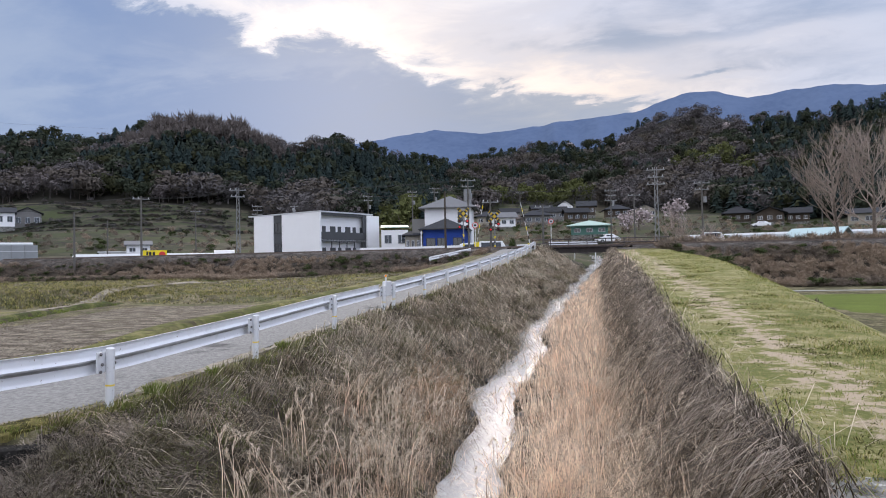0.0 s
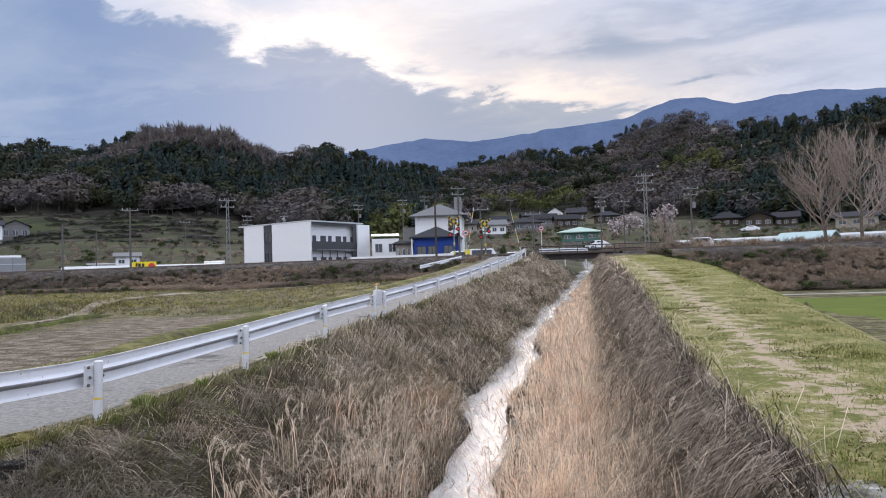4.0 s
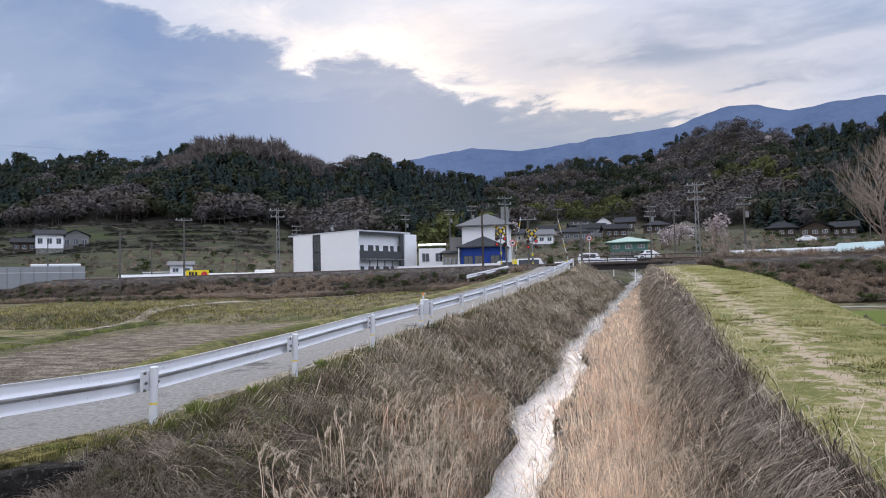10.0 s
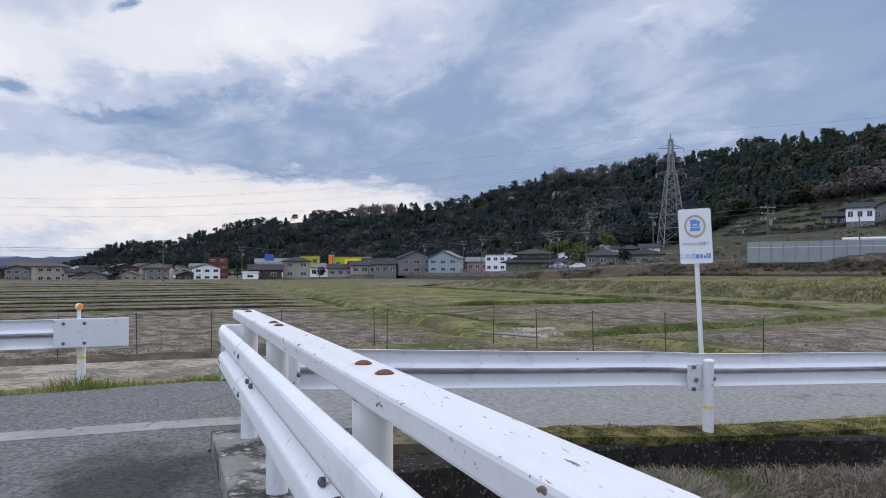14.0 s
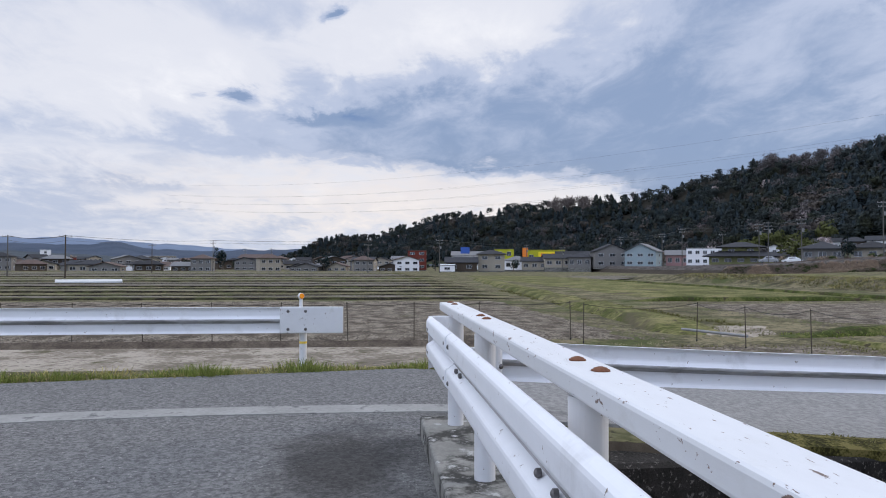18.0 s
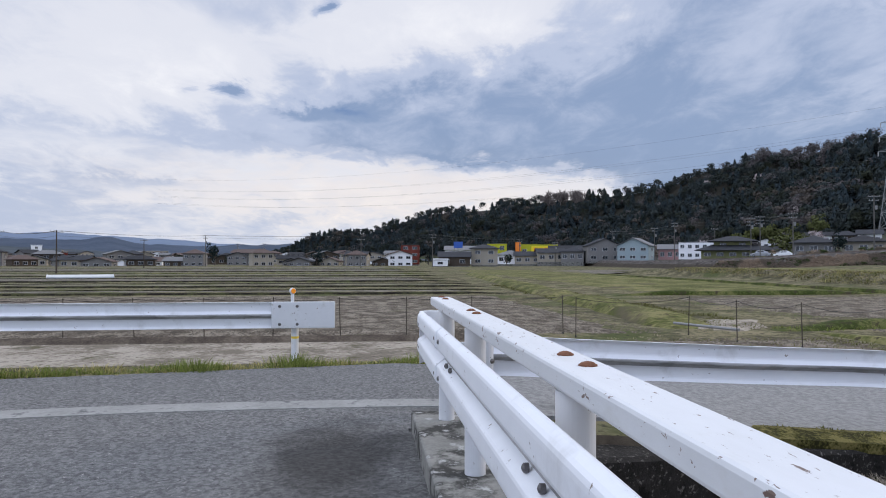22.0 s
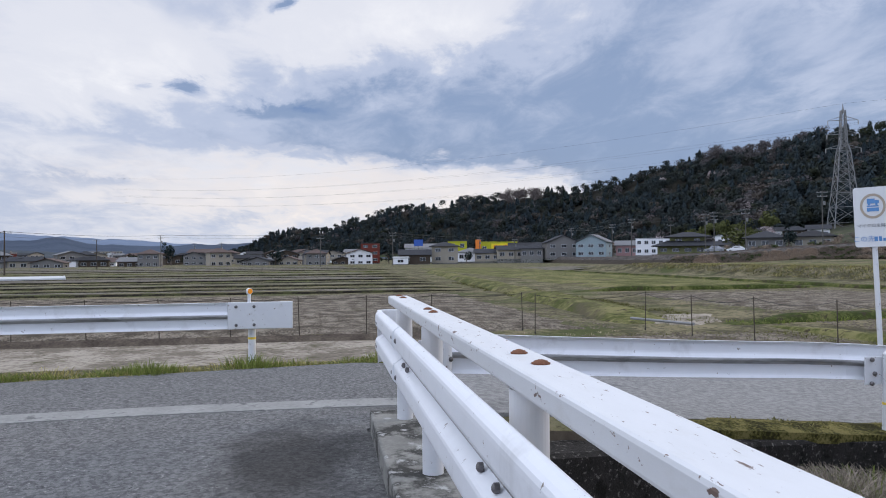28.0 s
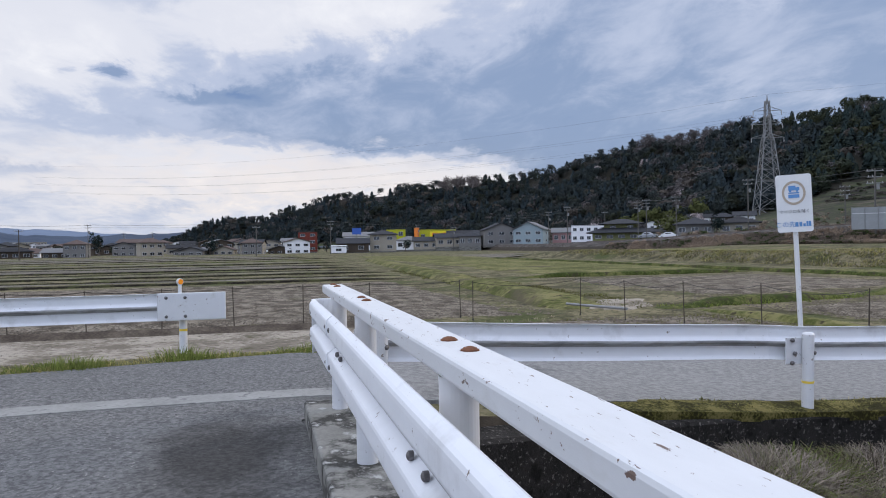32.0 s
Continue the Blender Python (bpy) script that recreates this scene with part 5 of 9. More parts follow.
for a, d, z, w in ((57.2, 300, 9.5, 9), (55.6, 285, 10, 8), (60.6, 320, 8.5, 8), (63.2, 330, 7.0, 9), (65.6, 345, 6.0, 8), (66.6, 320, 4.5, 9), (68.4, 350, 5.5, 8), (70.4, 330, 3.5, 9), (72.6, 340, 3.0, 9), (74.0, 320, 2.2, 8), (58.8, 262, 6.5, 9), (62.0, 268, 4.5, 8), (64.3, 262, 2.8, 9)):
    wm = rs.choice(("grey_wall", "cream_wall", "dark_wood", "white_wall"))
    x, y = around(a, d)
    house("village_house", a, d, max(land_z(x, y), z - 3.0), w, 6, rs.uniform(2.4, 3.6), rs.choice(("hip", "gable", "gable_front")), wm, rs.choice(("slate_roof", "dark_roof", "grey_tile")), "%s house with tiled roof on the slope behind the village" % {"white_wall": "white", "cream_wall": "cream", "grey_wall": "grey", "dark_wood": "dark timber"}[wm], 1.5, 0.6, rs.uniform(-20, 20), 1, 3)
# town far across the fields
rnd = random.Random(11)
for i in range(112):
    a = 87 + i * 0.268 + rnd.uniform(-0.3, 0.3)
    d = rnd.choice((262, 300, 330, 370, 430, 520)) + rnd.uniform(-12, 12)
    two = rnd.random() < 0.5
    wm = rnd.choice(("white_wall", "cream_wall", "grey_wall", "dark_wood", "white_wall", "grey_wall", "dark_wood", "cream_wall"))
    house("town_house", a, d, FIELD - 0.4 + (d - 300) * 0.006, rnd.uniform(6, 10), rnd.uniform(5, 8), rnd.uniform(3.8, 5.2) if two else rnd.uniform(1.8, 2.8), rnd.choice(("gable", "hip", "gable_front")), wm, rnd.choice(("slate_roof", "dark_roof", "grey_tile", "dark_roof", "brown_roof")),
          "%s %s house with tiled roof across the fields" % ({"white_wall": "white", "cream_wall": "cream", "grey_wall": "grey", "dark_wood": "dark timber"}[wm], "two-storey" if two else "low"), 1.4, 0.5, rnd.uniform(-25, 25), 2 if two else 1, 3, group="town houses")
house("office_block", 105.4, 700, 0, 27, 12, 9.0, "flat", "cream_wall", "grey_tile", "long cream three-storey block in the town", 0.4, 0.2, 0, 3, 12, group="town houses")
house("white_hall", 112.7, 600, 0, 7, 8, 11.5, "flat", "white_wall", "frame_white", "tall white tower-like hall in the town", 0.4, 0.1, 0, 3, 1, group="town houses")
house("red_hall", 111.2, 330, -0.9, 4.4, 6, 5.0, "flat", "brick_red", "brown_roof", "small dark red hall in the town", 0.3, 0.1, 0, 2, 1, group="town houses")

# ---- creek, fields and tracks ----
# Sky glare is put into the pale base colour; whiter spots are foam.
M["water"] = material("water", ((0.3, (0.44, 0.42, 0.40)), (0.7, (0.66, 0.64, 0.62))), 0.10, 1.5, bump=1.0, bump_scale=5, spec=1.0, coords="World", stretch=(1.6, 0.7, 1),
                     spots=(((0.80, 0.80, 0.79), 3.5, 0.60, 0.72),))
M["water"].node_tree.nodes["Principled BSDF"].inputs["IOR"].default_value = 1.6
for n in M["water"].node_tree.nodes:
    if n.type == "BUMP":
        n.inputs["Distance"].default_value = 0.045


def creek():
    secs = []
    for i in range(370):
        y = -6 + 0.35 * i
        c, z = water_x(y), water_z(y)
        half = 0.50 + 0.20 * noise.noise((y * 0.35, 2, 1)) + 0.16 * noise.noise((y * 1.3, 5, 1)) + 0.25 * smooth_step(45, 70, y)
        step = 0.06 * (noise.noise((0.3, y * 0.22, 8)))
        secs.append([(c - half, y, z + step), (c - half * 0.3, y, z + step + 0.006), (c + half * 0.35, y, z + step), (c + half, y, z + step)])
    tagged(loft("water", secs, M["water"], None, False, True), "shallow rippled creek water with sky glare in its pale colour", "water", kind="structure")


creek()


def ridge_x(y):
    """The grassy ridge that winds between the two ploughed fields beside the lane."""
    return curve(y, ((10, -20.6), (14, -21.0), (18.4, -21.7), (25, -23.7), (31, -25.6), (37, -27.6), (44, -29.0), (60, -30)))


def patch(name, x0, x1, y0, y1, mat, label, lift=0.06, step=2.5):
    """A field lying on the land, with its own slight swell and rough edge."""
    left, right = (x0 if callable(x0) else lambda y: x0), (x1 if callable(x1) else lambda y: x1)
    nx, ny = max(2, int((right(y1) - left(y1)) / step)), max(2, int((y1 - y0) / step))
    verts, faces = [], []
    for j in range(ny + 1):
        for i in range(nx + 1):
            y = y0 + (y1 - y0) * j / ny
            x = left(y) + (right(y) - left(y)) * i / nx
            edge = (i in (0, nx)) or (j in (0, ny))
            x += 0.5 * noise.noise((y * 0.21, x * 0.05, 3)) * (i in (0, nx))
            y += 0.5 * noise.noise((x * 0.21, y * 0.05, 6)) * (j in (0, ny))
            verts.append((x, y, land_z(x, y) + lift + (0.03 * noise.noise((x * 0.3, y * 0.3, 1)) if not edge else -(lift + 0.10))))
    for j in range(ny):
        for i in range(nx):
            a = j * (nx + 1) + i
            faces.append((a, a + 1, a + nx + 2, a + nx + 1))
    return tagged(mesh_object(name, verts, faces, mat, None, True), label, "field", kind="structure")


M["furrow_soil"] = material("furrow_soil", ((0.435, (0.055, 0.045, 0.034)), (0.5, (0.118, 0.100, 0.078)), (0.565, (0.21, 0.183, 0.147))), 0.95, 1.3, 14, bump=1.0, bump_scale=5, stretch=(0.9, 1.2, 1), coords="World",
                            spots=(((0.080, 0.080, 0.038), 0.30, 0.60, 0.75), ((0.036, 0.030, 0.023), 9.0, 0.57, 0.63)))
M["clod"] = material("clod", shades((0.118, 0.100, 0.078), 0.3), 1.0, 2.0, island=0.35, coords="World")
M["olive_field"] = material("olive_field", ((0.435, (0.070, 0.064, 0.042)), (0.5, (0.115, 0.106, 0.070)), (0.565, (0.165, 0.152, 0.105))), 0.95, 0.5, 12, bump=0.8, bump_scale=4, coords="World", spots=(((0.070, 0.075, 0.028), 0.15, 0.56, 0.66),))
M["spring_grass"] = material("spring_grass", ((0.435, (0.058, 0.066, 0.016)), (0.5, (0.104, 0.106, 0.036)), (0.565, (0.175, 0.16, 0.068))), 0.95, 0.5, 14, bump=0.8, bump_scale=6, coords="World", spots=(((0.048, 0.040, 0.022), 3.0, 0.56, 0.64), ((0.085, 0.072, 0.045), 0.2, 0.56, 0.66)))
M["lush_grass"] = material("lush_grass", ((0.435, (0.030, 0.042, 0.008)), (0.5, (0.056, 0.068, 0.017)), (0.565, (0.105, 0.108, 0.036))), 0.95, 0.9, 14, bump=0.9, bump_scale=10, coords="World", spots=(((0.040, 0.033, 0.020), 2.0, 0.54, 0.62),))
M["wet_soil"] = material("wet_soil", ((0.435, (0.085, 0.076, 0.062)), (0.565, (0.165, 0.148, 0.122))), 0.9, 0.5, 14, bump=0.8, bump_scale=4, coords="World", spots=(((0.035, 0.029, 0.022), 2.0, 0.56, 0.64),))
soil, wet = M["furrow_soil"], M["wet_soil"]
patch("field_1", -44, -19.0, -60, 8.6, soil, "bare ploughed rice field with furrows")
patch("field_2", -56, -46, -90, 8.8, wet, "dark bare rice field", 0.05, 4)
patch("field_3", -70, -58, -110, 9.2, M["olive_field"], "stubbly olive rice field", 0.05, 4)
patch("field_4", -93, -72, -130, 9.6, wet, "dark bare rice field", 0.05, 5)
patch("field_5", -128, -96, -150, 11, M["olive_field"], "stubbly olive rice field", 0.05, 8)
patch("field_6", -215, -132, -220, 14, wet, "wide bare rice field before the town", 0.05, 12)
patch("field_7", lambda y: ridge_x(y) + 0.7, lambda y: -12.6 + 0.05 * (y - 14), 13.4, 44.2, soil, "bare ploughed field beside the lane", 0.06)
patch("field_8", -41, lambda y: ridge_x(y) - 0.8, 14.5, 30, soil, "bare ploughed field with pale clods", 0.06)
patch("field_13", -41, lambda y: ridge_x(y) - 0.8, 31.5, 37.4, M["spring_grass"], "yellow-green grassy strip below the terrace", 0.06, 2)
patch("field_9", -100, -35, 43, 57, M["spring_grass"], "grassy spring field", 0.06, 4)
patch("field_10", -150, -43, 14, 36, M["spring_grass"], "grassy spring field", 0.05, 5)
patch("field_11", -150, -102, 32, 60, wet, "bare field before the railway", 0.05, 6)
patch("field_12", 10.5, 45, 24, 60, M["paddy_green"], "bright green paddy below the grassy bank", 0.05, 4)
ragged("track_1", -22.6, 11.2, 2.6, 1.0, -0.55, 3.0, M["pale_soil"], "pale trampled patch of the farm track")
patch("field_14", -18.8, lambda y: -12.6 + 0.1 * (y - 3), 2.6, 12.0, soil, "bare trodden soil between fence and lane", 0.03, 0.8)
patch("track_3", 10.5, 60, 60.6, 62.2, M["concrete_light"], "pale concrete farm road below the railway", 0.06, 3)


def bank(name, x0, x1, y0, y1, w, h, mat, label):
    """A grassy field border: a low ridge from one end to the other."""
    a, b = Vector((x0, y0, 0)), Vector((x1, y1, 0))
    n = max(4, int((b - a).length / 1.2))
    side = Vector((-(b - a).y, (b - a).x, 0)).normalized()
    secs = []
    for i in range(n + 1):
        p = a + (b - a) * i / n
        z = land_z(p.x, p.y)
        ww, hh = w * (1 + 0.25 * noise.noise((i * 0.35, x0, 2))), h * (1 + 0.3 * noise.noise((i * 0.5, y0, 5))) * min(1, i / 2, (n - i) / 2)
        secs.append([(p.x + side.x * ww * k, p.y + side.y * ww * k, z + dz * hh - (0.05 if dz == 0 else 0)) for k, dz in ((-0.5, 0), (-0.3, 0.8), (0, 1.0), (0.3, 0.85), (0.5, 0))])
    return tagged(loft(name, secs, mat, None, False, True), label, "field border", kind="structure")


# Near-black tone puts the shade of the field steps into the ridge colour.
M["ridge_soil"] = material("ridge_soil", ((0.44, (0.014, 0.012, 0.009)), (0.5, (0.026, 0.024, 0.015)), (0.56, (0.050, 0.052, 0.022))), 1.0, 1.2, 12, bump=0.8, bump_scale=8, coords="World")
g, lg, dk = M["spring_grass"], M["lush_grass"], M["ridge_soil"]
for xx, y0, hh, mm in ((-50.5, -80, 0.10, dk), (-64, -100, 0.11, dk), (-82, -120, 0.12, dk), (-111, -140, 0.14, lg), (-150, -160, 0.14, dk), (-175, -170, 0.14, lg)):
    bank("verge", xx, xx, y0, 9, 0.6, hh, mm, "low dark ridge between bare fields")
bank("verge", -40, -105, 10.6, 15.0, 2.6, 0.30, g, "raised grassy border between fields")
bank("verge", -21.5, -40.5, 9.4, 10.6, 2.4, 0.32, g, "raised grassy border between fields")
bank("verge", -45, -45, -60, 8.8, 0.7, 0.13, dk, "low grassy field ridge")
bank("verge", -57, -57, -90, 9, 0.7, 0.13, dk, "low grassy field ridge")
bank("verge", -71, -71, -110, 9.3, 0.8, 0.13, dk, "low grassy field ridge")
bank("verge", -94.5, -94.5, -130, 10, 0.9, 0.13, dk, "low grassy field ridge")
bank("verge", -130, -130, -150, 12, 1.0, 0.13, dk, "low grassy field ridge")
for ya, yb in ((11.5, 20), (20, 28), (28, 36), (36, 44.5)):
    bank("verge", ridge_x(ya), ridge_x(yb), ya, yb, 0.95, 0.26, lg, "dark green field ridge")
bank("verge", -28, -100, 31, 31, 0.8, 0.2, lg, "dark green field ridge")
bank("verge", -12, -20, 12.6, 12.6, 0.8, 0.15, g, "grassy field ridge")
bank("verge", -42, -42, 14, 30.5, 0.8, 0.25, lg, "dark green field ridge")
bank("verge", -10.6, -10.2, 3, 14, 0.8, 0.16, g, "grassy roadside verge")
bank("verge", -9.9, -7.9, 14, 66, 0.9, 0.14, g, "grassy roadside verge")

# ---- grass and reeds ----
def tint(name, c, spread, rough=0.9, island=0.35, thin=0.0, patches=None, scale=3.0):
    """A leaf or straw colour; thin lets light through the blade, patches blends in a second colour over whole clumps."""
    m = M[name] = material(name, shades(c, spread), rough, scale, island=island, coords="World", spots=patches)
    if thin:
        nt = m.node_tree
        b = nt.nodes["Principled BSDF"]
        tr = nt.nodes.new("ShaderNodeBsdfTranslucent")
        nt.links.new(b.inputs["Base Color"].links[0].from_socket, tr.inputs["Color"])
        mx = nt.nodes.new("ShaderNodeMixShader")
        mx.inputs[0].default_value = thin
        nt.links.new(b.outputs[0], mx.inputs[1])
        nt.links.new(tr.outputs[0], mx.inputs[2])
        nt.links.new(mx.outputs[0], nt.nodes["Material Output"].inputs["Surface"])
    return m


tint("dry_blade", (0.44, 0.36, 0.275), 0.3, island=0.5, thin=0.3, patches=(((0.20, 0.155, 0.11), 1.1, 0.47, 0.55),))
tint("grey_blade", (0.275, 0.235, 0.19), 0.3, island=0.5, thin=0.25, patches=(((0.14, 0.125, 0.07), 1.3, 0.49, 0.56), ((0.15, 0.155, 0.065), 0.5, 0.56, 0.64),))
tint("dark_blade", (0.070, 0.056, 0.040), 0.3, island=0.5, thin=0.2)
tint("pale_blade", (0.72, 0.62, 0.49), 0.2, island=0.35, thin=0.3)
tint("vine_blade", (0.32, 0.27, 0.225), 0.3, island=0.6, thin=0.2, patches=(((0.115, 0.095, 0.078), 1.5, 0.46, 0.54),))
tint("reed", (0.86, 0.71, 0.57), 0.15, island=0.5, thin=0.45, patches=(((0.68, 0.49, 0.36), 0.9, 0.48, 0.60), ((0.42, 0.32, 0.25), 2.2, 0.56, 0.63)))
tint("rust_reed", (0.50, 0.33, 0.22), 0.2, island=0.45, thin=0.4)
tint("plume", (0.62, 0.53, 0.43), 0.2, island=0.3, thin=0.4)
tint("green_blade", (0.155, 0.19, 0.05), 0.25, island=0.4, thin=0.35)
tint("olive_blade", (0.115, 0.115, 0.042), 0.3, island=0.45, thin=0.3)
tint("yellow_blade", (0.33, 0.295, 0.12), 0.25, island=0.35, thin=0.35)
RNG = np.random.default_rng(5)


def blades(name, base, lean, height, width, mat, label, category="grass", mid_k=0.30, mid_h=0.62, tip_h=None):
    """Curved tapering blades in one mesh: base points, sideways reach of the tip, height and width, one row for each blade."""
    n = len(base)
    turn = RNG.uniform(0, 2 * np.pi, n)
    side = np.stack([np.cos(turn), np.sin(turn), np.zeros(n)], 1) * width[:, None] / 2
    up = np.zeros((n, 3))
    up[:, 2] = height
    mid = base + lean * mid_k + up * mid_h
    tip = base + lean + up * tip_h if tip_h is not None else base + lean + up * np.clip(1.0 - 0.35 * np.linalg.norm(lean, axis=1) / np.maximum(height, 0.01), 0.15, 1)[:, None]
    # a smooth arc through the middle, with a light random kink
    ctrl = 2 * mid - (base + tip) / 2 + RNG.normal(0, 0.04, (n, 3)) * height[:, None]
    low, high = (0.4356 * base + 0.4488 * ctrl + 0.1156 * tip), (0.1024 * base + 0.4352 * ctrl + 0.4624 * tip)
    v = np.empty((n, 7, 3))
    v[:, 0], v[:, 1], v[:, 2], v[:, 3], v[:, 4], v[:, 5], v[:, 6] = base - side, base + side, low + side * 0.85, low - side * 0.85, high + side * 0.55, high - side * 0.55, tip
    i = (np.arange(n) * 7)[:, None]
    loops = np.concatenate([i + np.array([[0, 1, 2, 3]]), i + np.array([[3, 2, 4, 5]]), i + np.array([[5, 4, 6]])], 1).ravel()
    me = bpy.data.meshes.new(name)
    me.vertices.add(n * 7)
    me.vertices.foreach_set("co", v.ravel())
    me.loops.add(len(loops))
    me.loops.foreach_set("vertex_index", loops)
    me.polygons.add(n * 3)
    me.polygons.foreach_set("loop_start", ((np.arange(n) * 11)[:, None] + np.array([[0, 4, 8]])).ravel())
    me.materials.append(mat)
    me.update(calc_edges=True)
    me.validate()
    return tagged(new(name, me), label, category, kind="stuff")


def scatter(n, x_of, y0, y1, power=1.0):
    """Points over a strip: x_of(y, u) gives x for u in 0..1; more of them towards y0 with power above 1."""
    out = []
    for _ in range(n):
        y = y0 + (y1 - y0) * RNG.random() ** power
        x = x_of(y, RNG.random())
        out.append((x, y))
    return out


def on_land(points, sink=0.03):
    return np.array([(x, y, land_z(x, y) - sink) for x, y in points])


def left_bank_x(y, u):
    a, b = guard_x(y) + 0.35, water_x(y) - 0.6
    if y < 7.6:
        u = 0.30 + 0.70 * u
    return a + (b - a) * u


def right_bank_x(y, u):
    p = curve(y, PATH_X)
    return p - 1.15 + 1.02 * u


def bed_x(y, u):
    a, b = water_x(y) + 0.70 + 0.34 * noise.noise((y * 0.5, 3, 3)), curve(y, PATH_X) - 0.75
    return a + (b - a) * u


def lean_of(n, x, y, spread):
    v = np.zeros((n, 3))
    v[:, 0], v[:, 1] = RNG.normal(x, spread, n), RNG.normal(y, spread, n)
    return v


def grass_on(name, x_of, n, y0, y1, power, h0, h1, w, mat, label, lx, ly, sp):
    pts = on_land(scatter(n, x_of, y0, y1, power))
    far = np.clip(pts[:, 1] / 14, 1, 3.2)
    h = RNG.uniform(h0, h1, n)
    blades(name, pts, lean_of(n, lx, ly, sp) * (h / h1)[:, None], h, RNG.uniform(w * 0.6, w * 1.3, n) * far, M[mat], label)


def draped(name, x_of, clumps, per, y0, y1, power, length, rise, mat, label, down, spread, tip_h, radius=0.10, w=0.010):
    """Tussocks of arching strands that hang down a slope."""
    c = np.array(scatter(clumps, x_of, y0, y1, power))
    c = np.repeat(c, per, 0)
    n = len(c)
    far = np.clip(c[:, 1] / 13, 1, 3.2)
    off = RNG.normal(0, radius, (n, 2)) * np.minimum(far, 1.8)[:, None]
    pts = on_land([(a, b) for a, b in c + off], 0.02)
    size = np.repeat(RNG.uniform(0.45, 1.6, clumps), per)
    wind = np.repeat(RNG.normal(0, spread * 0.6, (clumps, 2)), per, 0)
    lean = np.zeros((n, 3))
    lean[:, 0] = (RNG.normal(down, spread, n) + wind[:, 0]) * size
    lean[:, 1] = (RNG.normal(-0.06, spread, n) + wind[:, 1]) * size
    if down > 0.5:      # the beaten growth beside the bridge hangs lower and straighter
        near = np.clip((c[:, 1] - 4) / 8, 0.3, 1)
        lean[:, 1] *= near
        size = size * near
    h = RNG.uniform(0.5, 1.2, n) * rise * size
    blades(name, pts, lean * length, h, RNG.uniform(w * 0.6, w * 1.4, n) * far, M[mat], label, "grass", 0.42, 1.0, tip_h)


# The dark strands carry the shaded depth below the lighter grass.
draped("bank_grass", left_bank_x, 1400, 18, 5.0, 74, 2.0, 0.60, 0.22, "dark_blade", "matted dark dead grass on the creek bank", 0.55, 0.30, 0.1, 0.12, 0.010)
draped("bank_grass", left_bank_x, 1250, 20, 5.0, 74, 2.0, 0.58, 0.28, "grey_blade", "withered grey-brown grass on the creek bank", 0.55, 0.32, -0.1, 0.08, 0.0105)
draped("bank_grass", left_bank_x, 800, 20, 5.0, 74, 2.0, 0.62, 0.32, "dry_blade", "matted dry brown grass hanging down the creek bank", 0.6, 0.32, -0.2, 0.07, 0.0095)
draped("bank_grass", left_bank_x, 700, 10, 5.0, 74, 1.9, 0.8, 0.34, "pale_blade", "pale straw strands hanging over the creek bank", 0.6, 0.3, -0.1, 0.12, 0.008)
draped("bank_grass", lambda y, u: left_bank_x(y, u ** 2.6 * 0.6), 1000, 18, 5.0, 70, 1.8, 0.35, 0.16, "olive_blade", "olive green grass along the top of the bank", 0.4, 0.25, 0.4, 0.1, 0.008)
draped("bank_grass", lambda y, u: left_bank_x(y, u ** 1.5), 420, 16, 5.0, 60, 1.8, 0.4, 0.18, "green_blade", "sparse green grass among the dry bank growth", 0.4, 0.25, 0.4, 0.1, 0.008)
draped("bank_grass", right_bank_x, 1900, 15, 4.7, 74, 1.9, 0.50, 0.14, "vine_blade", "withered grass and vines over the steep stone bank", -0.30, 0.36, -2.0, 0.09, 0.0095)
# Blades coloured dark for the shade between the vines, scattered over the bank.
draped("bank_grass", right_bank_x, 700, 15, 4.7, 60, 1.9, 0.45, 0.15, "dark_blade", "dark strands standing for the shadow gaps of the steep bank", -0.30, 0.36, -2.0, 0.11, 0.010)
draped("bank_grass", right_bank_x, 900, 9, 4.7, 74, 1.9, 0.7, 0.16, "dry_blade", "dry grass tufts on the steep creek bank", -0.35, 0.35, -1.2, 0.2, 0.006)
draped("bank_grass", right_bank_x, 560, 6, 6.2, 60, 1.9, 0.8, 0.2, "pale_blade", "bleached dead vine stems on the steep bank", -0.2, 0.6, -1.0, 0.3, 0.0055)
draped("bank_grass", lambda y, u: curve(y, PATH_X) - 0.20 + 0.22 * u, 900, 14, 5.2, 70, 1.8, 0.4, 0.13, "vine_blade", "dry fringe of grass along the bank edge", -0.5, 0.25, -0.9, 0.1, 0.008)


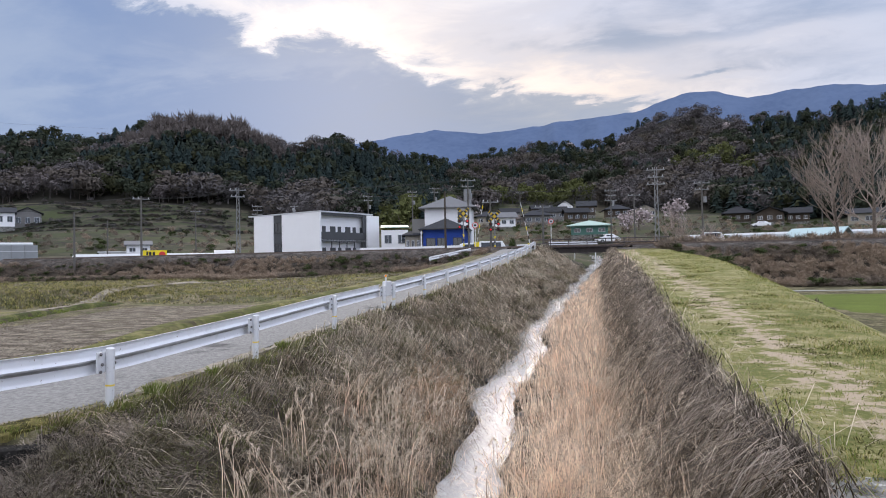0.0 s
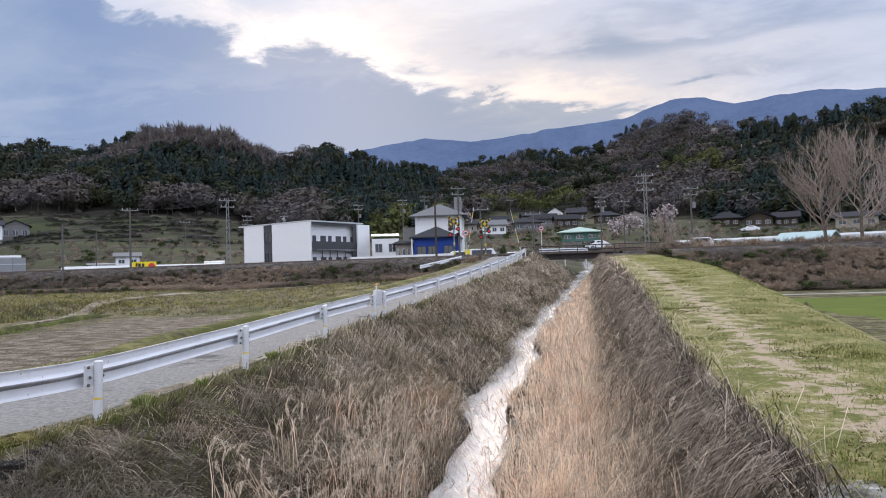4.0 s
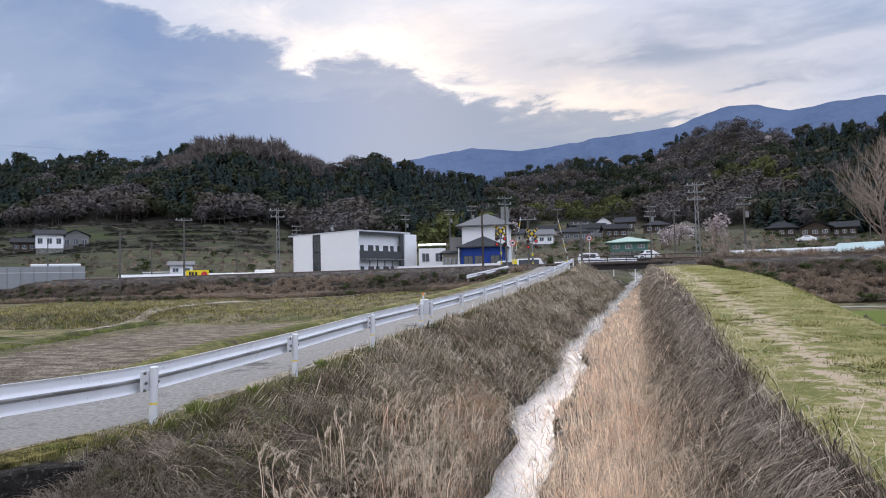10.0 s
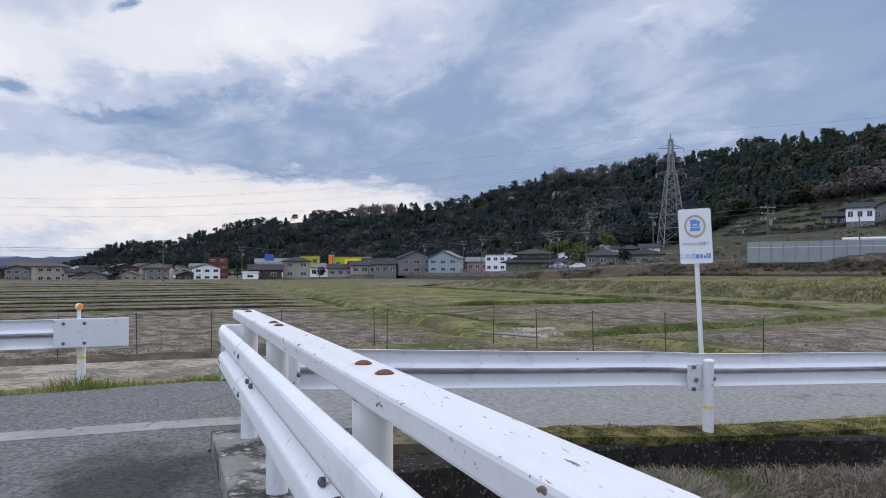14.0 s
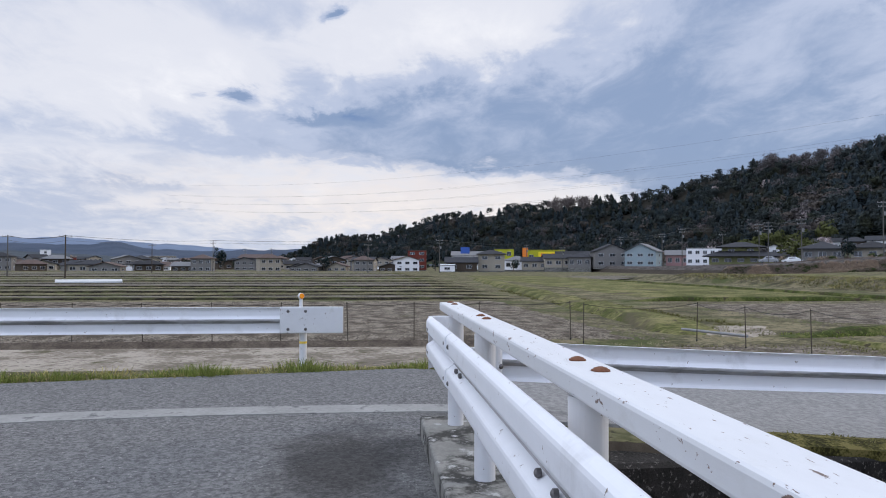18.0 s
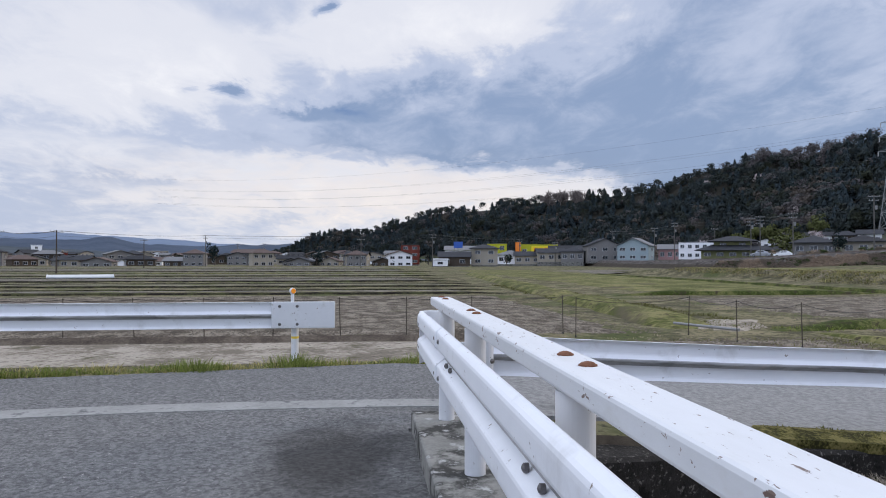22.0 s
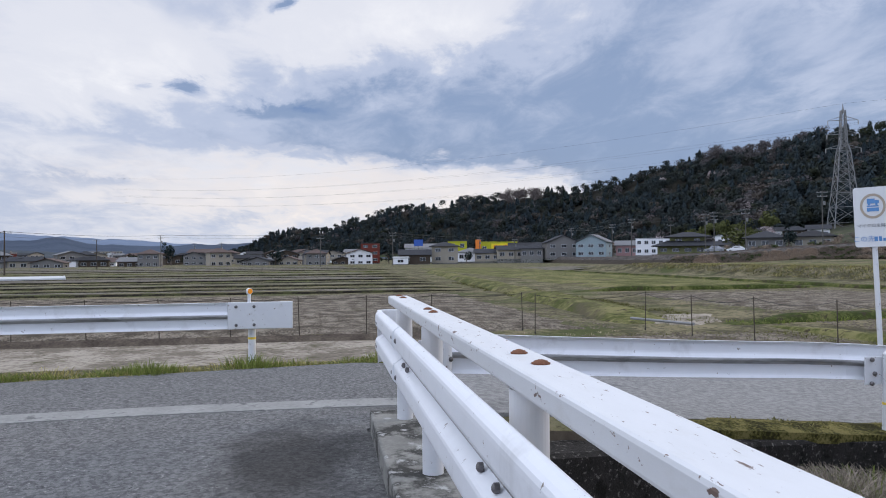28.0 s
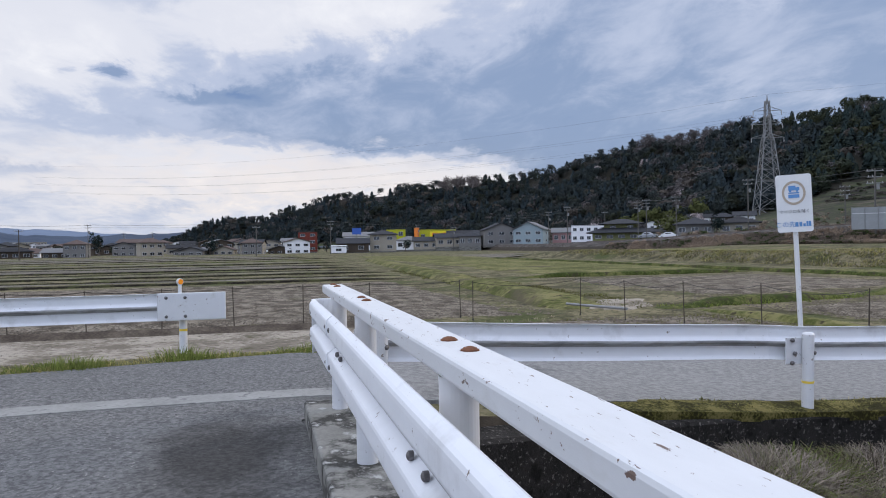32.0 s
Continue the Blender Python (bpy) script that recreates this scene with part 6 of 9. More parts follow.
def reeds(name, x_of, n, y0, y1, power, h0, h1, label, plume_share, spread=0.2, edge=None, mat="reed"):
    per = 13
    clumps = n // per
    n = clumps * per
    c = np.repeat(np.array(scatter(clumps, x_of, y0, y1, power)), per, 0)
    c = c + RNG.normal(0, 0.13, (n, 2)) * np.clip(c[:, 1:2] / 14, 1, 2)
    lo = np.array([water_x(y) - 3.4 for x, y in c])
    c[:, 0] = np.where(c[:, 0] > -1e3, np.maximum(c[:, 0], lo), lo)
    pts = on_land([(x, y) for x, y in c])
    far = np.clip(pts[:, 1] / 12, 1, 3)
    h = RNG.uniform(h0, h1, n) * np.clip(1.15 - pts[:, 1] / 70, 0.5, 1) * np.repeat(RNG.uniform(0.55, 1.15, clumps), per)
    if edge is not None:
        gap = np.array([x - water_x(y) - 0.75 for x, y, z in pts])
        h *= np.clip(0.45 + gap * 0.9, 0.45, 1)
    lean = (lean_of(n, 0.03, -0.06, spread * 0.6) + np.repeat(lean_of(clumps, 0, 0, spread), per, 0)) * (h / h1)[:, None]
    blades(name, pts, lean, h, RNG.uniform(0.007, 0.014, n) * far, M[mat], label, "reeds")
    k = RNG.random(n) < plume_share
    p, l, hh = pts[k], lean[k], h[k]
    reps = 22
    u = np.tile(np.linspace(0.0, 1.0, reps), len(p))
    tips = p + l * 0.8
    tips[:, 2] = p[:, 2] + hh * 0.90
    arc = np.repeat(np.stack([RNG.normal(0.06, 0.08, len(p)), RNG.normal(0, 0.08, len(p)), np.zeros(len(p))], 1), reps, 0)
    b = np.repeat(tips, reps, 0) + arc * (u ** 1.6)[:, None] + RNG.normal(0, 0.008, (len(u), 3))
    b[:, 2] += 0.24 * u - 0.10 * u * u
    ln = arc * 0.5 + RNG.normal(0, 0.035, (len(b), 3))
    ln[:, 2] = 0
    blades("reed_plume", b, ln, RNG.uniform(0.03, 0.10, len(b)) * (1.15 - 0.6 * u), RNG.uniform(0.006, 0.012, len(b)) * np.repeat(far[k], reps), M["plume"], "feathery pale seed plumes of the dry reeds", "reeds")


reeds("reed_bed", bed_x, 19000, 3.0, 74, 1.8, 0.5, 1.25, "dense stand of dry tan reeds in the creek bed", 0.02, 0.34, 1)
reeds("reed_bed", bed_x, 13000, 3.0, 74, 1.8, 0.2, 0.75, "broken and bent dry reeds in the creek bed", 0.0, 0.75, 1)
reeds("reed_bed", lambda y, u: water_x(y) - 0.72 - 0.95 * u ** 1.5, 1500, 4.5, 15, 1.4, 0.45, 1.05, "dry reeds leaning over the water edge", 0.10, 0.3)
reeds("reed_bed", lambda y, u: water_x(y) - 0.45 - 0.7 * u, 2600, 7, 46, 1.5, 0.3, 0.8, "thin dry reeds along the far water edge", 0.05, 0.35)
reeds("reed_bed", lambda y, u: water_x(y) - 0.7 - 1.0 * u, 1500, 13.5, 19, 1.0, 0.3, 0.85, "rust-brown dead reeds at the foot of the bank", 0.02, 0.4, None, "rust_reed")
reeds("reed_bed", lambda y, u: curve(y, PATH_X) - 1.15 + 0.55 * u, 3000, 5, 60, 1.8, 0.35, 0.95, "scattered dry reeds at the foot of the steep bank", 0.12, 0.35)
reeds("reed_bed", lambda y, u: water_x(y) + 0.30 + 0.45 * u, 3800, 5, 60, 1.7, 0.3, 0.9, "dry reeds overhanging the water", 0.05, 0.45)
reeds("reed_bed", lambda y, u: water_x(y) - 0.55 - 1.5 * u, 420, 4.5, 13, 1.2, 0.8, 1.25, "tall plumed reeds on the left bank", 0.45, 0.26)


def path_x(y, u):
    a, b = curve(y, PATH_X) + 0.02, curve(y, PATH_R) + 0.6
    return a + (b - a) * u


def off_track(y, u):
    x = path_x(y, u)
    c = 2.32 + 0.045 * y
    return x if abs(x - c) > 0.55 or RNG.random() < 0.40 else x + RNG.uniform(0.6, 1.5)


grass_on("path_grass", off_track, 30000, 4.5, 70, 2.0, 0.02, 0.085, 0.009, "green_blade", "short green grass on the creek path", 0.0, 0, 0.04)
grass_on("path_grass", off_track, 26000, 4.5, 70, 2.0, 0.02, 0.09, 0.009, "yellow_blade", "short yellowed grass on the creek path", 0.0, 0, 0.04)
grass_on("verge_grass", lambda y, u: guard_x(y) - 0.35 + 0.75 * u, 9000, 5.4, 60, 1.8, 0.03, 0.13, 0.009, "yellow_blade", "short mixed grass along the lane edge", 0.03, 0, 0.05)
grass_on("verge_grass", lambda y, u: guard_x(y) - 0.30 + 0.7 * u, 3000, 5.4, 60, 1.8, 0.04, 0.14, 0.009, "green_blade", "short green grass along the lane edge", 0.03, 0, 0.05)


def clump_at(name, spots, n, radius, h, mat, label, w=0.012, droop=0.5):
    pts, lean, hs = [], [], []
    for (x, y, s) in spots:
        for _ in range(int(n * s)):
            r, a = radius * s * math.sqrt(RNG.random()), RNG.random() * 2 * math.pi
            pts.append((x + r * math.cos(a), y + r * math.sin(a)))
            lean.append((droop * r * math.cos(a) + RNG.normal(0, 0.03), droop * r * math.sin(a) + RNG.normal(0, 0.03), 0))
            hs.append(h * s * RNG.uniform(0.5, 1.1))
    b = on_land(pts, 0.02)
    return blades(name, b, np.array(lean), np.array(hs), RNG.uniform(w * 0.7, w * 1.4, len(b)), M[mat], label)


rr = random.Random(8)
clump_at("grass_tuft", [(-9.70 + 0.19 * max(0, -y) + rr.uniform(-0.22, 0.22), y, max(0.35, min(1.3, 0.66 + 1.0 * noise.noise((y * 1.1, 2, 2)) + rr.uniform(-0.2, 0.2)))) for y in [-11 + 0.11 * i for i in range(122)] if noise.noise((y * 0.9, 5, 1)) > -0.25], 110, 0.22, 0.20, "green_blade", "fresh green grass tufts along the road edge", 0.008)
clump_at("grass_tuft", [(-9.8 + 0.19 * max(0, -y) + rr.uniform(-0.3, 0.3), y, rr.uniform(0.6, 1.1)) for y in [-11 + 0.16 * i for i in range(86)]], 70, 0.25, 0.12, "yellow_blade", "straw-coloured grass along the road edge", 0.008)
clump_at("grass_tuft", [(-5.95, 9.9, 1.0), (-5.75, 11.4, 0.9), (-6.25, 7.4, 0.6), (-5.7, 14.2, 0.9)], 220, 0.17, 0.20, "green_blade", "round dark green tufts at the lane edge")
def tufts(y0, y1, step, out):
    return [(wall_x(y) + out + rr.uniform(-0.15, 0.35), y, rr.uniform(0.8, 1.4)) for y in np.arange(y0, y1, step)]


clump_at("grass_tuft", tufts(3.7, 8.2, 0.10, 0.46), 240, 0.32, 0.26, "grey_blade", "long drooping withered tufts below the wall", 0.010, 1.5)
clump_at("grass_tuft", tufts(3.7, 8.2, 0.16, 0.48), 170, 0.32, 0.28, "vine_blade", "long drooping dry tufts below the wall", 0.009, 1.5)
clump_at("grass_tuft", tufts(4.1, 5.2, 0.22, 0.46), 200, 0.30, 0.26, "green_blade", "long drooping green tufts below the wall", 0.010, 1.5)
clump_at("grass_tuft", [(-5.55, 3.75, 1.5), (-5.35, 3.5, 1.3), (-5.75, 4.05, 1.4), (-5.3, 4.0, 1.5), (-5.6, 4.4, 1.4), (-5.2, 3.2, 1.1)], 420, 0.30, 0.27, "grey_blade", "large arching tuft of withered grass below the wall", 0.008, 1.9)
clump_at("grass_tuft", [(-5.5, 3.8, 1.4), (-5.7, 4.2, 1.3), (-5.3, 3.6, 1.2)], 300, 0.30, 0.27, "green_blade", "large arching green tuft below the wall", 0.008, 1.9)
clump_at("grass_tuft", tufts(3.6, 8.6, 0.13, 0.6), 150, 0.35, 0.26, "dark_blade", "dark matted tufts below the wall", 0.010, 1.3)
clump_at("grass_tuft", [(rr.uniform(1.7, 5.0), 5 + 30 * rr.random() ** 1.4, rr.uniform(0.6, 1.3)) for i in range(330)], 60, 0.17, 0.05, "olive_blade", "darker weed tufts in the path grass", 0.014)
clump_at("moss", [(guard_x(y) - 0.10 + rr.uniform(-0.20, 0.22), y, rr.uniform(0.5, 1.0)) for y in np.arange(3.4, 8.8, 0.04)], 70, 0.14, 0.105, "olive_blade", "mossy growth along the wall top", 0.018)
clump_at("moss", [(guard_x(y) - 0.05 + rr.uniform(-0.22, 0.25), y, rr.uniform(0.5, 1.0)) for y in np.arange(4.2, 9.2, 0.07)], 50, 0.15, 0.12, "yellow_blade", "short straw along the wall top", 0.010)
clump_at("grass_tuft", [(-10.6 - rr.uniform(0, 1.6), y, rr.uniform(0.5, 1.2)) for y in np.arange(1, 40, 0.22)], 40, 0.3, 0.15, "olive_blade", "rough olive grass on the lane verge", 0.012)
clump_at("grass_tuft", [(guard_x(y) - 4.4 - rr.uniform(0, 2.2), y, rr.uniform(0.6, 1.3)) for y in np.arange(12, 66, 0.16)], 26, 0.4, 0.17, "yellow_blade", "yellow-green grass on the lane verge", 0.02)
clump_at("grass_tuft", [(ridge_x(y) + rr.uniform(-0.6, 0.6), y, rr.uniform(0.6, 1.2)) for y in np.arange(12, 44, 0.25)], 40, 0.3, 0.18, "green_blade", "fresh green grass on the field ridge", 0.02)
clump_at("grass_tuft", [(x, 10.6 + (x + 22) * -0.023 + rr.uniform(-1.6, 1.6), rr.uniform(0.6, 1.3)) for x in np.arange(-60, -21, 0.12)], 34, 0.32, 0.14, "olive_blade", "rough grass on the field border", 0.022)


clump_at("grass_tuft", [(-18.5 + rr.uniform(0, 6.5), 7.2 + 4.8 * rr.random() ** 0.7, rr.uniform(0.4, 1.1)) for _ in range(260)], 34, 0.3, 0.13, "olive_blade", "rough grass creeping over the bare soil", 0.012)
clump_at("grass_tuft", [(-19.2 + rr.uniform(-0.6, 0.6), y, rr.uniform(0.3, 0.8)) for y in np.arange(-12, 8, 0.5)], 20, 0.2, 0.12, "dry_blade", "dry weeds along the field edge", 0.010)


def clods():
    """Lumps of dry soil over the ploughed fields."""
    r = random.Random(44)
    base = [(1, 0, 0), (0, 1, 0.1), (-1, 0.1, 0), (0, -1, 0), (0.1, 0, 0.8)]
    faces = [(0, 1, 4), (1, 2, 4), (2, 3, 4), (3, 0, 4)]
    spots = []
    for _ in range(9000):
        x, y = -19.8 - 16 * r.random() ** 1.6, -16 + 24 * r.random()
        row = abs(((y + 0.05 * x) / 0.55) % 1 - 0.5)
        if row < 0.22 and r.random() < 0.7:
            continue
        s = r.uniform(0.018, 0.05)
        spots.append((x, y, land_z(x, y) + 0.05, s, s * r.uniform(0.5, 1.0), r.random() * 6.3))
    for _ in range(6000):
        y = 14 + 28 * r.random() ** 1.3
        x = -12.5 + (ridge_x(y) + 13.3) * r.random()
        s = r.uniform(0.02, 0.06)
        spots.append((x, y, land_z(x, y) + 0.05, s, s * r.uniform(0.5, 1.0), r.random() * 6.3))
    for _ in range(2200):
        x, y = -18.6 + 6 * r.random(), 2.8 + 9 * r.random()
        s = r.uniform(0.02, 0.06)
        spots.append((x, y, land_z(x, y) + 0.02, s, s * r.uniform(0.5, 1.0), r.random() * 6.3))
    for _ in range(3000):
        x, y = -40 + 18 * r.random(), 14 + 15 * r.random()
        s = r.uniform(0.025, 0.06)
        spots.append((x, y, land_z(x, y) + 0.05, s, s * r.uniform(0.5, 1.0), r.random() * 6.3))
    merge("soil_clods", [(base, faces, spots)], M["clod"], "dry crumbled soil clods on the ploughed fields", "soil")


# ---- woods ----
def merge(name, kinds, mat, label, category="trees"):
    """Many copies of small meshes in one: kinds is a list of (verts, faces, places)."""
    V, F, off = [], [], 0
    for verts, faces, places in kinds:
        v = np.array(verts)
        for (x, y, z, s, sz, a) in places:
            c, n = math.cos(a), math.sin(a)
            w = np.stack([(v[:, 0] * c - v[:, 1] * n) * s + x, (v[:, 0] * n + v[:, 1] * c) * s + y, v[:, 2] * sz + z], 1)
            V.append(w)
            F.append((np.array(faces) + off))
            off += len(v)
    if not V:
        return None
    V, F = np.concatenate(V), np.concatenate(F)
    me = bpy.data.meshes.new(name)
    me.vertices.add(len(V))
    me.vertices.foreach_set("co", V.ravel())
    me.loops.add(F.size)
    me.loops.foreach_set("vertex_index", F.ravel())
    me.polygons.add(len(F))
    me.polygons.foreach_set("loop_start", np.arange(len(F)) * 3)
    me.materials.append(mat)
    me.update(calc_edges=True)
    return tagged(new(name, me), label, category, kind="stuff")


def conifer(seed):
    """A ragged cedar one unit wide and one tall: drooping tufts round a spire."""
    r = random.Random(seed)
    V, F = [], []
    for i in range(9):
        z0, rad = 0.06 + 0.10 * i, 0.5 * (1 - i / 10) ** 0.62
        for k in range(7):
            a = 2 * math.pi * (k + r.random() * 0.8 + i * 0.5) / 7
            q = rad * r.uniform(0.65, 1.15)
            n = len(V)
            V += [(0.02 * math.cos(a), 0.02 * math.sin(a), z0 + 0.17), (q * math.cos(a - 0.42), q * math.sin(a - 0.42), z0 - 0.01 + r.uniform(-0.02, 0.02)), (q * math.cos(a + 0.42), q * math.sin(a + 0.42), z0 + r.uniform(-0.02, 0.03))]
            F.append((n, n + 1, n + 2))
    n = len(V)
    V += [(-0.03, 0, 0.85), (0.03, 0.0, 0.85), (0, 0, 1.04)]
    F.append((n, n + 1, n + 2))
    return V, F


def crown(seed, n=90, size=0.10, low=0.12, twiggy=False):
    """A loose crown of small scraps in a lobed outline, one unit wide and tall."""
    r = random.Random(seed)
    V, F = [], []
    lobes = [(r.uniform(-0.22, 0.22), r.uniform(-0.22, 0.22), r.uniform(0.40, 0.75), r.uniform(0.18, 0.30)) for _ in range(6)]
    for _ in range(n):
        lx, ly, lz, lr = r.choice(lobes)
        d = Vector((r.gauss(0, 1), r.gauss(0, 1), r.gauss(0, 1))).normalized() * lr * r.uniform(0.55, 1.05)
        p = Vector((lx, ly, lz)) + d
        p.z = max(low, p.z)
        s = size * r.uniform(0.6, 1.4)
        if twiggy:
            u = (d.normalized() + Vector((0, 0, 0.7)) + Vector((r.gauss(0, .35), r.gauss(0, .35), r.gauss(0, .35)))).normalized() * s * 1.8
            w = u.cross(Vector((r.gauss(0, 1), r.gauss(0, 1), r.gauss(0, 1)))).normalized() * s * 0.16
        else:
            u = Vector((r.gauss(0, 1), r.gauss(0, 1), r.gauss(0, 0.7))).normalized() * s
            w = u.cross(Vector((r.gauss(0, 1), r.gauss(0, 1), r.gauss(0, 1)))).normalized() * s * 0.8
        k = len(V)
        V += [tuple(p - u * 0.5 - w), tuple(p - u * 0.5 + w), tuple(p + u * 0.7)]
        F.append((k, k + 1, k + 2))
    k = len(V)
    for a in (0, 2.1, 4.2):
        V += [(0.025 * math.cos(a), 0.025 * math.sin(a), 0), (0.025 * math.cos(a + 2.1), 0.025 * math.sin(a + 2.1), 0), (0.01, 0, 0.6)]
        F.append((k, k + 1, k + 2))
        k += 3
    return V, F


def canopy(seed, n=150, size=0.10, slim=0.55, lobes=8, low=0.22):
    """A rounded crown, one unit wide and tall: leaf or twig scraps lying on the skin of several lobes."""
    r = random.Random(seed)
    V, F = [], []
    balls = [(0, 0, 0.62, 0.30)] + [(0.27 * math.cos(k * 2.4) * r.uniform(0.6, 1.1), 0.27 * math.sin(k * 2.4) * r.uniform(0.6, 1.1), r.uniform(0.40, 0.76), r.uniform(0.15, 0.25)) for k in range(lobes)]
    for _ in range(n):
        bx, by, bz, br = r.choice(balls)
        d = Vector((r.gauss(0, 1), r.gauss(0, 1), r.gauss(0.35, 0.9))).normalized()
        p = Vector((bx, by, bz)) + d * br * r.uniform(0.75, 1.08)
        if p.z < low:
            continue
        s = size * r.uniform(0.6, 1.4)
        out = (d + Vector((r.gauss(0, 0.22), r.gauss(0, 0.22), r.gauss(0, 0.22)))).normalized()
        u = out.orthogonal()
        u.rotate(Matrix.Rotation(r.uniform(0, 6.3), 3, out))
        u = u.normalized() * s
        w = out.cross(u).normalized() * s * slim
        k = len(V)
        V += [tuple(p - u * 0.5 - w), tuple(p - u * 0.5 + w), tuple(p + u * 0.7)]
        F.append((k, k + 1, k + 2))
    k = len(V)
    for a in (0, 2.1, 4.2):
        V += [(0.02 * math.cos(a), 0.02 * math.sin(a), 0), (0.02 * math.cos(a + 2.1), 0.02 * math.sin(a + 2.1), 0), (0.01, 0, 0.6)]
        F.append((k, k + 1, k + 2))
        k += 3
    return V, F


BRUSHES = [crown(60 + i, 170, 0.10, 0.02, twiggy=True) for i in range(4)]
tint("cedar_green", (0.022, 0.034, 0.033), 0.3, 1.0, 0.25, 0, (((0.027, 0.034, 0.024), 0.05, 0.5, 0.6),), 0.3)
tint("pine_green", (0.034, 0.042, 0.028), 0.3, 1.0, 0.25, 0, (((0.034, 0.036, 0.018), 0.06, 0.5, 0.6),), 0.3)
tint("bare_twig", (0.092, 0.085, 0.086), 0.3, 1.0, 0.2, 0, (((0.112, 0.097, 0.096), 0.05, 0.52, 0.62),), 0.3)
# Long-ridge copies of cedar and pine, with bluish distance haze in the colour.
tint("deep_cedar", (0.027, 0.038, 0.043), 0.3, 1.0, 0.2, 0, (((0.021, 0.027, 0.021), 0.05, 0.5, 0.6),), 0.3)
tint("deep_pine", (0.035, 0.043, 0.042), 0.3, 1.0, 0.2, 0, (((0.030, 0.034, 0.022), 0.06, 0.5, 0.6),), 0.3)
tint("crest_twig", (0.13, 0.112, 0.105), 0.25, 1.0, 0.35)
tint("brown_twig", (0.086, 0.074, 0.064), 0.3, 1.0, 0.2)
tint("bamboo_leaf", (0.082, 0.090, 0.034), 0.25, 1.0, 0.2)
tint("blossom", (0.42, 0.36, 0.36), 0.15, 1.0, 0.25)
tint("shrub_brown", (0.175, 0.142, 0.115), 0.3, 1.0, 0.4)
tint("straw_brush", (0.29, 0.225, 0.17), 0.3, 1.0, 0.4)
tint("shrub_green", (0.050, 0.065, 0.024), 0.3, 1.0, 0.4)
CONES = [conifer(i) for i in range(5)]
CROWNS = [canopy(20 + i, 210, 0.085, 0.6) for i in range(4)]
TWIGS = [canopy(40 + i, 230, 0.105, 0.22) for i in range(4)]
CREST = [crown(48 + i, 170, 0.12, twiggy=True) for i in range(4)]


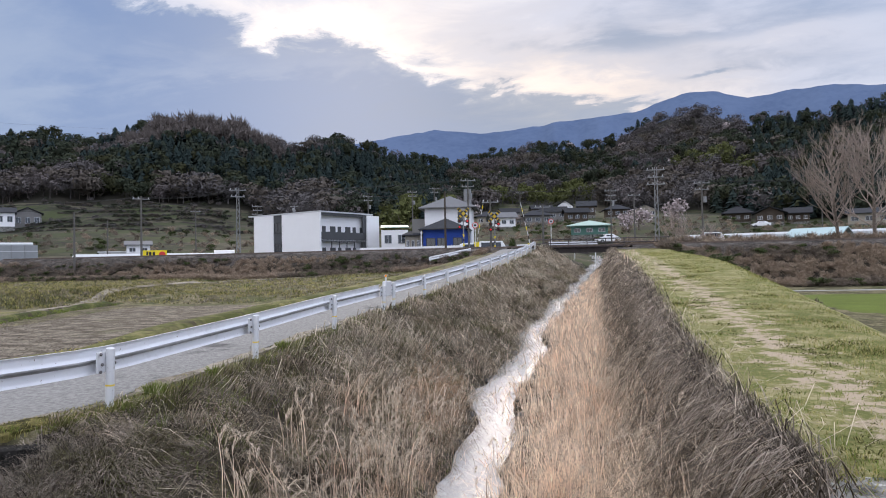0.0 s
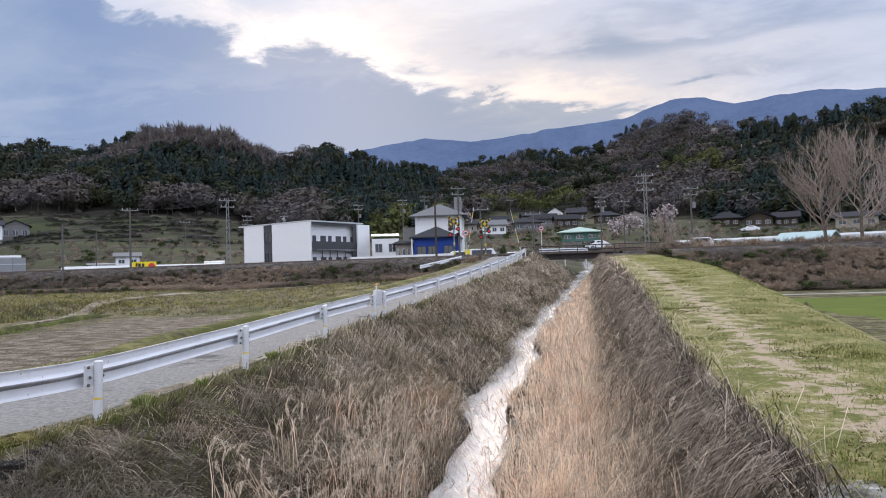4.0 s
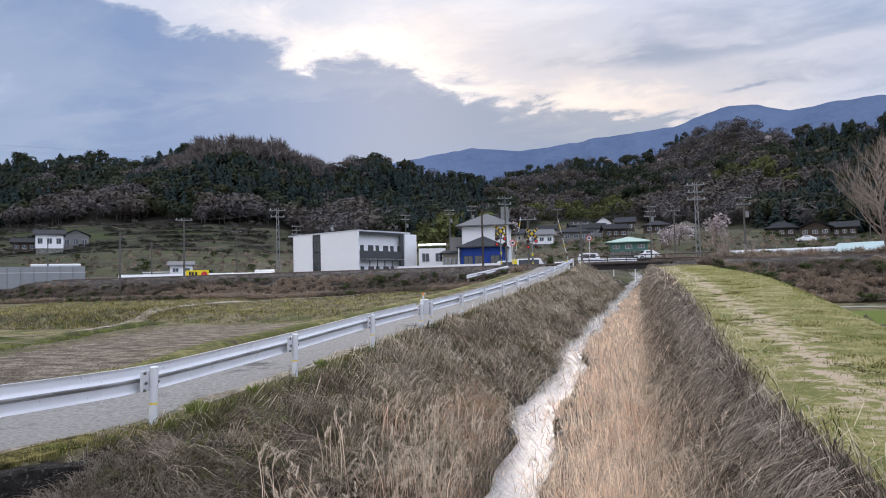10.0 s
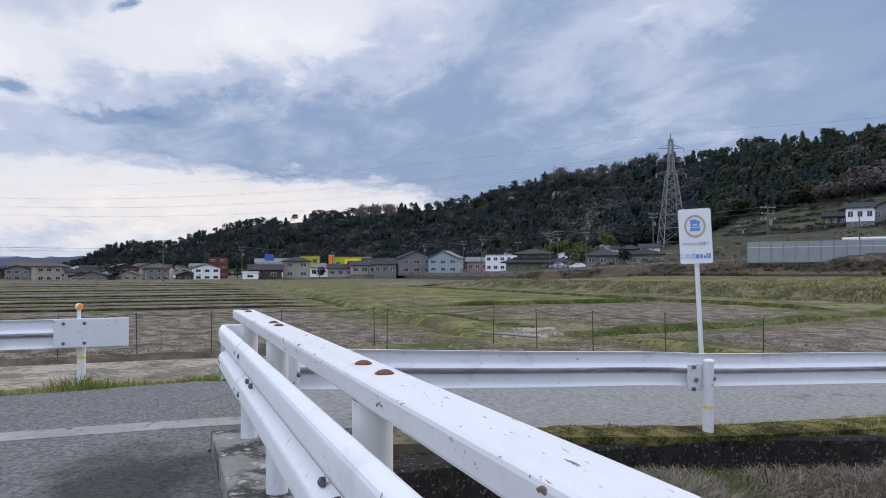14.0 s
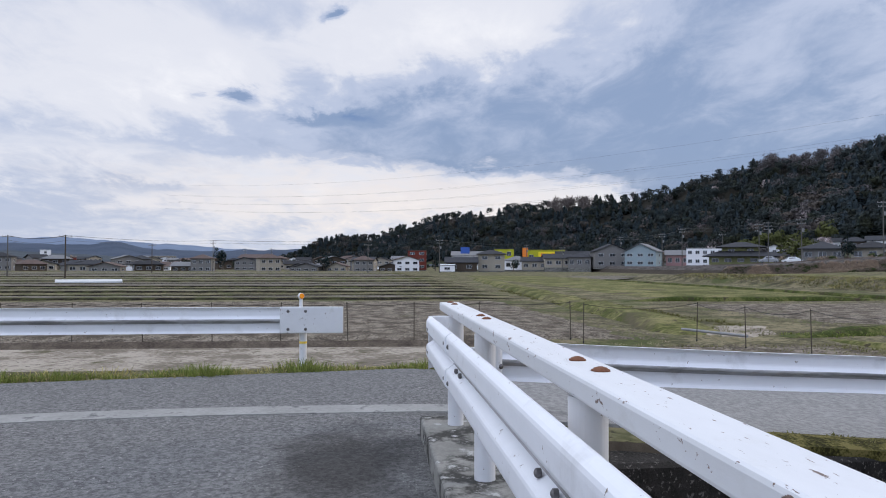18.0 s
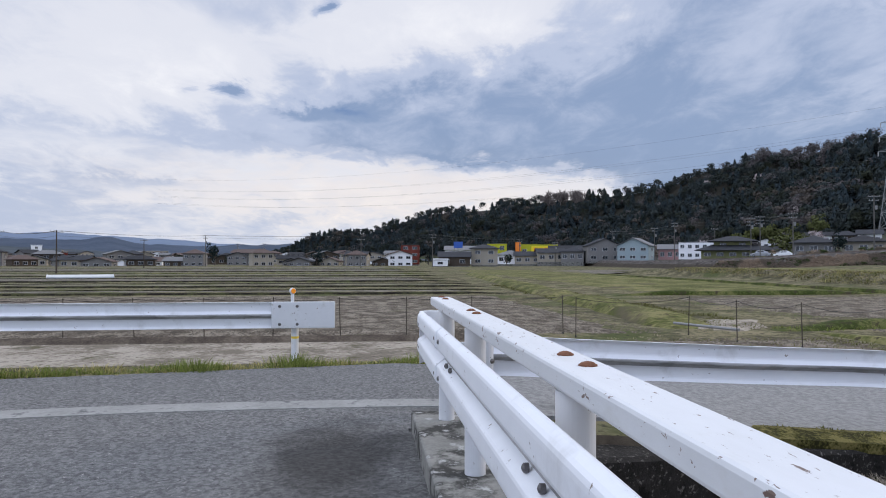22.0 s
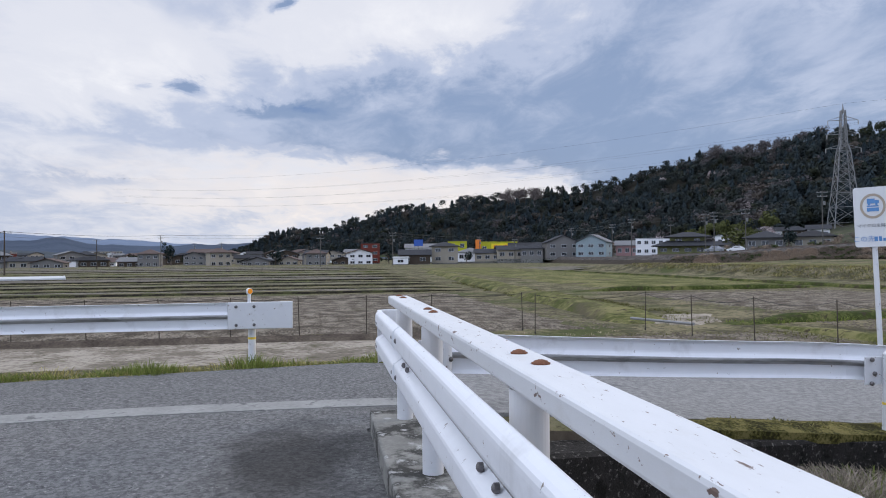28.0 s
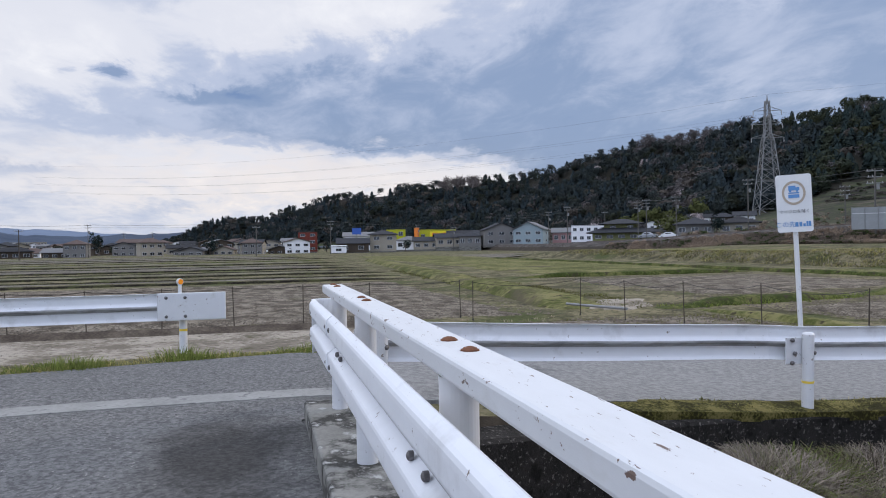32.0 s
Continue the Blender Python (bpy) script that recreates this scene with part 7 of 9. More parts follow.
def plant_hills():
    r = random.Random(21)
    lots = {k: [[] for _ in range(5)] for k in ("cedar", "pine", "bare", "brown", "bamboo", "blossom", "crest", "cedar_w", "pine_w")}
    for a10 in range(-400, 970):
        a = a10 / 10
        rb, rr_ = curve(a, BASE_RANGE), curve(a, RIDGE_RANGE)
        n = 6.6 if a < 55 else 8.0
        for _ in range(int(n + r.random())):
            s = 1.02 - r.random() ** 0.85
            aa = a + r.uniform(-0.06, 0.06)
            x, y, z = hill_point(aa, max(0.0, s))
            if s < 0.10 and r.random() < 0.5:
                continue
            d = math.hypot(x, y)
            f = noise.noise((x * 0.011, y * 0.011, 3.3)) + 0.35 * noise.noise((x * 0.04, y * 0.04, 1.3))
            if s < farm_top(aa) + 0.03 * f:
                if r.random() < 0.22:
                    h = r.uniform(0.6, 2.4)
                    lots[r.choice(("pine", "brown", "bare"))][r.randrange(4)].append((x, y, z - 0.3, h * 1.2, h, r.random() * 6.3))
                continue
            want = 0.12
            if aa < -13:
                want = 0.42
            elif aa < -4:
                want = -0.10 if s > 0.45 else 0.12
            elif aa < 9:
                want = -0.02 if s > 0.3 else 0.05
            elif aa < 18:
                want = 0.40 if s > 0.3 else 0.02
            elif aa < 31:
                want = 0.42 if 0.42 < s < 0.84 else -0.35
            elif aa < 41:
                want = -0.24 if s < 0.9 else 0.1
            elif aa < 47:
                want = 0.30 if s > 0.5 else -0.05
            elif aa < 62:
                want = 0.34
            else:
                want = 0.55
            if 73 < aa < 76.5 and s > 0.86:
                want = -0.6
            bamboo = (-13.2 < aa < -7.8 and 0.36 < s < 0.52) or (-2 < aa < 5.5 and s < farm_top(aa) + 0.13) or (57 < aa < 63 and s < 0.12) or (9 < aa < 13 and s < 0.12)
            big = 1.0 + 0.25 * smooth_step(500, 1000, d)
            i = r.randrange(4)
            if bamboo and f < 0.25 and r.random() < 0.85:
                h = r.uniform(7, 11)
                lots["bamboo"][i].append((x, y, z - 0.6, h * 0.8, h, r.random() * 6.3))
            elif f + want > 0.10 and r.random() < ((0.80 if aa < 47 else 0.62) if s < 0.93 else 0.40):
                h = r.uniform(6.5, 10.0) * big
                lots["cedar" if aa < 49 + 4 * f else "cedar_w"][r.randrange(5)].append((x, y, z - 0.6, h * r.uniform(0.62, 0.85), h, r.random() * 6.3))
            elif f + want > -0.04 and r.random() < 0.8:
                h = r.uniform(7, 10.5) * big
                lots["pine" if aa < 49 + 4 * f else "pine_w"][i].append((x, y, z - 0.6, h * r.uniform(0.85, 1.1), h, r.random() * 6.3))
            else:
                h = r.uniform(7.0, 11.0) * big
                kind = "bare" if r.random() < 0.72 or s > 0.85 else "brown"
                if (22 < aa < 33 or 73 < aa < 76.5) and s > 0.80:
                    kind, h = "crest", h * 1.1
                elif r.random() < 0.022:
                    kind, h = "blossom", h * 0.7
                lots[kind][i].append((x, y, z - 0.6, h * r.uniform(0.95, 1.3), h, r.random() * 6.3))
    for row in range(7):
        s = 0.035 + 0.042 * row
        for k in range(300):
            aa = 19 + 0.11 * k + r.uniform(-0.05, 0.05)
            if s > farm_top(aa) + 0.02 or noise.noise((aa * 0.35, row * 3.1, 2)) < -0.12:
                continue
            x, y, z = hill_point(aa, s + 0.008 * noise.noise((aa * 0.4, row, 5)))
            h = r.uniform(0.5, 1.5)
            lots[r.choice(("pine", "brown", "bare"))][r.randrange(4)].append((x, y, z - 0.2, h * 1.6, h, r.random() * 6.3))
    shapes = {"cedar": CONES, "pine": CROWNS, "bare": TWIGS, "brown": CROWNS, "bamboo": CROWNS, "blossom": CROWNS, "crest": CREST, "cedar_w": CONES, "pine_w": CROWNS}
    names = {"cedar_w": ("cedar_wood", "deep_cedar", "cedars on the long ridge with bluish haze in their colour"), "pine_w": ("pine_wood", "deep_pine", "rounded trees on the long ridge with haze in their green"), "crest": ("bare_wood", "crest_twig", "tall pale leafless trees along the crest"), "cedar": ("cedar_wood", "cedar_green", "dark evergreen cedars covering the hillside"), "pine": ("pine_wood", "pine_green", "rounded dark green trees on the hillside"),
             "bare": ("bare_wood", "bare_twig", "leafless grey-brown trees on the hillside"), "brown": ("bare_wood", "brown_twig", "brown budding trees on the hillside"),
             "bamboo": ("bamboo_grove", "bamboo_leaf", "yellow-green bamboo groves on the slope"), "blossom": ("cherry_wood", "blossom", "pale wild cherries in flower among the wood")}
    for k, lists in lots.items():
        nm, mt, lb = names[k]
        merge(nm, [(*shapes[k][i], lists[i]) for i in range(len(shapes[k]))], M[mt], lb)


plant_hills()


def brush():
    """Scrub on the railway embankment and along the far field edges."""
    r = random.Random(31)
    lots = {k: [[] for _ in range(4)] for k in ("shrub_brown", "straw_brush", "shrub_green")}
    for _ in range(11500):
        x = 60 - 210 * r.random() ** 0.9
        if -7.5 < x < 8:
            continue
        ry = rail_y(x)
        y = ry - 3.4 - 6.6 * r.random()
        f = noise.noise((x * 0.08, y * 0.25, 2.2))
        if f < -0.30 and x < -9 and r.random() < 0.6:
            continue
        k = "straw_brush" if f > 0.02 else ("shrub_green" if r.random() < 0.15 else "shrub_brown")
        s = r.uniform(0.30, 0.75) * (1.3 if x > 8 else 1)
        lots[k][r.randrange(4)].append((x, y, land_z(x, y) - 0.15 * s, s * 1.5, s, r.random() * 6.3))
    for _ in range(420):       # tall scrub right of the railway bridge
        x, y = r.uniform(5, 40), r.uniform(78.5, 84)
        s = r.uniform(0.8, 1.9)
        lots["straw_brush" if r.random() < 0.5 else "shrub_brown"][r.randrange(4)].append((x, y, land_z(x, y) - 0.2, s * 1.2, s, r.random() * 6.3))
    for _ in range(260):       # scrub on the outer side of the grassy path
        y = r.uniform(38, 71)
        x = curve(y, PATH_R) + r.uniform(0.8, 5)
        s = r.uniform(0.4, 0.9)
        lots["shrub_green" if r.random() < 0.6 else "shrub_brown"][r.randrange(4)].append((x, y, land_z(x, y) - 0.1, s * 1.4, s, r.random() * 6.3))
    for _ in range(1900):       # hedges and thickets before the hills
        a = r.uniform(-25, 62)
        d = r.uniform(94, 215)
        x, y = around(a, d)
        if y < 84:
            continue
        s = r.uniform(0.5, 1.7)
        if d < 125 and (a > 5 or -6 < a):
            continue
        lots[r.choice(("shrub_brown", "shrub_brown", "straw_brush", "shrub_green"))][r.randrange(4)].append((x, y, land_z(x, y) - 0.2, s * 1.5, s, r.random() * 6.3))
    for k, lb in (("shrub_brown", "leafless brown scrub on banks and embankment"), ("straw_brush", "straw-coloured dead brush on the embankment"), ("shrub_green", "low green bushes and hedges")):
        merge("scrub", [(*(BRUSHES if k != "shrub_green" else CROWNS)[i], lots[k][i]) for i in range(4)], M[k], lb, "bushes")


brush()
clods()
pts = [(-11 - 45 * RNG.random(), 44.5 + 22 * RNG.random()) for _ in range(5200)] + [(-31 - 60 * RNG.random(), 37.8 + 3.6 * RNG.random()) for _ in range(2600)] + [(-30 - 3.5 * RNG.random(), 39 + 14 * RNG.random()) for _ in range(900)]
for mat, lb, k in (("olive_blade", "rough olive grass on the field slopes", 0), ("yellow_blade", "rough yellowed grass on the field slopes", 1), ("grey_blade", "withered brown grass on the field slopes", 2)):
    clump_at("slope_grass", [(x, y, RNG.uniform(0.5, 1.3)) for x, y in pts[k::3]], 9, 0.35, 0.22, mat, lb, 0.035, 0.7)


def stones():
    """Coarse ballast stones on the track bed and rocks along the water."""
    r = random.Random(51)
    base = [(0.9, 0.1, 0), (0.2, 0.9, 0.05), (-0.9, 0.3, 0), (-0.3, -0.9, 0.05), (0.5, 0.3, 0.6), (-0.4, -0.1, 0.75)]
    faces = [(0, 1, 4), (1, 5, 4), (1, 2, 5), (2, 3, 5), (3, 4, 5), (3, 0, 4)]
    spots = []
    for _ in range(16000):
        x = 45 - 130 * r.random()
        if -7 < x < 7:
            continue
        y = rail_y(x) - 1.6 - 2.6 * r.random()
        s = r.uniform(0.05, 0.14)
        spots.append((x, y, land_z(x, y) - 0.02, s, s, r.random() * 6.3))
    merge("ballast_stones", [(base, faces, spots)], M["ballast_stone"], "coarse brown-grey ballast stones of the railway", "stones")
    spots = []
    for _ in range(420):
        y = 5 + 66 * r.random() ** 1.3
        x = water_x(y) + r.choice((-1, 1)) * (0.55 + 0.3 * r.random())
        s = r.uniform(0.05, 0.20)
        spots.append((x, y, water_z(y) - 0.04, s, s * 0.8, r.random() * 6.3))
    merge("creek_rocks", [(base, faces, spots)], M["wet_rock"], "dark wet rocks along the creek water", "stones")


M["ballast_stone"] = material("ballast_stone", shades((0.085, 0.073, 0.064), 0.4), 1.0, 3.0, island=0.5, coords="World")
M["wet_rock"] = material("wet_rock", shades((0.045, 0.040, 0.036), 0.4), 0.45, 5.0, island=0.4, bump=0.4, coords="World")
stones()

# ---- railway ----
M["rail_steel"] = material("rail_steel", shades((0.13, 0.10, 0.085), 0.25), 0.55, 4.0, metal=0.4)
M["girder"] = material("girder", shades((0.055, 0.045, 0.045), 0.3), 0.7, 2.0, bump=0.1)
M["lamp_red"] = glowing("lamp_red", (0.8, 0.03, 0.04), 0.35)
M["cross_yellow"] = material("cross_yellow", shades((0.50, 0.34, 0.02), 0.12), 0.5, 3.0)
M["red_lens"] = material("red_lens", shades((0.12, 0.008, 0.01), 0.1), 0.2, 20)
M["car_white"] = material("car_white", shades((0.75, 0.76, 0.78), 0.02), 0.2, 1.0)
M["car_silver"] = material("car_silver", shades((0.35, 0.36, 0.38), 0.04), 0.25, 1.0, metal=0.4)
M["car_black"] = material("car_black", shades((0.02, 0.02, 0.022), 0.1), 0.2, 1.0)
M["tyre"] = material("tyre", shades((0.015, 0.015, 0.016), 0.2), 0.9, 5.0)
M["head_lamp"] = glowing("head_lamp", (1.0, 0.95, 0.85), 1.5)


def ballast_bed():
    secs = []
    for i in range(121):
        x = -170 + 2 * i
        if -4.2 < x < 5.4:
            continue
        ry = rail_y(x)
        secs.append((x, [(x, ry - 2.5, rail_z(x) - 0.25), (x, ry - 1.6, rail_z(x) + 0.12), (x, ry + 1.6, rail_z(x) + 0.12), (x, ry + 2.5, rail_z(x) - 0.25)]))
    for name, rows in (("ballast", [s for x, s in secs if x < -4]), ("ballast", [s for x, s in secs if x > 5])):
        tagged(loft(name, rows, M["ballast"]), "grey-brown stone ballast of the single railway track", "ballast", kind="structure")
    t = thing("railway_track", pose(0, 0, 0), "rusty single railway track on ballast", "railway track")
    for off in (-0.53, 0.53):
        pts = [(x, rail_y(x) + off) for x in [-168 + 4 * i for i in range(58)]]
        loft("rail", [[(x, y - 0.035, rail_z(x) + 0.14), (x, y - 0.035, rail_z(x) + 0.29), (x, y + 0.035, rail_z(x) + 0.29), (x, y + 0.035, rail_z(x) + 0.14)] for x, y in pts], M["rail_steel"], t, True)
    sl = None
    for i in range(120):
        x = -62 + 0.75 * i
        if sl is None:
            sl = part("sleeper", box(BM(), -0.11, 0.11, -1.05, 1.05, -0.12, 0.03), M["dark_wood"], t)
            sl.matrix_basis = pose(x, rail_y(x), RAIL_Z + 0.145)
        else:
            set_mesh(sl, t, pose(x, rail_y(x), RAIL_Z + 0.145))


ballast_bed()


def rail_bridge():
    t = thing("railway_bridge", pose(0, 0, 0), "dark steel girder railway bridge over the creek with handrail", "bridge")
    for y in (73.9, 76.2):
        part("girder", box(BM(), -3.6, 5.2, y - 0.12, y + 0.12, 2.52, 3.0, 0.02), M["girder"], t)
    for y in (73.9,):
        part("flange", box(BM(), -3.6, 5.2, y - 0.24, y + 0.24, 2.48, 2.54), M["girder"], t)
        part("flange", box(BM(), -3.6, 5.2, y - 0.24, y + 0.24, 2.98, 3.03), M["girder"], t)
    part("deck", box(BM(), -3.6, 5.2, 73.2, 76.9, 3.03, 3.10), M["girder"], t)
    for i in range(9):
        x = -3.5 + i * 1.08
        part("stiffener", box(BM(), x - 0.03, x + 0.03, 73.70, 73.78, 2.54, 2.97), M["girder"], t)
    for i in range(6):
        x = -3.5 + i * 1.75
        bm = BM()
        tube(bm, (x, 73.25, 3.1), (x, 73.25, 3.85), 0.045)
        part("handrail_post", bm, M["girder"], t)
    for z in (3.42, 3.82):
        bm = BM()
        tube(bm, (-3.6, 73.25, z), (9.5, 73.25, z), 0.05)
        part("handrail", bm, M["girder"], t)
    for x0, x1, nm in ((-5.2, -3.3, "abutment"), (4.7, 6.6, "abutment")):
        w = mesh_object(nm, *box_lists(x0, x1, 73.0, 77.5, -0.6, 2.9), M["concrete"])
        tagged(w, "stained concrete abutment of the railway bridge", "abutment", kind="structure")


def box_lists(x0, x1, y0, y1, z0, z1):
    v = [(x, y, z) for z in (z0, z1) for x, y in ((x0, y0), (x1, y0), (x1, y1), (x0, y1))]
    return v, [(3, 2, 1, 0), (4, 5, 6, 7), (0, 1, 5, 4), (1, 2, 6, 5), (2, 3, 7, 6), (3, 0, 4, 7)]


rail_bridge()


def crossing_signal(a, d, h, twist, label):
    x, y = around(a, d)
    z = land_z(x, y)
    t = thing("crossing_signal", pose(x, y, z, 0, 0, a + twist), label, "crossing signal", "crossing signals")
    bm = BM()
    tube(bm, (0, 0, -0.3), (0, 0, h), 0.075, 0.06, 14)
    part("mast", bm, M["steel_grey"], t)
    for i in range(4):
        bm = BM()
        tube(bm, (0, 0, 0.2 + 0.5 * i), (0, 0, 0.45 + 0.5 * i), 0.082, 0.082, 14)
        part("stripe", bm, M["sign_yellow" if i % 2 else "black"], t)
    for s in (-1, 1):
        cr = thing_part("cross_arm", box(BM(), -0.78, 0.78, -0.10, -0.07, -0.15, 0.15, 0.01), M["cross_yellow"], t, pose(0, 0 - 0.012 * s, h - 0.35, 0, 42 * s, 0))
        for k in (-0.62, -0.26, 0.26, 0.62):
            if k or s > 0:
                thing_part("black_stripe", box(BM(), k - 0.09, k + 0.09, -0.108, -0.098, -0.151, 0.151), M["black"], cr, pose(0, 0, 0))
    for zz, lit in ((h - 1.15, 1), (h - 1.75, 1)):
        arm = thing_part("lamp_arm", box(BM(), -0.55, 0.55, -0.04, 0.04, -0.04, 0.04), M["black"], t, pose(0, 0, zz))
        for s in (-1, 1):
            bm = BM()
            tube(bm, (0, 0.06, 0), (0, -0.02, 0), 0.20, 0.20, 20)
            tube(bm, (0, -0.02, 0), (0, -0.16, 0), 0.145, 0.125, 18, False)
            disc = thing_part("backboard", bm, M["black"], arm, pose(0.42 * s, -0.03, 0))
        for s in (-1, 1):
            bm = BM()
            tube(bm, (0, -0.02, 0), (0, -0.05, 0), 0.11, 0.09, 18)
            thing_part("red_lamp", bm, M["lamp_red" if (s > 0) == (zz > h - 1.4) else "red_lens"], arm, pose(0.42 * s, -0.045, 0))
    return t


def thing_part(name, bm, mat, parent, m):
    o = part(name, bm, mat, parent)
    o.matrix_basis = m
    return o


crossing_signal(8.0, 78.5, 4.5, 8, "yellow and black crossing signal with glowing red lamps")
crossing_signal(5.6, 79.5, 4.4, -6, "yellow and black crossing signal with glowing red lamps")


def barrier(a, d, tilt, label):
    x, y = around(a, d)
    t = thing("crossing_barrier", pose(x, y, land_z(x, y), 0, 0, a), label, "barrier", "crossing barriers")
    part("gear_box", box(BM(), -0.25, 0.25, -0.22, 0.22, 0, 1.05, 0.03), M["sign_yellow"], t, "yellow gear box")
    part("stripe", box(BM(), -0.256, 0.256, -0.226, 0.226, 0.35, 0.55), M["black"], t)
    bm = BM()
    tube(bm, (0, -0.3, 0), (0, -0.3, 4.6), 0.035, 0.02, 10)
    arm = thing_part("arm", bm, M["white_paint"], t, pose(0, 0, 0.9, 0, tilt, 0))
    for i in range(4):
        bm = BM()
        tube(bm, (0, -0.3, 0.6 + i), (0, -0.3, 1.0 + i), 0.040, 0.036, 10)
        part("stripe", bm, M["sign_yellow" if i % 2 else "black"], arm)


barrier(7.0, 77.5, 10, "raised striped crossing barrier on a yellow gear box")
barrier(2.9, 79.0, -12, "raised striped crossing barrier beside the lane")


def round_sign(a, d, h):
    x, y = around(a, d)
    t = thing("speed_sign", pose(x, y, land_z(x, y), 0, 0, a), "round white road sign with red rim on a post", "road sign")
    bm = BM()
    tube(bm, (0, 0, -0.2), (0, 0, h + 0.3), 0.035)
    part("post", bm, M["white_paint"], t)
    for r, yy, mt, nm in ((0.32, -0.05, "sign_red", "rim"), (0.25, -0.06, "frame_white", "face")):
        bm = BM()
        tube(bm, (0, yy + 0.02, h), (0, yy, h), r, r, 28)
        part(nm, bm, M[mt], t)
    part("dark_bar", box(BM(), -0.12, 0.12, -0.066, -0.062, h - 0.09, h + 0.09), M["black"], t)


round_sign(7.1, 76.0, 2.7)
round_sign(1.3, 88, 3.6)


def short_rail(x0, y0, x1, y1, z0, z1):
    t = thing("guard_rail", pose(0, 0, 0), "short white guard rail beside the level crossing", "guard rail", "guard rails")
    line = [(x0 + (x1 - x0) * i / 4, y0 + (y1 - y0) * i / 4, z0 + (z1 - z0) * i / 4) for i in range(5)]
    loft("beam", beam_sections(line, 1), M["white_rail"], t, True)
    for k in (0.04, 0.5, 0.96):
        x, y, z = x0 + (x1 - x0) * k, y0 + (y1 - y0) * k, z0 + (z1 - z0) * k
        bm = BM()
        tube(bm, (x, y + 0.07, land_z(x, y) - 0.2), (x, y + 0.07, z + 0.2), 0.057)
        part("post", bm, M["white_paint"], t)


short_rail(-13.3, 70.2, -9.6, 73.0, 2.15, 3.0)
short_rail(-2.2, 82, 3.5, 95, 3.7, 4.0)


# ---- vehicles ----
def vehicle(name, m, length, width, height, paint, label, van=False):
    t = thing(name, m, label, "car", "vehicles")
    L2, W2 = length / 2, width / 2
    bm = BM()
    if van:
        prof = [(-L2, 0.28), (-L2, 0.9), (-L2 + 0.25, height - 0.12), (-L2 + 0.6, height), (L2 - 0.5, height), (L2, 1.0), (L2, 0.28)]
    else:
        prof = [(-L2, 0.28), (-L2, 0.75), (-L2 + 0.9, 0.92), (-L2 + 1.5, height), (L2 - 1.3, height), (L2 - 0.35, 0.98), (L2, 0.9), (L2, 0.28)]
    vs = [[bm.verts.new((x, s * (W2 if z < 1.0 else W2 * 0.9), z)) for x, z in prof] for s in (-1, 1)]
    bm.faces.new(vs[0])
    bm.faces.new(list(reversed(vs[1])))
    for i in range(len(prof)):
        j = (i + 1) % len(prof)
        bm.faces.new((vs[0][j], vs[0][i], vs[1][i], vs[1][j]))
    bmesh.ops.recalc_face_normals(bm, faces=bm.faces[:])
    bmesh.ops.bevel(bm, geom=bm.edges[:], offset=0.05, segments=2, affect="EDGES", profile=0.5)
    part("body", bm, M[paint], t)
    for s in (-1, 1):
        part("side_window", box(BM(), -L2 + (0.7 if van else 1.5), L2 - (0.7 if van else 1.4), s * W2 * 0.935 - 0.03, s * W2 * 0.935 + 0.03, 0.98, height - 0.16, 0.02), M["glass_dark"], t)
    ws = part("windscreen", box(BM(), -0.04, 0.04, -W2 * 0.8, W2 * 0.8, -0.25, 0.25, 0.02), M["glass_dark"], t)
    ws.matrix_basis = pose(-L2 + (0.12 if van else 1.12), 0, (0.92 + height) / 2 + 0.02, 0, 24 if van else 48, 0)
    wh = None
    for x in (-L2 + 0.75, L2 - 0.7):
        for s in (-1, 1):
            if wh is None:
                bm = BM()
                tube(bm, (0, -0.1, 0), (0, 0.1, 0), 0.30, 0.30, 18)
                wh = part("wheel", bm, M["tyre"], t)
                bm = BM()
                tube(bm, (0, -0.108, 0), (0, 0.108, 0), 0.18, 0.18, 14)
                hub = part("rim", bm, M["steel_grey"], wh)
                wh.matrix_basis = pose(x, s * (W2 - 0.08), 0.30)
            else:
                o = set_mesh(wh, t, pose(x, s * (W2 - 0.08), 0.30))
                set_mesh(hub, o, pose(0, 0, 0))
    for s in (-1, 1):
        part("head_light", box(BM(), -L2 - 0.02, -L2 + 0.05, s * W2 * 0.72 - 0.14, s * W2 * 0.72 + 0.14, 0.62, 0.76, 0.02), M["frame_white"], t)
    part("bumper", box(BM(), -L2 - 0.06, -L2 + 0.08, -W2, W2, 0.28, 0.46, 0.03), M["car_black"], t)
    return t


def at_land(a, d, yaw, lift=0.02):
    x, y = around(a, d)
    return pose(x, y, land_z(x, y) + lift, 0, 0, yaw)


vehicle("van", at_land(5.9, 95, 6), 3.9, 1.6, 1.9, "car_white", "white delivery van waiting beyond the level crossing", True)
vehicle("van", at_land(7.4, 98, 8), 3.6, 1.5, 1.8, "car_white", "white van parked before the blue house", True)
vehicle("car", at_land(3.5, 101, 94), 4.0, 1.65, 1.55, "car_white", "white car facing the level crossing")
vehicle("car", at_land(4.5, 99, 80), 3.6, 1.5, 1.5, "car_black", "black car beside the road")
vehicle("car", at_land(-2.9, 128, 20), 4.0, 1.6, 1.5, "car_white", "white car parked before the green roofed house")
passing_car = vehicle("car", pose(12, 121, beyond_z(12, 121) + 0.02), 3.5, 1.5, 1.75, "car_white", "white car driving along the road behind the railway", True)
vehicle("car", at_land(59.5, 178, 60), 4.2, 1.7, 1.5, "car_white", "white car parked at the roadside")
vehicle("car", at_land(61, 182, 62), 4.2, 1.7, 1.5, "car_silver", "silver car parked at the roadside")
vehicle("car", at_land(-13.6, 190, 0), 4.2, 1.7, 1.4, "car_white", "white car parked before a farmhouse")
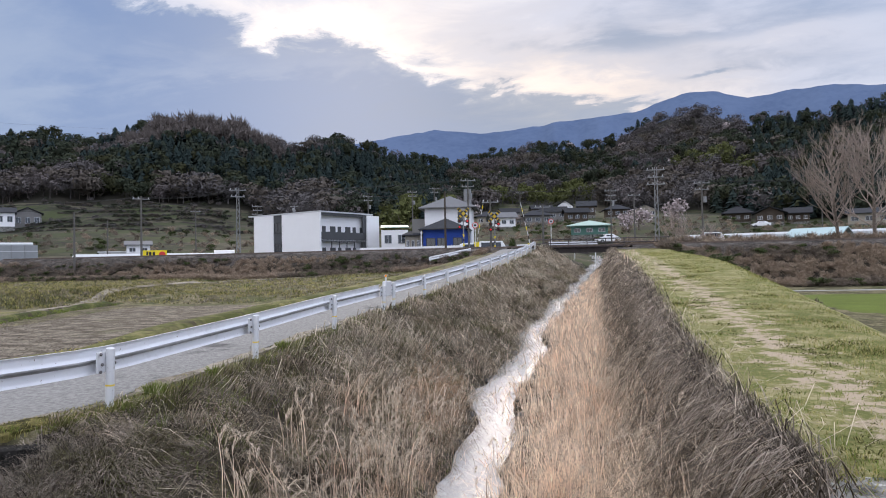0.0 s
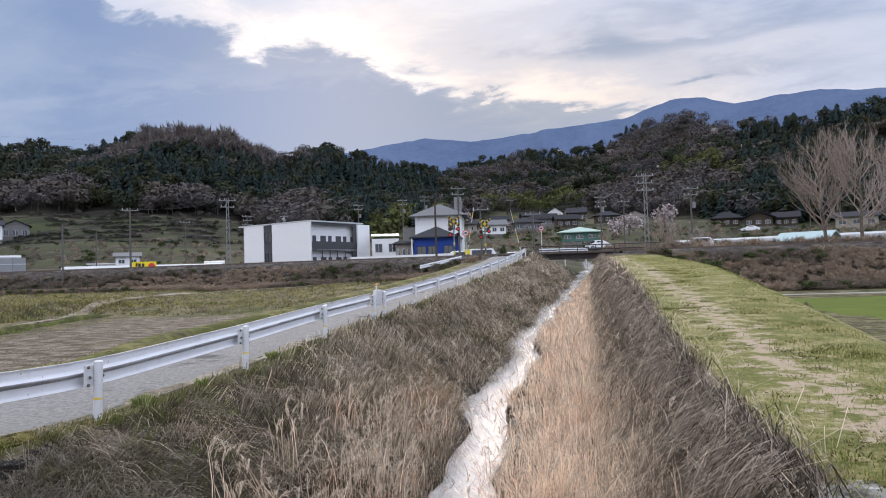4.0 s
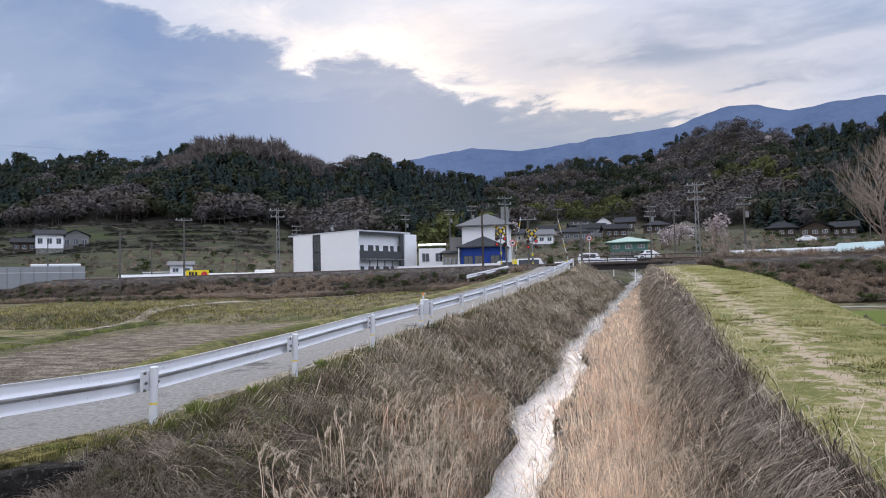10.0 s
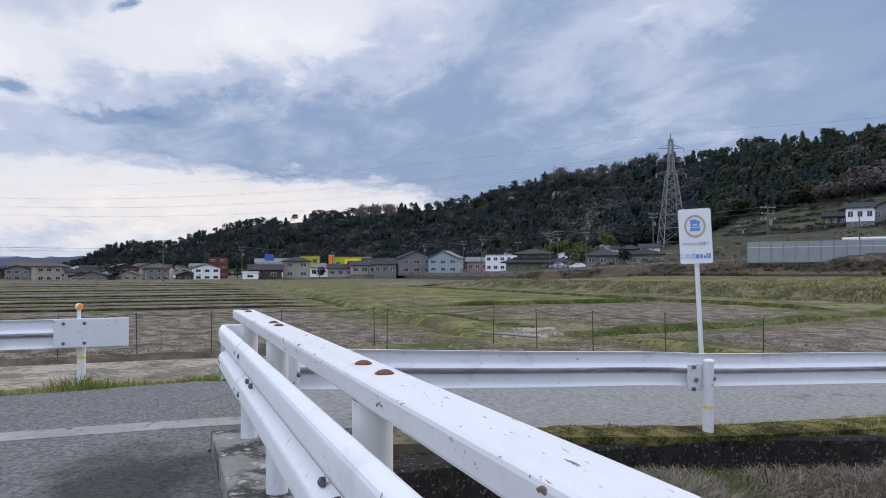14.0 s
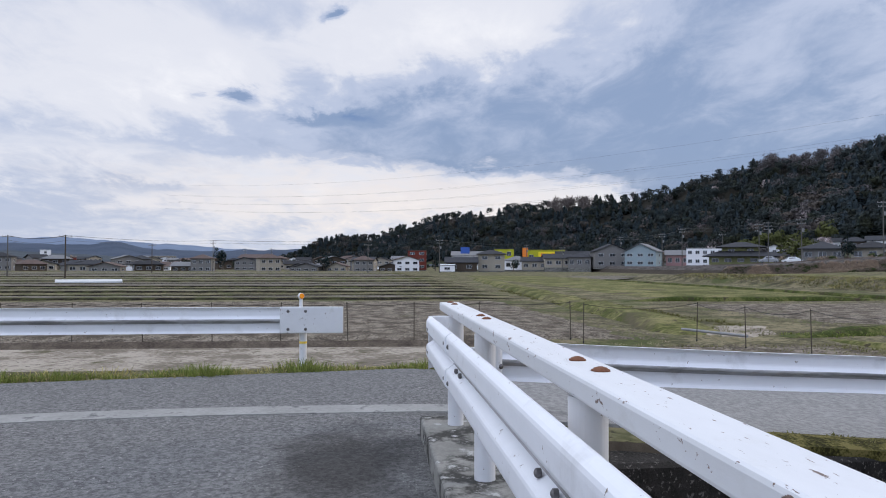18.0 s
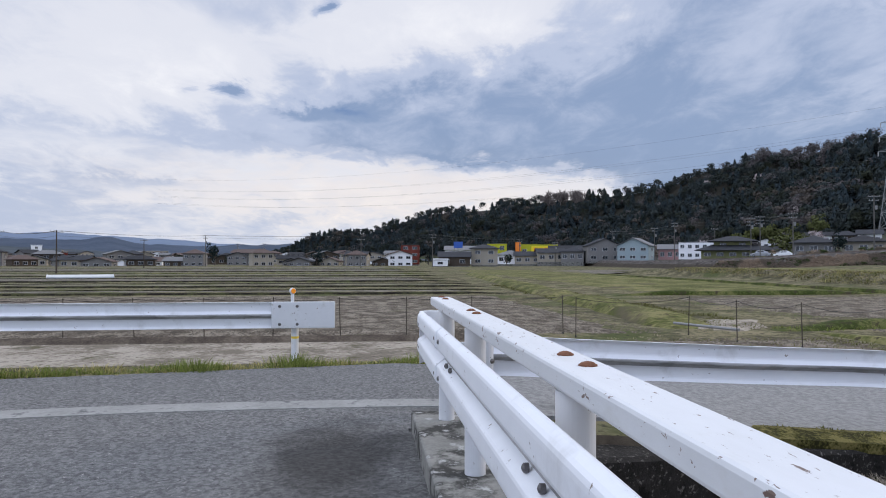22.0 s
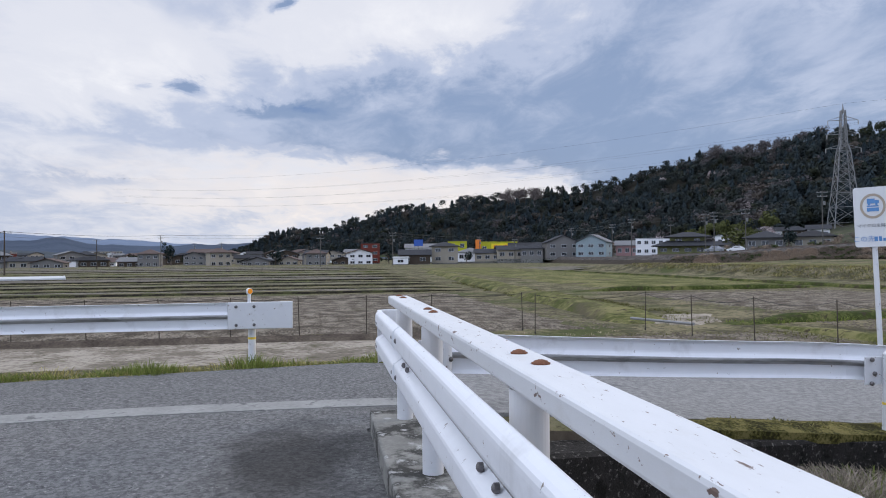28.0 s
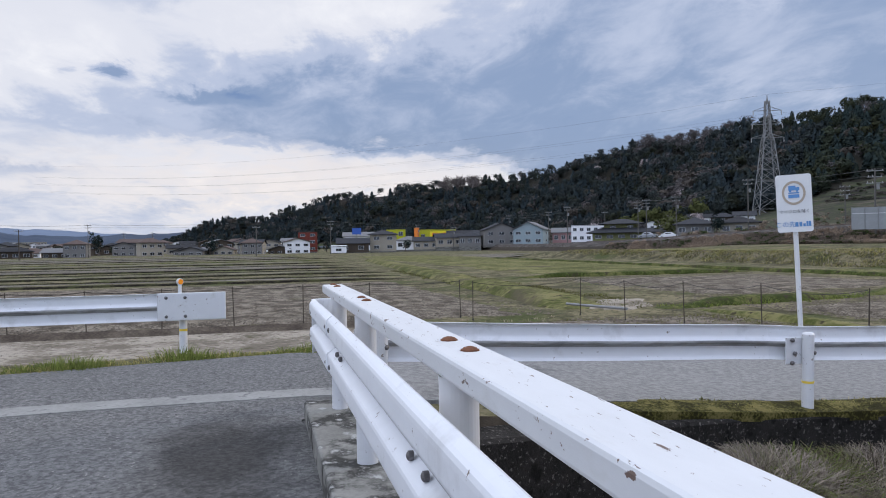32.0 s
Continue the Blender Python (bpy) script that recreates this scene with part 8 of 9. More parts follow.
for i in range(9):
    vehicle("car", at_land(87.5 + i * 0.75, 318 + 3 * (i % 3), 85 + 20 * (i % 2)), 4.2, 1.7, 1.5, ("car_white", "car_silver", "car_black")[i % 3], "%s car in the parking lot across the fields" % ("white", "silver", "black")[i % 3])


# ---- poles, wires, pylon ----
def pole(a, d, h, label, arms=2, z=None, mat="pole_concrete", lattice=False, lean=0.0):
    x, y = around(a, d)
    z = land_z(x, y) if z is None else z
    t = thing("utility_pole", pose(x, y, z - 0.3, 0, lean, a + 8), label, "utility pole", "utility poles")
    bm = BM()
    if lattice:
        for sx in (-0.22, 0.22):
            for sy in (-0.22, 0.22):
                tube(bm, (sx, sy, 0), (sx * 0.5, sy * 0.5, h), 0.035, 0.03, 4)
        for i in range(int(h / 0.7)):
            k = 1 - 0.5 * i * 0.7 / h
            s = 1 if i % 2 else -1
            for sy in (-0.22, 0.22):
                tube(bm, (-0.22 * k * s, sy * k, 0.7 * i), (0.22 * k * s, sy * k, 0.7 * (i + 1)), 0.02, 0.02, 4)
        part("lattice_mast", bm, M["steel_grey"], t)
    else:
        tube(bm, (0, 0, 0), (0, 0, h), 0.13, 0.085, 12)
        part("pole_shaft", bm, M[mat], t)
    for i in range(arms):
        zz = h - 0.3 - 0.75 * i
        w = 0.95 - 0.15 * (i % 2)
        part("crossarm", box(BM(), -w, w, -0.05, 0.05, zz - 0.05, zz + 0.05), M["steel_grey"], t)
        for s in (-0.85, -0.3, 0.85):
            bm = BM()
            tube(bm, (s * w, 0, zz + 0.05), (s * w, 0, zz + 0.24), 0.05, 0.035, 8)
            part("insulator", bm, M["insulator"], t)
    if arms > 1 and not lattice:
        bm = BM()
        tube(bm, (0.3, -0.2, h - 2.6), (0.3, -0.2, h - 1.9), 0.2, 0.2, 12)
        part("transformer", bm, M["steel_grey"], t)
    return Vector((x, y, z + h - 0.4))


P = "grey concrete utility pole with crossarms"
tops = {}
for key, a, d, h, arms, lat in (("cr1", -6.5, 80, 9.0, 3, True), ("r1", -9.7, 92, 8.6, 2, False), ("l1", 25.0, 88, 8.6, 2, True), ("c1", 7.6, 92, 10.0, 2, False), ("d1", 9.4, 79, 7.0, 0, False), ("b1", -3.2, 118, 9.4, 3, False), ("b2", -4.9, 118, 8.6, 1, False),
                                ("b3", 1.9, 86, 6.0, 1, False), ("a1", 11.9, 138, 10.5, 2, False), ("a2", 10.2, 140, 11.0, 2, False), ("a3", 23.6, 140, 9.0, 3, False), ("a4", 5.9, 82, 6.4, 1, False), ("a5", 15.3, 140, 10, 2, False), ("l2", 31.7, 92, 7.6, 1, False), ("l3", 36.0, 90, 6.6, 0, False),
                                ("l4", 46.2, 105, 8.6, 3, False), ("l5", 47.9, 160, 9.0, 3, False), ("l6", 33.9, 130, 7.5, 0, False), ("l7", 28, 150, 8.0, 1, False), ("w1", 54.0, 150, 10.5, 2, False), ("w2", 58.9, 160, 9.0, 2, False), ("w3", 61.0, 180, 9.6, 3, False), ("w4", 61.6, 184, 9.6, 3, False),
                                ("w5", 66.8, 205, 10.5, 2, False), ("w6", 68.2, 215, 9.5, 2, False), ("w7", 64.0, 215, 9.0, 1, False), ("w8", 71.2, 250, 10.0, 2, False), ("w9", 75.5, 250, 8.5, 2, False), ("w10", 78.2, 255, 9.5, 2, False), ("w11", 84.9, 205, 9.5, 2, False), ("w12", 90.4, 180, 7.5, 1, False),
                                ("w13", 101.8, 240, 10.0, 2, False), ("w14", 106, 200, 7.5, 1, False), ("w15", 111.6, 125, 6.8, 1, False), ("w16", 115.0, 150, 7.5, 1, False), ("w17", 99.5, 330, 9.5, 2, False), ("w18", 97.6, 330, 9.5, 2, False), ("v1", 3.6, 190, 9.5, 1, False), ("v2", -17.5, 170, 8.0, 1, False), ("v3", 40.5, 150, 8, 0, False)):
    tops[key] = pole(a, d, h, P if not lat else "dark lattice railway pole with crossarms and insulators", arms, None, "pole_concrete" if key not in ("w15", "w14", "d1") else "pole_wood", lat)


def wire(a, b, sag, r=0.02, shift=0.0, drop=0.0):
    t = thing("overhead_wire", pose(0, 0, 0), "thin black overhead wire slung between poles", "cable", "overhead wires")
    secs = []
    for i in range(13):
        k = i / 12
        p = a.lerp(b, k) + Vector((shift * 0.7, shift * 0.2, -drop - 4 * sag * k * (1 - k)))
        secs.append([p + Vector(o) for o in ((0, -r, 0), (0, 0, r), (0, r, 0), (0, 0, -r))])
    loft("wire", secs, M["black"], t, True)


for k1, k2 in (("l1", "c1"), ("c1", "b3"), ("b3", "cr1"), ("cr1", "r1"), ("l2", "l1"), ("l4", "l2"), ("w1", "l4"), ("a3", "a5"), ("a5", "a1"), ("a1", "a2"), ("a2", "b1"), ("b1", "b2"), ("w13", "w11"), ("w11", "w10"), ("w10", "w9"), ("w9", "w8"), ("w8", "w6"), ("w6", "w5"), ("w5", "w3"), ("w3", "w2"), ("w2", "w1"), ("w15", "w13"), ("w16", "w15")):
    for sh, dr in ((-0.6, 0.0), (0.6, 0.0), (0.0, 0.75)):
        wire(tops[k1], tops[k2], 0.5, 0.016 if tops[k1].length < 130 else 0.022, sh, dr)
wire(tops["r1"], Vector((60, 84, 11)), 0.6)
wire(tops["r1"], Vector((60, 84, 10.3)), 0.6)


def pylon():
    x, y = around(52.6, 300)
    z, H = land_z(x, y) - 5.2, 48.5
    t = thing("power_pylon", pose(x, y, z, 0, 0, 70), "tall grey steel lattice power pylon with three crossarms", "pylon")

    def half(h):
        return 4.6 * (1 - h / H) ** 1.15 + 0.45 if h < 33 else 1.15 - 0.55 * (h - 33) / 15.5

    levels = [0, 6, 11.5, 16.5, 21, 25, 28.5, 31.5, 34, 36.5, 39, 41.5, 44, 46]
    for sx in (-1, 1):
        for sy in (-1, 1):
            loft("leg", [[(sx * half(a) + dx, sy * half(a) + dy, a) for dx, dy in ((-0.14, -0.14), (0.14, -0.14), (0.14, 0.14), (-0.14, 0.14))] for a in levels], M["steel_grey"], t, True)
    for f in range(4):
        bm = BM()
        c, s = (1, 0) if f % 2 else (0, 1)
        sg = 1 if f < 2 else -1
        for a, b in zip(levels, levels[1:]):
            for q in (-1, 1):
                p0 = (q * half(a), sg * half(a), a) if c else (sg * half(a), q * half(a), a)
                p1 = (-q * half(b), sg * half(b), b) if c else (sg * half(b), -q * half(b), b)
                tube(bm, p0, p1, 0.09, 0.09, 4)
            p0 = (-half(b), sg * half(b), b) if c else (sg * half(b), -half(b), b)
            p1 = (half(b), sg * half(b), b) if c else (sg * half(b), half(b), b)
            tube(bm, p0, p1, 0.08, 0.08, 4)
        part("bracing", bm, M["steel_grey"], t)
    bm = BM()
    tube(bm, (0, 0, 45), (0, 0, H), 0.5, 0.08, 5)
    part("peak", bm, M["steel_grey"], t)
    ends = []
    for zz, w in ((42.5, 5.0), (37.5, 5.4), (32.5, 5.8)):
        bm = BM()
        for s in (-1, 1):
            for q in (-0.5, 0.5):
                tube(bm, (0.6 * s, q, zz), (w * s, 0, zz), 0.10, 0.07, 4)
                tube(bm, (0.6 * s, q, zz + 1.5), (w * s, 0, zz), 0.08, 0.06, 4)
        part("crossarm", bm, M["steel_grey"], t)
        for s in (-1, 1):
            bm = BM()
            tube(bm, (w * s, 0, zz), (w * s, 0, zz - 1.6), 0.16, 0.16, 8)
            part("insulator", bm, M["insulator"], t)
            ends.append(t.matrix_world @ Vector((w * s, 0, zz - 1.6)))
    for e in ends + [t.matrix_world @ Vector((0, 0, H))]:
        wire(e, Vector((e.x - 330, e.y - 330, e.z + 6)), 9, 0.02)
        wire(e, Vector((e.x + 20, e.y + 300, e.z + 45)), 4, 0.02)


pylon()


# ---- roadside sign ----
def text_part(body, size, m, mat, parent, name="lettering"):
    cu = bpy.data.curves.new(name, "FONT")
    cu.body, cu.size, cu.align_x, cu.extrude = body, size, "CENTER", 0.001
    cu.materials.append(mat)
    ob = new(name, cu)
    ob.parent, ob.matrix_basis = parent, m
    return ob


def truck_sign():
    t = thing("road_sign", pose(-10.39, 8.09, land_z(-10.39, 8.09)), "white road sign with blue lorry and bus in a faded ring", "road sign")
    t.matrix_world = pose(-10.39, 8.09, land_z(-10.39, 8.09) - 0.05) @ pose(0, 0, 0, 0, 0, 52) @ pose(0, 0, 0, 0, -2.0, 0)
    bm = BM()
    tube(bm, (0, 0, -0.3), (0, 0, 2.8), 0.038, 0.038, 16)
    part("post", bm, M["white_paint"], t)
    z0, w, h = 1.93, 0.52, 0.92
    bm = box(BM(), -w / 2, w / 2, -0.065, -0.045, z0, z0 + h)
    es = [e for e in bm.edges if abs(e.verts[0].co.y - e.verts[1].co.y) > 0.01]
    bmesh.ops.bevel(bm, geom=es, offset=0.04, segments=4, affect="EDGES", profile=0.5)
    part("board", bm, M["sign_board"], t, "white sign board with grey rim")
    bm = BM()
    r0, r1, n = 0.172, 0.138, 40
    vs = [[bm.verts.new((r * math.cos(2 * math.pi * i / n), -0.070, z0 + 0.625 + r * math.sin(2 * math.pi * i / n) * 1.12)) for i in range(n)] for r in (r0, r1)]
    for i in range(n):
        bm.faces.new((vs[0][i], vs[0][(i + 1) % n], vs[1][(i + 1) % n], vs[1][i]))
    part("faded_ring", bm, M["ring_tan"], t, "faded tan ring")
    bm = BM()
    box(bm, -0.075, 0.03, -0.0715, -0.0685, z0 + 0.665, z0 + 0.74)
    box(bm, 0.03, 0.085, -0.0715, -0.0685, z0 + 0.665, z0 + 0.715)
    part("lorry_mark", bm, M["sign_blue_pale"], t)
    bm = BM()
    box(bm, -0.08, 0.08, -0.0715, -0.0685, z0 + 0.545, z0 + 0.60)
    box(bm, -0.08, 0.08, -0.0715, -0.0685, z0 + 0.615, z0 + 0.635)
    part("bus_mark", bm, M["sign_blue_pale"], t)
    for s in (-0.05, 0.05):
        bm = BM()
        tube(bm, (s, -0.0685, z0 + 0.655), (s, -0.0722, z0 + 0.655), 0.018, 0.018, 14)
        part("wheel_mark", bm, M["sign_blue_pale"], t)
    text_part("マイクロを除く", 0.064, pose(0, -0.0685, z0 + 0.305, 90), M["sign_ink"], t)
    text_part("この先", 0.098, pose(-0.14, -0.0685, z0 + 0.09, 90), M["sign_blue_pale"], t)
    for x0, x1, z1 in ((0.0, 0.045, 0.155), (0.06, 0.10, 0.155), (0.115, 0.15, 0.13), (0.16, 0.19, 0.165), (0.195, 0.228, 0.165)):
        part("faded_bar", box(BM(), x0, x1, -0.0705, -0.0685, z0 + 0.085, z0 + z1), M["sign_blue_pale"], t)


plain("sign_board", (0.66, 0.67, 0.68), 0.05, 0.4, 3.0)
plain("ring_tan", (0.38, 0.32, 0.25), 0.1, 0.5, 6.0)
plain("sign_blue_pale", (0.09, 0.24, 0.50), 0.08, 0.4)
plain("sign_ink", (0.06, 0.065, 0.075), 0.1, 0.5)
truck_sign()


# ---- field fence ----
def fence():
    t = thing("field_fence", pose(0, 0, 0), "thin field fence of slim dark posts and slack wire", "fence")
    line = [(-20.0, -22 + 1.75 * i) for i in range(15)] + [(-20.3, 5.1), (-19.4, 5.2), (-19.6, 8.4), (-17.7, 8.8), (-16.4, 9.7), (-14.7, 10.6), (-12.0, 10.9)]
    first = None
    last = None
    for i, (x, y) in enumerate(line):
        z = land_z(x, y)
        h = 1.08 if i < 20 else 0.95
        if first is None:
            bm = BM()
            tube(bm, (0, 0, -0.1), (0, 0, 1.08), 0.014, 0.012, 8)
            first = part("post", bm, M["pole_wood"], t)
            first.matrix_basis = pose(x, y, z)
            bm = BM()
            tube(bm, (0, 0, 0.02), (0, 0, 0.07), 0.022, 0.02, 8)
            sl = part("socket", bm, M["black"], first)
        else:
            o = set_mesh(first, t, pose(x, y, z, random.uniform(-2, 2), random.uniform(-2, 2), 0))
            set_mesh(sl, o, pose(0, 0, 0))
        top = Vector((x, y, z + 1.04))
        if last is not None and i not in (16,):
            secs = []
            for k in range(7):
                q = k / 6
                p = last.lerp(top, q) + Vector((0, 0, -0.14 * 4 * q * (1 - q) * (1.0 if i > 16 else 0.35)))
                secs.append([p + Vector(o) for o in ((0, -0.006, 0), (0, 0, 0.006), (0, 0.006, 0), (0, 0, -0.006))])
            loft("wire", secs, M["black"], t, True)
        last = top
    return t


fence()
bm = BM()
tube(bm, (-19.6, -0.4, 0), (-17.2, 0.2, 0), 0.04, 0.04, 8)
pl = thing("pipe", pose(-2.4, 11.4, FIELD + 0.15, 0, 0, 6), "grey plastic drain pipe lying on the field track", "pipe")
part("barrel", bm, M["steel_grey"], pl)


# ---- greenhouses and yards behind the railway ----
def greenhouse(a0, a1, d, z, h, mat, label, name="greenhouse"):
    p, q = Vector((*around(a0, d), 0)), Vector((*around(a1, d), 0))
    ln = (q - p).length
    mid = (p + q) / 2
    ang = math.degrees(math.atan2((q - p).y, (q - p).x))
    t = thing(name, pose(mid.x, mid.y, z, 0, 0, ang), label, "greenhouse", "greenhouses")
    secs = []
    for i in range(int(ln / 2) + 2):
        x = -ln / 2 + ln * i / (int(ln / 2) + 1)
        secs.append([(x, 2.4 * math.cos(math.pi * k / 8), -0.8 if k in (0, 8) else h * (0.35 + 0.65 * math.sin(math.pi * k / 8))) for k in range(9)])
    loft("film_cover", secs, mat, t, True, False)
    for i in range(0, len(secs), 2):
        x = secs[i][0][0]
        bm = BM()
        for k in range(8):
            s0, s1 = secs[i][k], secs[i][k + 1]
            tube(bm, (s0[0], s0[1] * 1.01, s0[2] + 0.02), (s1[0], s1[1] * 1.01, s1[2] + 0.02), 0.03, 0.03, 5)
        part("hoop", bm, M["frame_white"], t)


greenhouse(43.5, 36.5, 112, 2.4, 0.95, M["film_white"], "long low white film greenhouse behind the railway")
greenhouse(36.0, 25.5, 110, 3.0, 1.0, M["film_white"], "long low white film greenhouse behind the railway")
greenhouse(26.7, 25.3, 118, 3.4, 1.2, M["film_white"], "white film greenhouse beside the flat block")
greenhouse(-8.5, -26, 128, 4.9, 0.9, M["film_white"], "long low white film greenhouse before the farmhouses")
greenhouse(41.5, 38.5, 170, 7.0, 0.9, M["film_white"], "pale film greenhouse on the slope")


greenhouse(112.2, 108.1, 93, FIELD - 0.1, 0.5, M["film_white"], "low white film tunnel across the bare fields")


def screen_wall(a0, a1, d, z, h):
    p, q = Vector((*around(a0, d), 0)), Vector((*around(a1, d), 0))
    ang = math.degrees(math.atan2((q - p).y, (q - p).x))
    ln = (q - p).length
    t = thing("screen_fence", pose(p.x, p.y, z, 0, 0, ang), "tall grey translucent screen fence beside the railway", "fence")
    n = 12
    for i in range(n):
        part("panel", box(BM(), ln * i / n + 0.03, ln * (i + 1) / n - 0.03, -0.03, 0.03, -0.6, h), M["film_grey"], t)
        bm = BM()
        tube(bm, (ln * i / n, -0.06, -0.6), (ln * i / n, -0.06, h + 0.05), 0.05, 0.05, 6)
        part("post", bm, M["steel_grey"], t)
    part("rail", box(BM(), 0, ln, -0.08, -0.04, h * 0.62, h * 0.66), M["frame_white"], t)


screen_wall(47.6, 38.2, 101, 2.9, 2.0)


def banner(a, d, z, w, h, face, mark, label, posts=True):
    x, y = around(a, d)
    t = thing("signboard", pose(x, y, z, 0, 0, a), label, "signboard", "signboards")
    part("board", box(BM(), -w / 2, w / 2, -0.05, 0.05, 0, h, 0.02), M[face], t)
    if mark:
        for x0, x1, z0, z1 in ((-0.36, -0.28, 0.45, 0.85), (-0.25, -0.15, 0.4, 0.82), (-0.10, 0.0, 0.42, 0.8), (-0.4, 0.05, 0.12, 0.25)):
            part("mark", box(BM(), x0 * w, x1 * w, -0.066, -0.054, z0 * h, z1 * h), M["black" if mark == "sign_red" else mark], t)
        bm = BM()
        tube(bm, (w * 0.3, -0.05, h / 2), (w * 0.3, -0.075, h / 2), h * 0.36, h * 0.36, 20)
        part("round_mark", bm, M[mark], t)
    if posts:
        for s in (-0.42, 0.42):
            part("post", box(BM(), s * w - 0.06, s * w + 0.06, 0.06, 0.18, min(-0.8, land_z(x, y) - z - 0.2), h), M["steel_grey"], t)


banner(30.8, 96, 3.0, 2.7, 1.05, "sign_yellow", "sign_red", "yellow signboard with red disc beside the railway")
banner(82.9, 282, 5.8, 3.4, 2.4, "sign_blue", "", "blue shop sign high on a post")
bm = BM()
x, y = around(82.9, 282.4)
tube(bm, (x, y, land_z(x, y) - 0.3), (x, y, 6.2), 0.15)
part("sign_mast", bm, M["steel_grey"])
tagged(bpy.data.objects["sign_mast"], "grey steel mast of a shop sign", "post")
banner(76.6, 291, 3.2, 7.0, 3.4, "sign_yellow", "sign_orange", "yellow shop sign with orange blocks", True)
banner(78.3, 291.5, 4.6, 2.0, 3.6, "sign_orange", "", "orange shop sign panel", True)


def tarp_pile(a, d):
    x, y = around(a, d)
    t = thing("covered_pile", pose(x, y, land_z(x, y), 0, 0, a), "stack under a blue tarpaulin beside the railway", "pile")
    bm = box(BM(), -1.4, 1.4, -1, 1, 0, 1.4, 0.18)
    bmesh.ops.subdivide_edges(bm, edges=bm.edges[:], cuts=2, use_grid_fill=True)
    for v in bm.verts:
        v.co += Vector((noise.noise(v.co * 1.7), noise.noise(v.co * 1.9 + Vector((5, 0, 0))), noise.noise(v.co * 1.5 + Vector((0, 5, 0))))) * 0.12
    part("tarpaulin", bm, M["tarp_blue"], t)


tarp_pile(28.3, 112)
low = thing("garden_wall", pose(0, 0, 0), "low white garden wall along the railway", "wall")
p0, p1 = Vector((*around(16.0, 101), 2.6)), Vector((*around(8.2, 97), 2.6))
loft("wall_panel", [[(p.x, p.y - 0.08, 2.3), (p.x, p.y - 0.08, 4.15), (p.x, p.y + 0.08, 4.15), (p.x, p.y + 0.08, 2.3)] for p in (p0, p1)], M["white_wall"], low, True)


# ---- single trees ----
def bare_tree(a, d, h, seed, label, spread=0.42, depth=3):
    x, y = around(a, d)
    t = thing("bare_tree", pose(x, y, land_z(x, y) - 0.2, 0, 0, seed * 40), label, "tree", "bare trees")
    r = random.Random(seed)
    trunk, limbs = BM(), []

    def ring_tube(V, F, p, q, r0, r1, n):
        d = (q - p).normalized()
        u = d.orthogonal().normalized()
        w = d.cross(u)
        k = len(V)
        for c, rr_ in ((p, r0), (q, r1)):
            for i in range(n):
                a_ = 2 * math.pi * i / n
                V.append(tuple(c + (u * math.cos(a_) + w * math.sin(a_)) * rr_))
        for i in range(n):
            F.append((k + i, k + (i + 1) % n, k + n + (i + 1) % n, k + n + i))

    V, F, TV, TF = [], [], [], []

    def shoot(p, way, ln, rad, lev):
        """A branch that bends upward, bearing finer ones along its length."""
        n = 4
        pts, w = [p], way
        for i in range(n):
            w = (w + Vector((r.gauss(0, 0.10), r.gauss(0, 0.10), 0.16 + 0.05 * lev))).normalized()
            pts.append(pts[-1] + w * ln / n)
        for i in range(n):
            ring_tube(*((TV, TF) if lev == 0 else (V, F)), pts[i], pts[i + 1], rad * (1 - 0.21 * i), rad * (0.79 - 0.21 * i), 9 if lev == 0 else (5 if lev == 1 else 3))
        if lev >= depth:
            return
        kids = (20, 9, 7, 5)[min(lev, 3)]
        for i in range(kids):
            q = 0.16 + 0.80 * (i + r.random()) / kids if lev == 0 else r.uniform(0.2, 1.0)
            k = min(n - 1, int(q * n))
            st = pts[k].lerp(pts[k + 1], q * n - k)
            d = (pts[k + 1] - pts[k]).normalized()
            side = d.orthogonal()
            side.rotate(Matrix.Rotation(r.uniform(0, 6.3), 3, d))
            ww = (d * (0.45 + 0.5 * q) + side.normalized() * spread * (1.5 if lev == 0 else 1.0)).normalized()
            shoot(st, ww, ln * (0.62 - 0.36 * q if lev == 0 else r.uniform(0.38, 0.58)), rad * (0.42 if lev == 0 else 0.55) * (1.1 - 0.5 * q), lev + 1)

    shoot(Vector((0, 0, 0)), Vector((0.02, 0, 1)), h, h * 0.020, 0)
    mesh_object("trunk", TV, TF, M["bark"], t, True)
    mesh_object("crown", V, F, M["twig_grey"], t)


M["bark"] = material("bark", shades((0.15, 0.125, 0.105), 0.3), 0.95, 6.0, bump=0.6, bump_scale=20)
M["twig_grey"] = material("twig_grey", shades((0.33, 0.27, 0.235), 0.25), 0.95, 2.0)
bare_tree(-18.5, 90, 10.6, 3, "tall leafless tree with fine upright branches", 0.62)
bare_tree(-20.6, 88, 10.8, 4, "tall leafless tree with fine upright branches", 0.62)
bare_tree(-23.4, 92, 10.0, 5, "tall leafless tree with fine upright branches", 0.62)
bare_tree(-8.6, 84, 3.6, 6, "small leafless tree beside the railway", 0.7, 2)
bare_tree(-7.6, 86, 4.2, 7, "small leafless tree beside the railway", 0.7, 2)
bare_tree(-9.8, 85, 3.0, 8, "small leafless tree beside the railway", 0.7, 2)


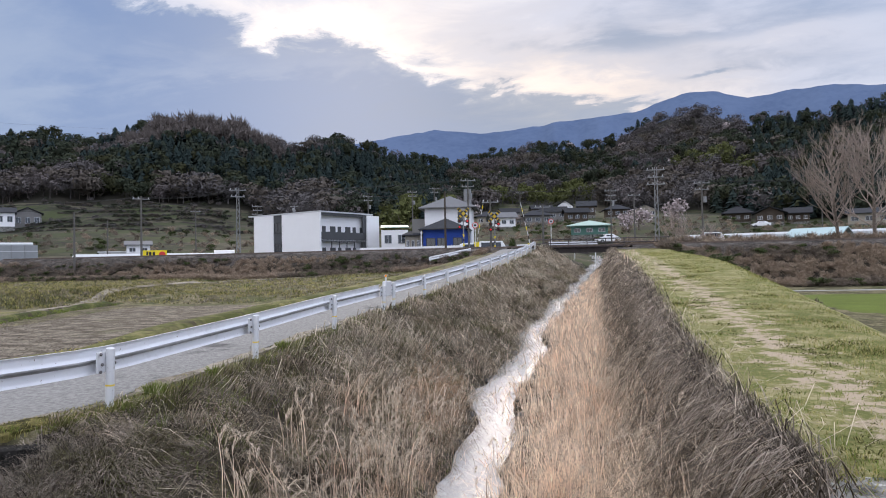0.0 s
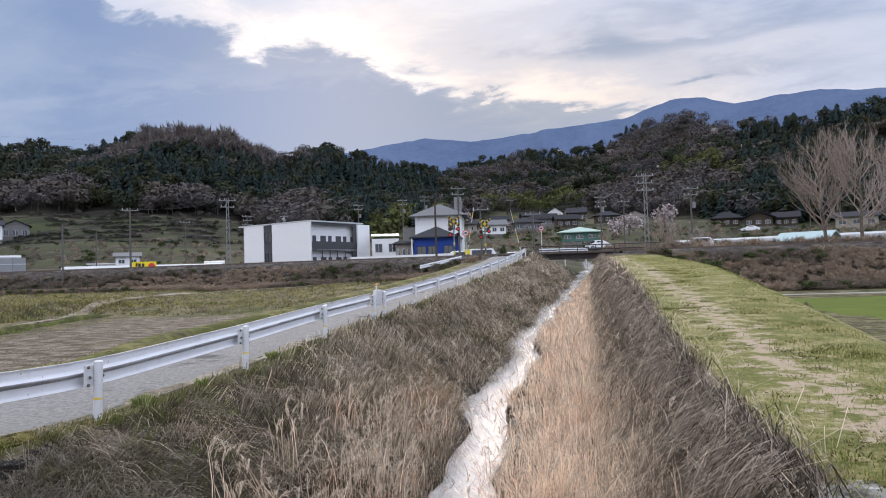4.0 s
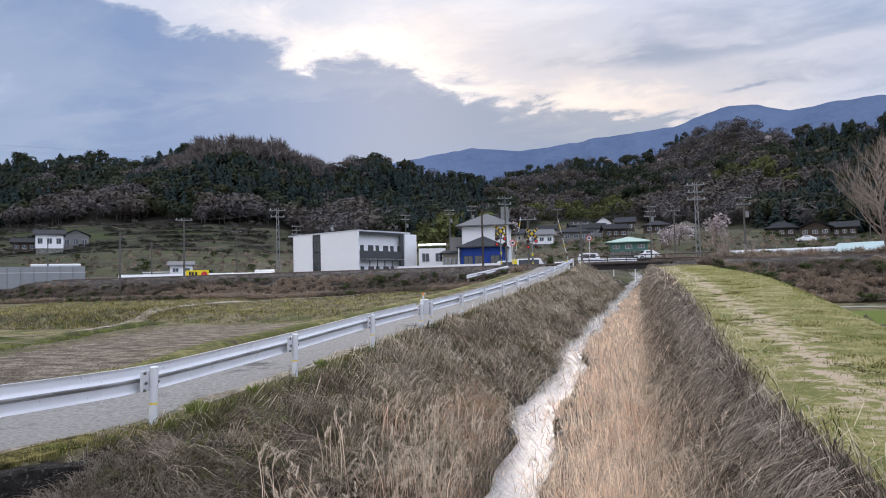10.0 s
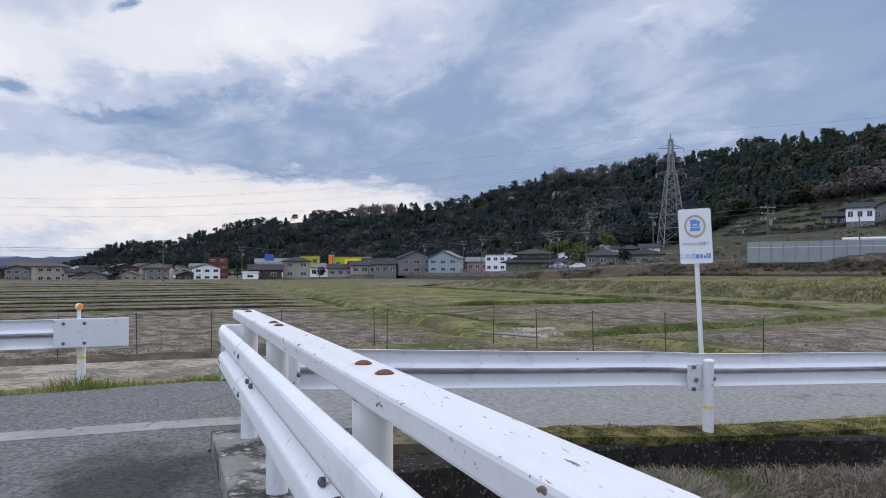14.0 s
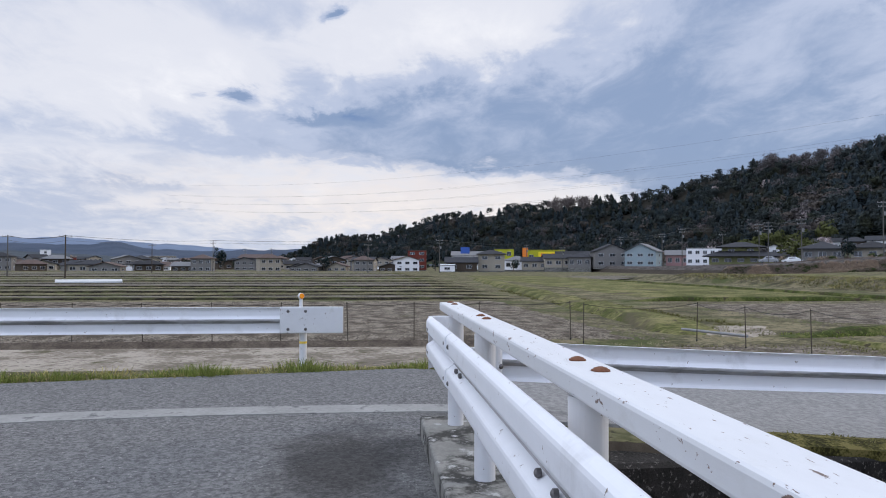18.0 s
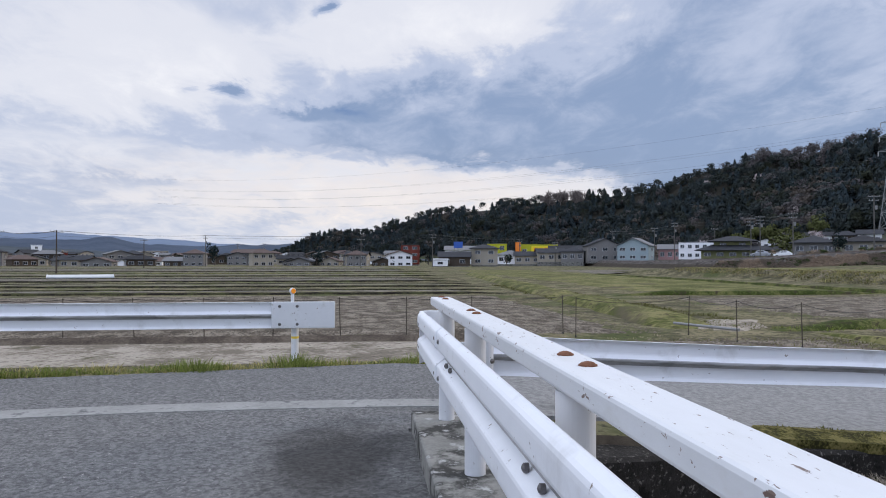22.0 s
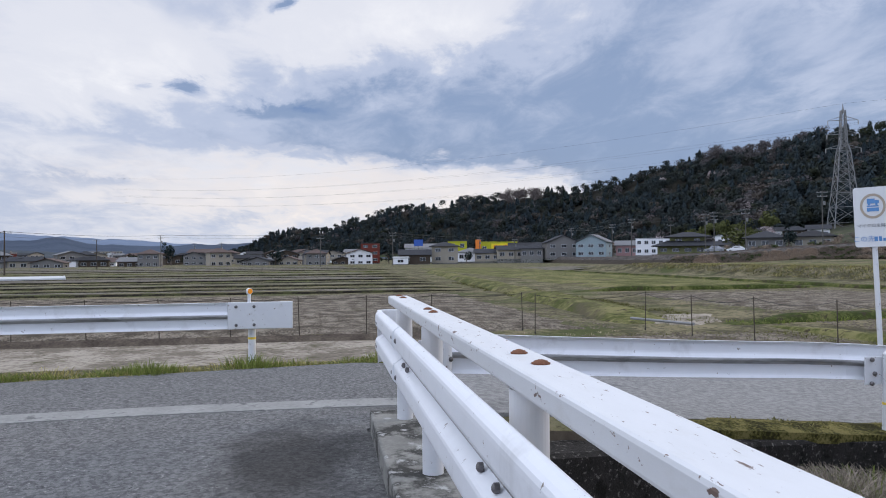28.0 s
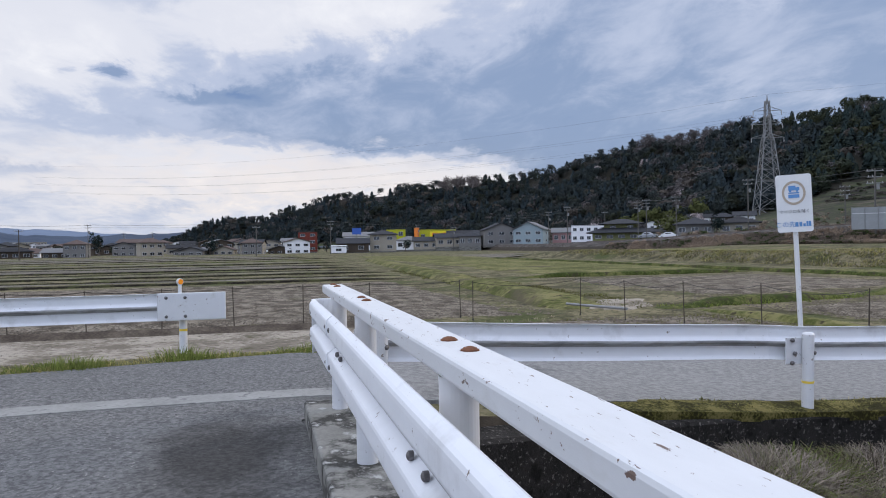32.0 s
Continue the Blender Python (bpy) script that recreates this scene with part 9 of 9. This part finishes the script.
def leafy_tree(a, d, h, w, mat, seed, label, name="tree", n=420, size=0.055):
    x, y = around(a, d)
    t = thing(name, pose(x, y, land_z(x, y) - 0.2, 0, 0, seed * 33), label, "tree", "single trees")
    V, F = crown(seed, n, size, 0.15)
    mesh_object("crown", [(p[0] * w, p[1] * w, p[2] * h) for p in V], F, M[mat], t)
    bm = BM()
    tube(bm, (0, 0, 0), (0, 0, h * 0.6), 0.04 * h, 0.015 * h, 8)
    for i in range(5):
        aa = i * 1.3
        tube(bm, (0, 0, h * 0.3), (w * 0.28 * math.cos(aa), w * 0.28 * math.sin(aa), h * 0.7), 0.018 * h, 0.006 * h, 5)
    part("trunk", bm, M["bark"], t)


leafy_tree(-7.8, 178, 7.0, 7.2, "blossom", 3, "cherry tree in pale pink blossom")
leafy_tree(-5.2, 165, 5.5, 6.5, "blossom", 4, "cherry tree in pale pink blossom")
leafy_tree(-4.4, 160, 4.5, 5.0, "blossom", 5, "cherry tree in pale pink blossom")
leafy_tree(64.6, 300, 8.5, 6.5, "blossom", 6, "white flowering cherry before the dark wood")
leafy_tree(57.3, 285, 8.0, 7.0, "blossom", 7, "pinkish flowering cherry on the slope")
leafy_tree(59.5, 226, 8.0, 12.0, "bamboo_leaf", 8, "yellow-green bamboo thicket at the foot of the wood", "bamboo")
leafy_tree(58.3, 230, 7.0, 8.0, "bamboo_leaf", 9, "yellow-green bamboo thicket at the foot of the wood", "bamboo")
leafy_tree(101.1, 300, 9.5, 6.5, "cedar_green", 10, "dark evergreen tree among the town houses")
leafy_tree(93.7, 262, 6.0, 6.5, "cedar_green", 11, "round dark evergreen at the field edge")
leafy_tree(12.6, 140, 8.0, 9.0, "bamboo_leaf", 12, "yellow-green bamboo behind the white house", "bamboo")
leafy_tree(13.6, 146, 8.5, 9.0, "bamboo_leaf", 13, "yellow-green bamboo behind the white house", "bamboo")
leafy_tree(4.3, 92, 2.4, 1.2, "shrub_green", 14, "clipped dark green bush at the crossing", "bush", 260, 0.09)
leafy_tree(79.2, 246, 4.5, 4.0, "cedar_green", 15, "dark garden conifer beside a house")
leafy_tree(56.1, 176, 5.0, 4.5, "cedar_green", 16, "dark garden tree beside a house")
rt = random.Random(77)
for i in range(26):
    leafy_tree(88 + i * 1.1 + rt.uniform(-0.4, 0.4), rt.uniform(310, 420), rt.uniform(3, 6.5), rt.uniform(4, 7), rt.choice(("cedar_green", "pine_green", "shrub_brown")), 30 + i, "small garden tree among the town houses", "tree", 120, 0.10)
rt = random.Random(91)
for i in range(30):
    leafy_tree(58.5 + i * 0.95 + rt.uniform(-0.35, 0.35), rt.uniform(258, 312), rt.uniform(3.0, 6.0), rt.uniform(3.0, 5.5), rt.choice(("cedar_green", "pine_green", "shrub_brown", "bare_twig")), 70 + i, "dark garden tree between the village houses", n=220, size=0.075)


def motions():
    # one car comes along the far road and stops short of the crossing
    def on_road(x):
        return pose(x, 121, beyond_z(x, 121) + 0.02)
    walk(passing_car, [(0, on_road(22)), (8.0, on_road(22)), (8.4, on_road(8.0)), (8.8, on_road(3.8)), (9.2, on_road(0.0)), (9.6, on_road(-2.4)), (10.2, on_road(-2.9)), (32, on_road(-2.9))])


motions()
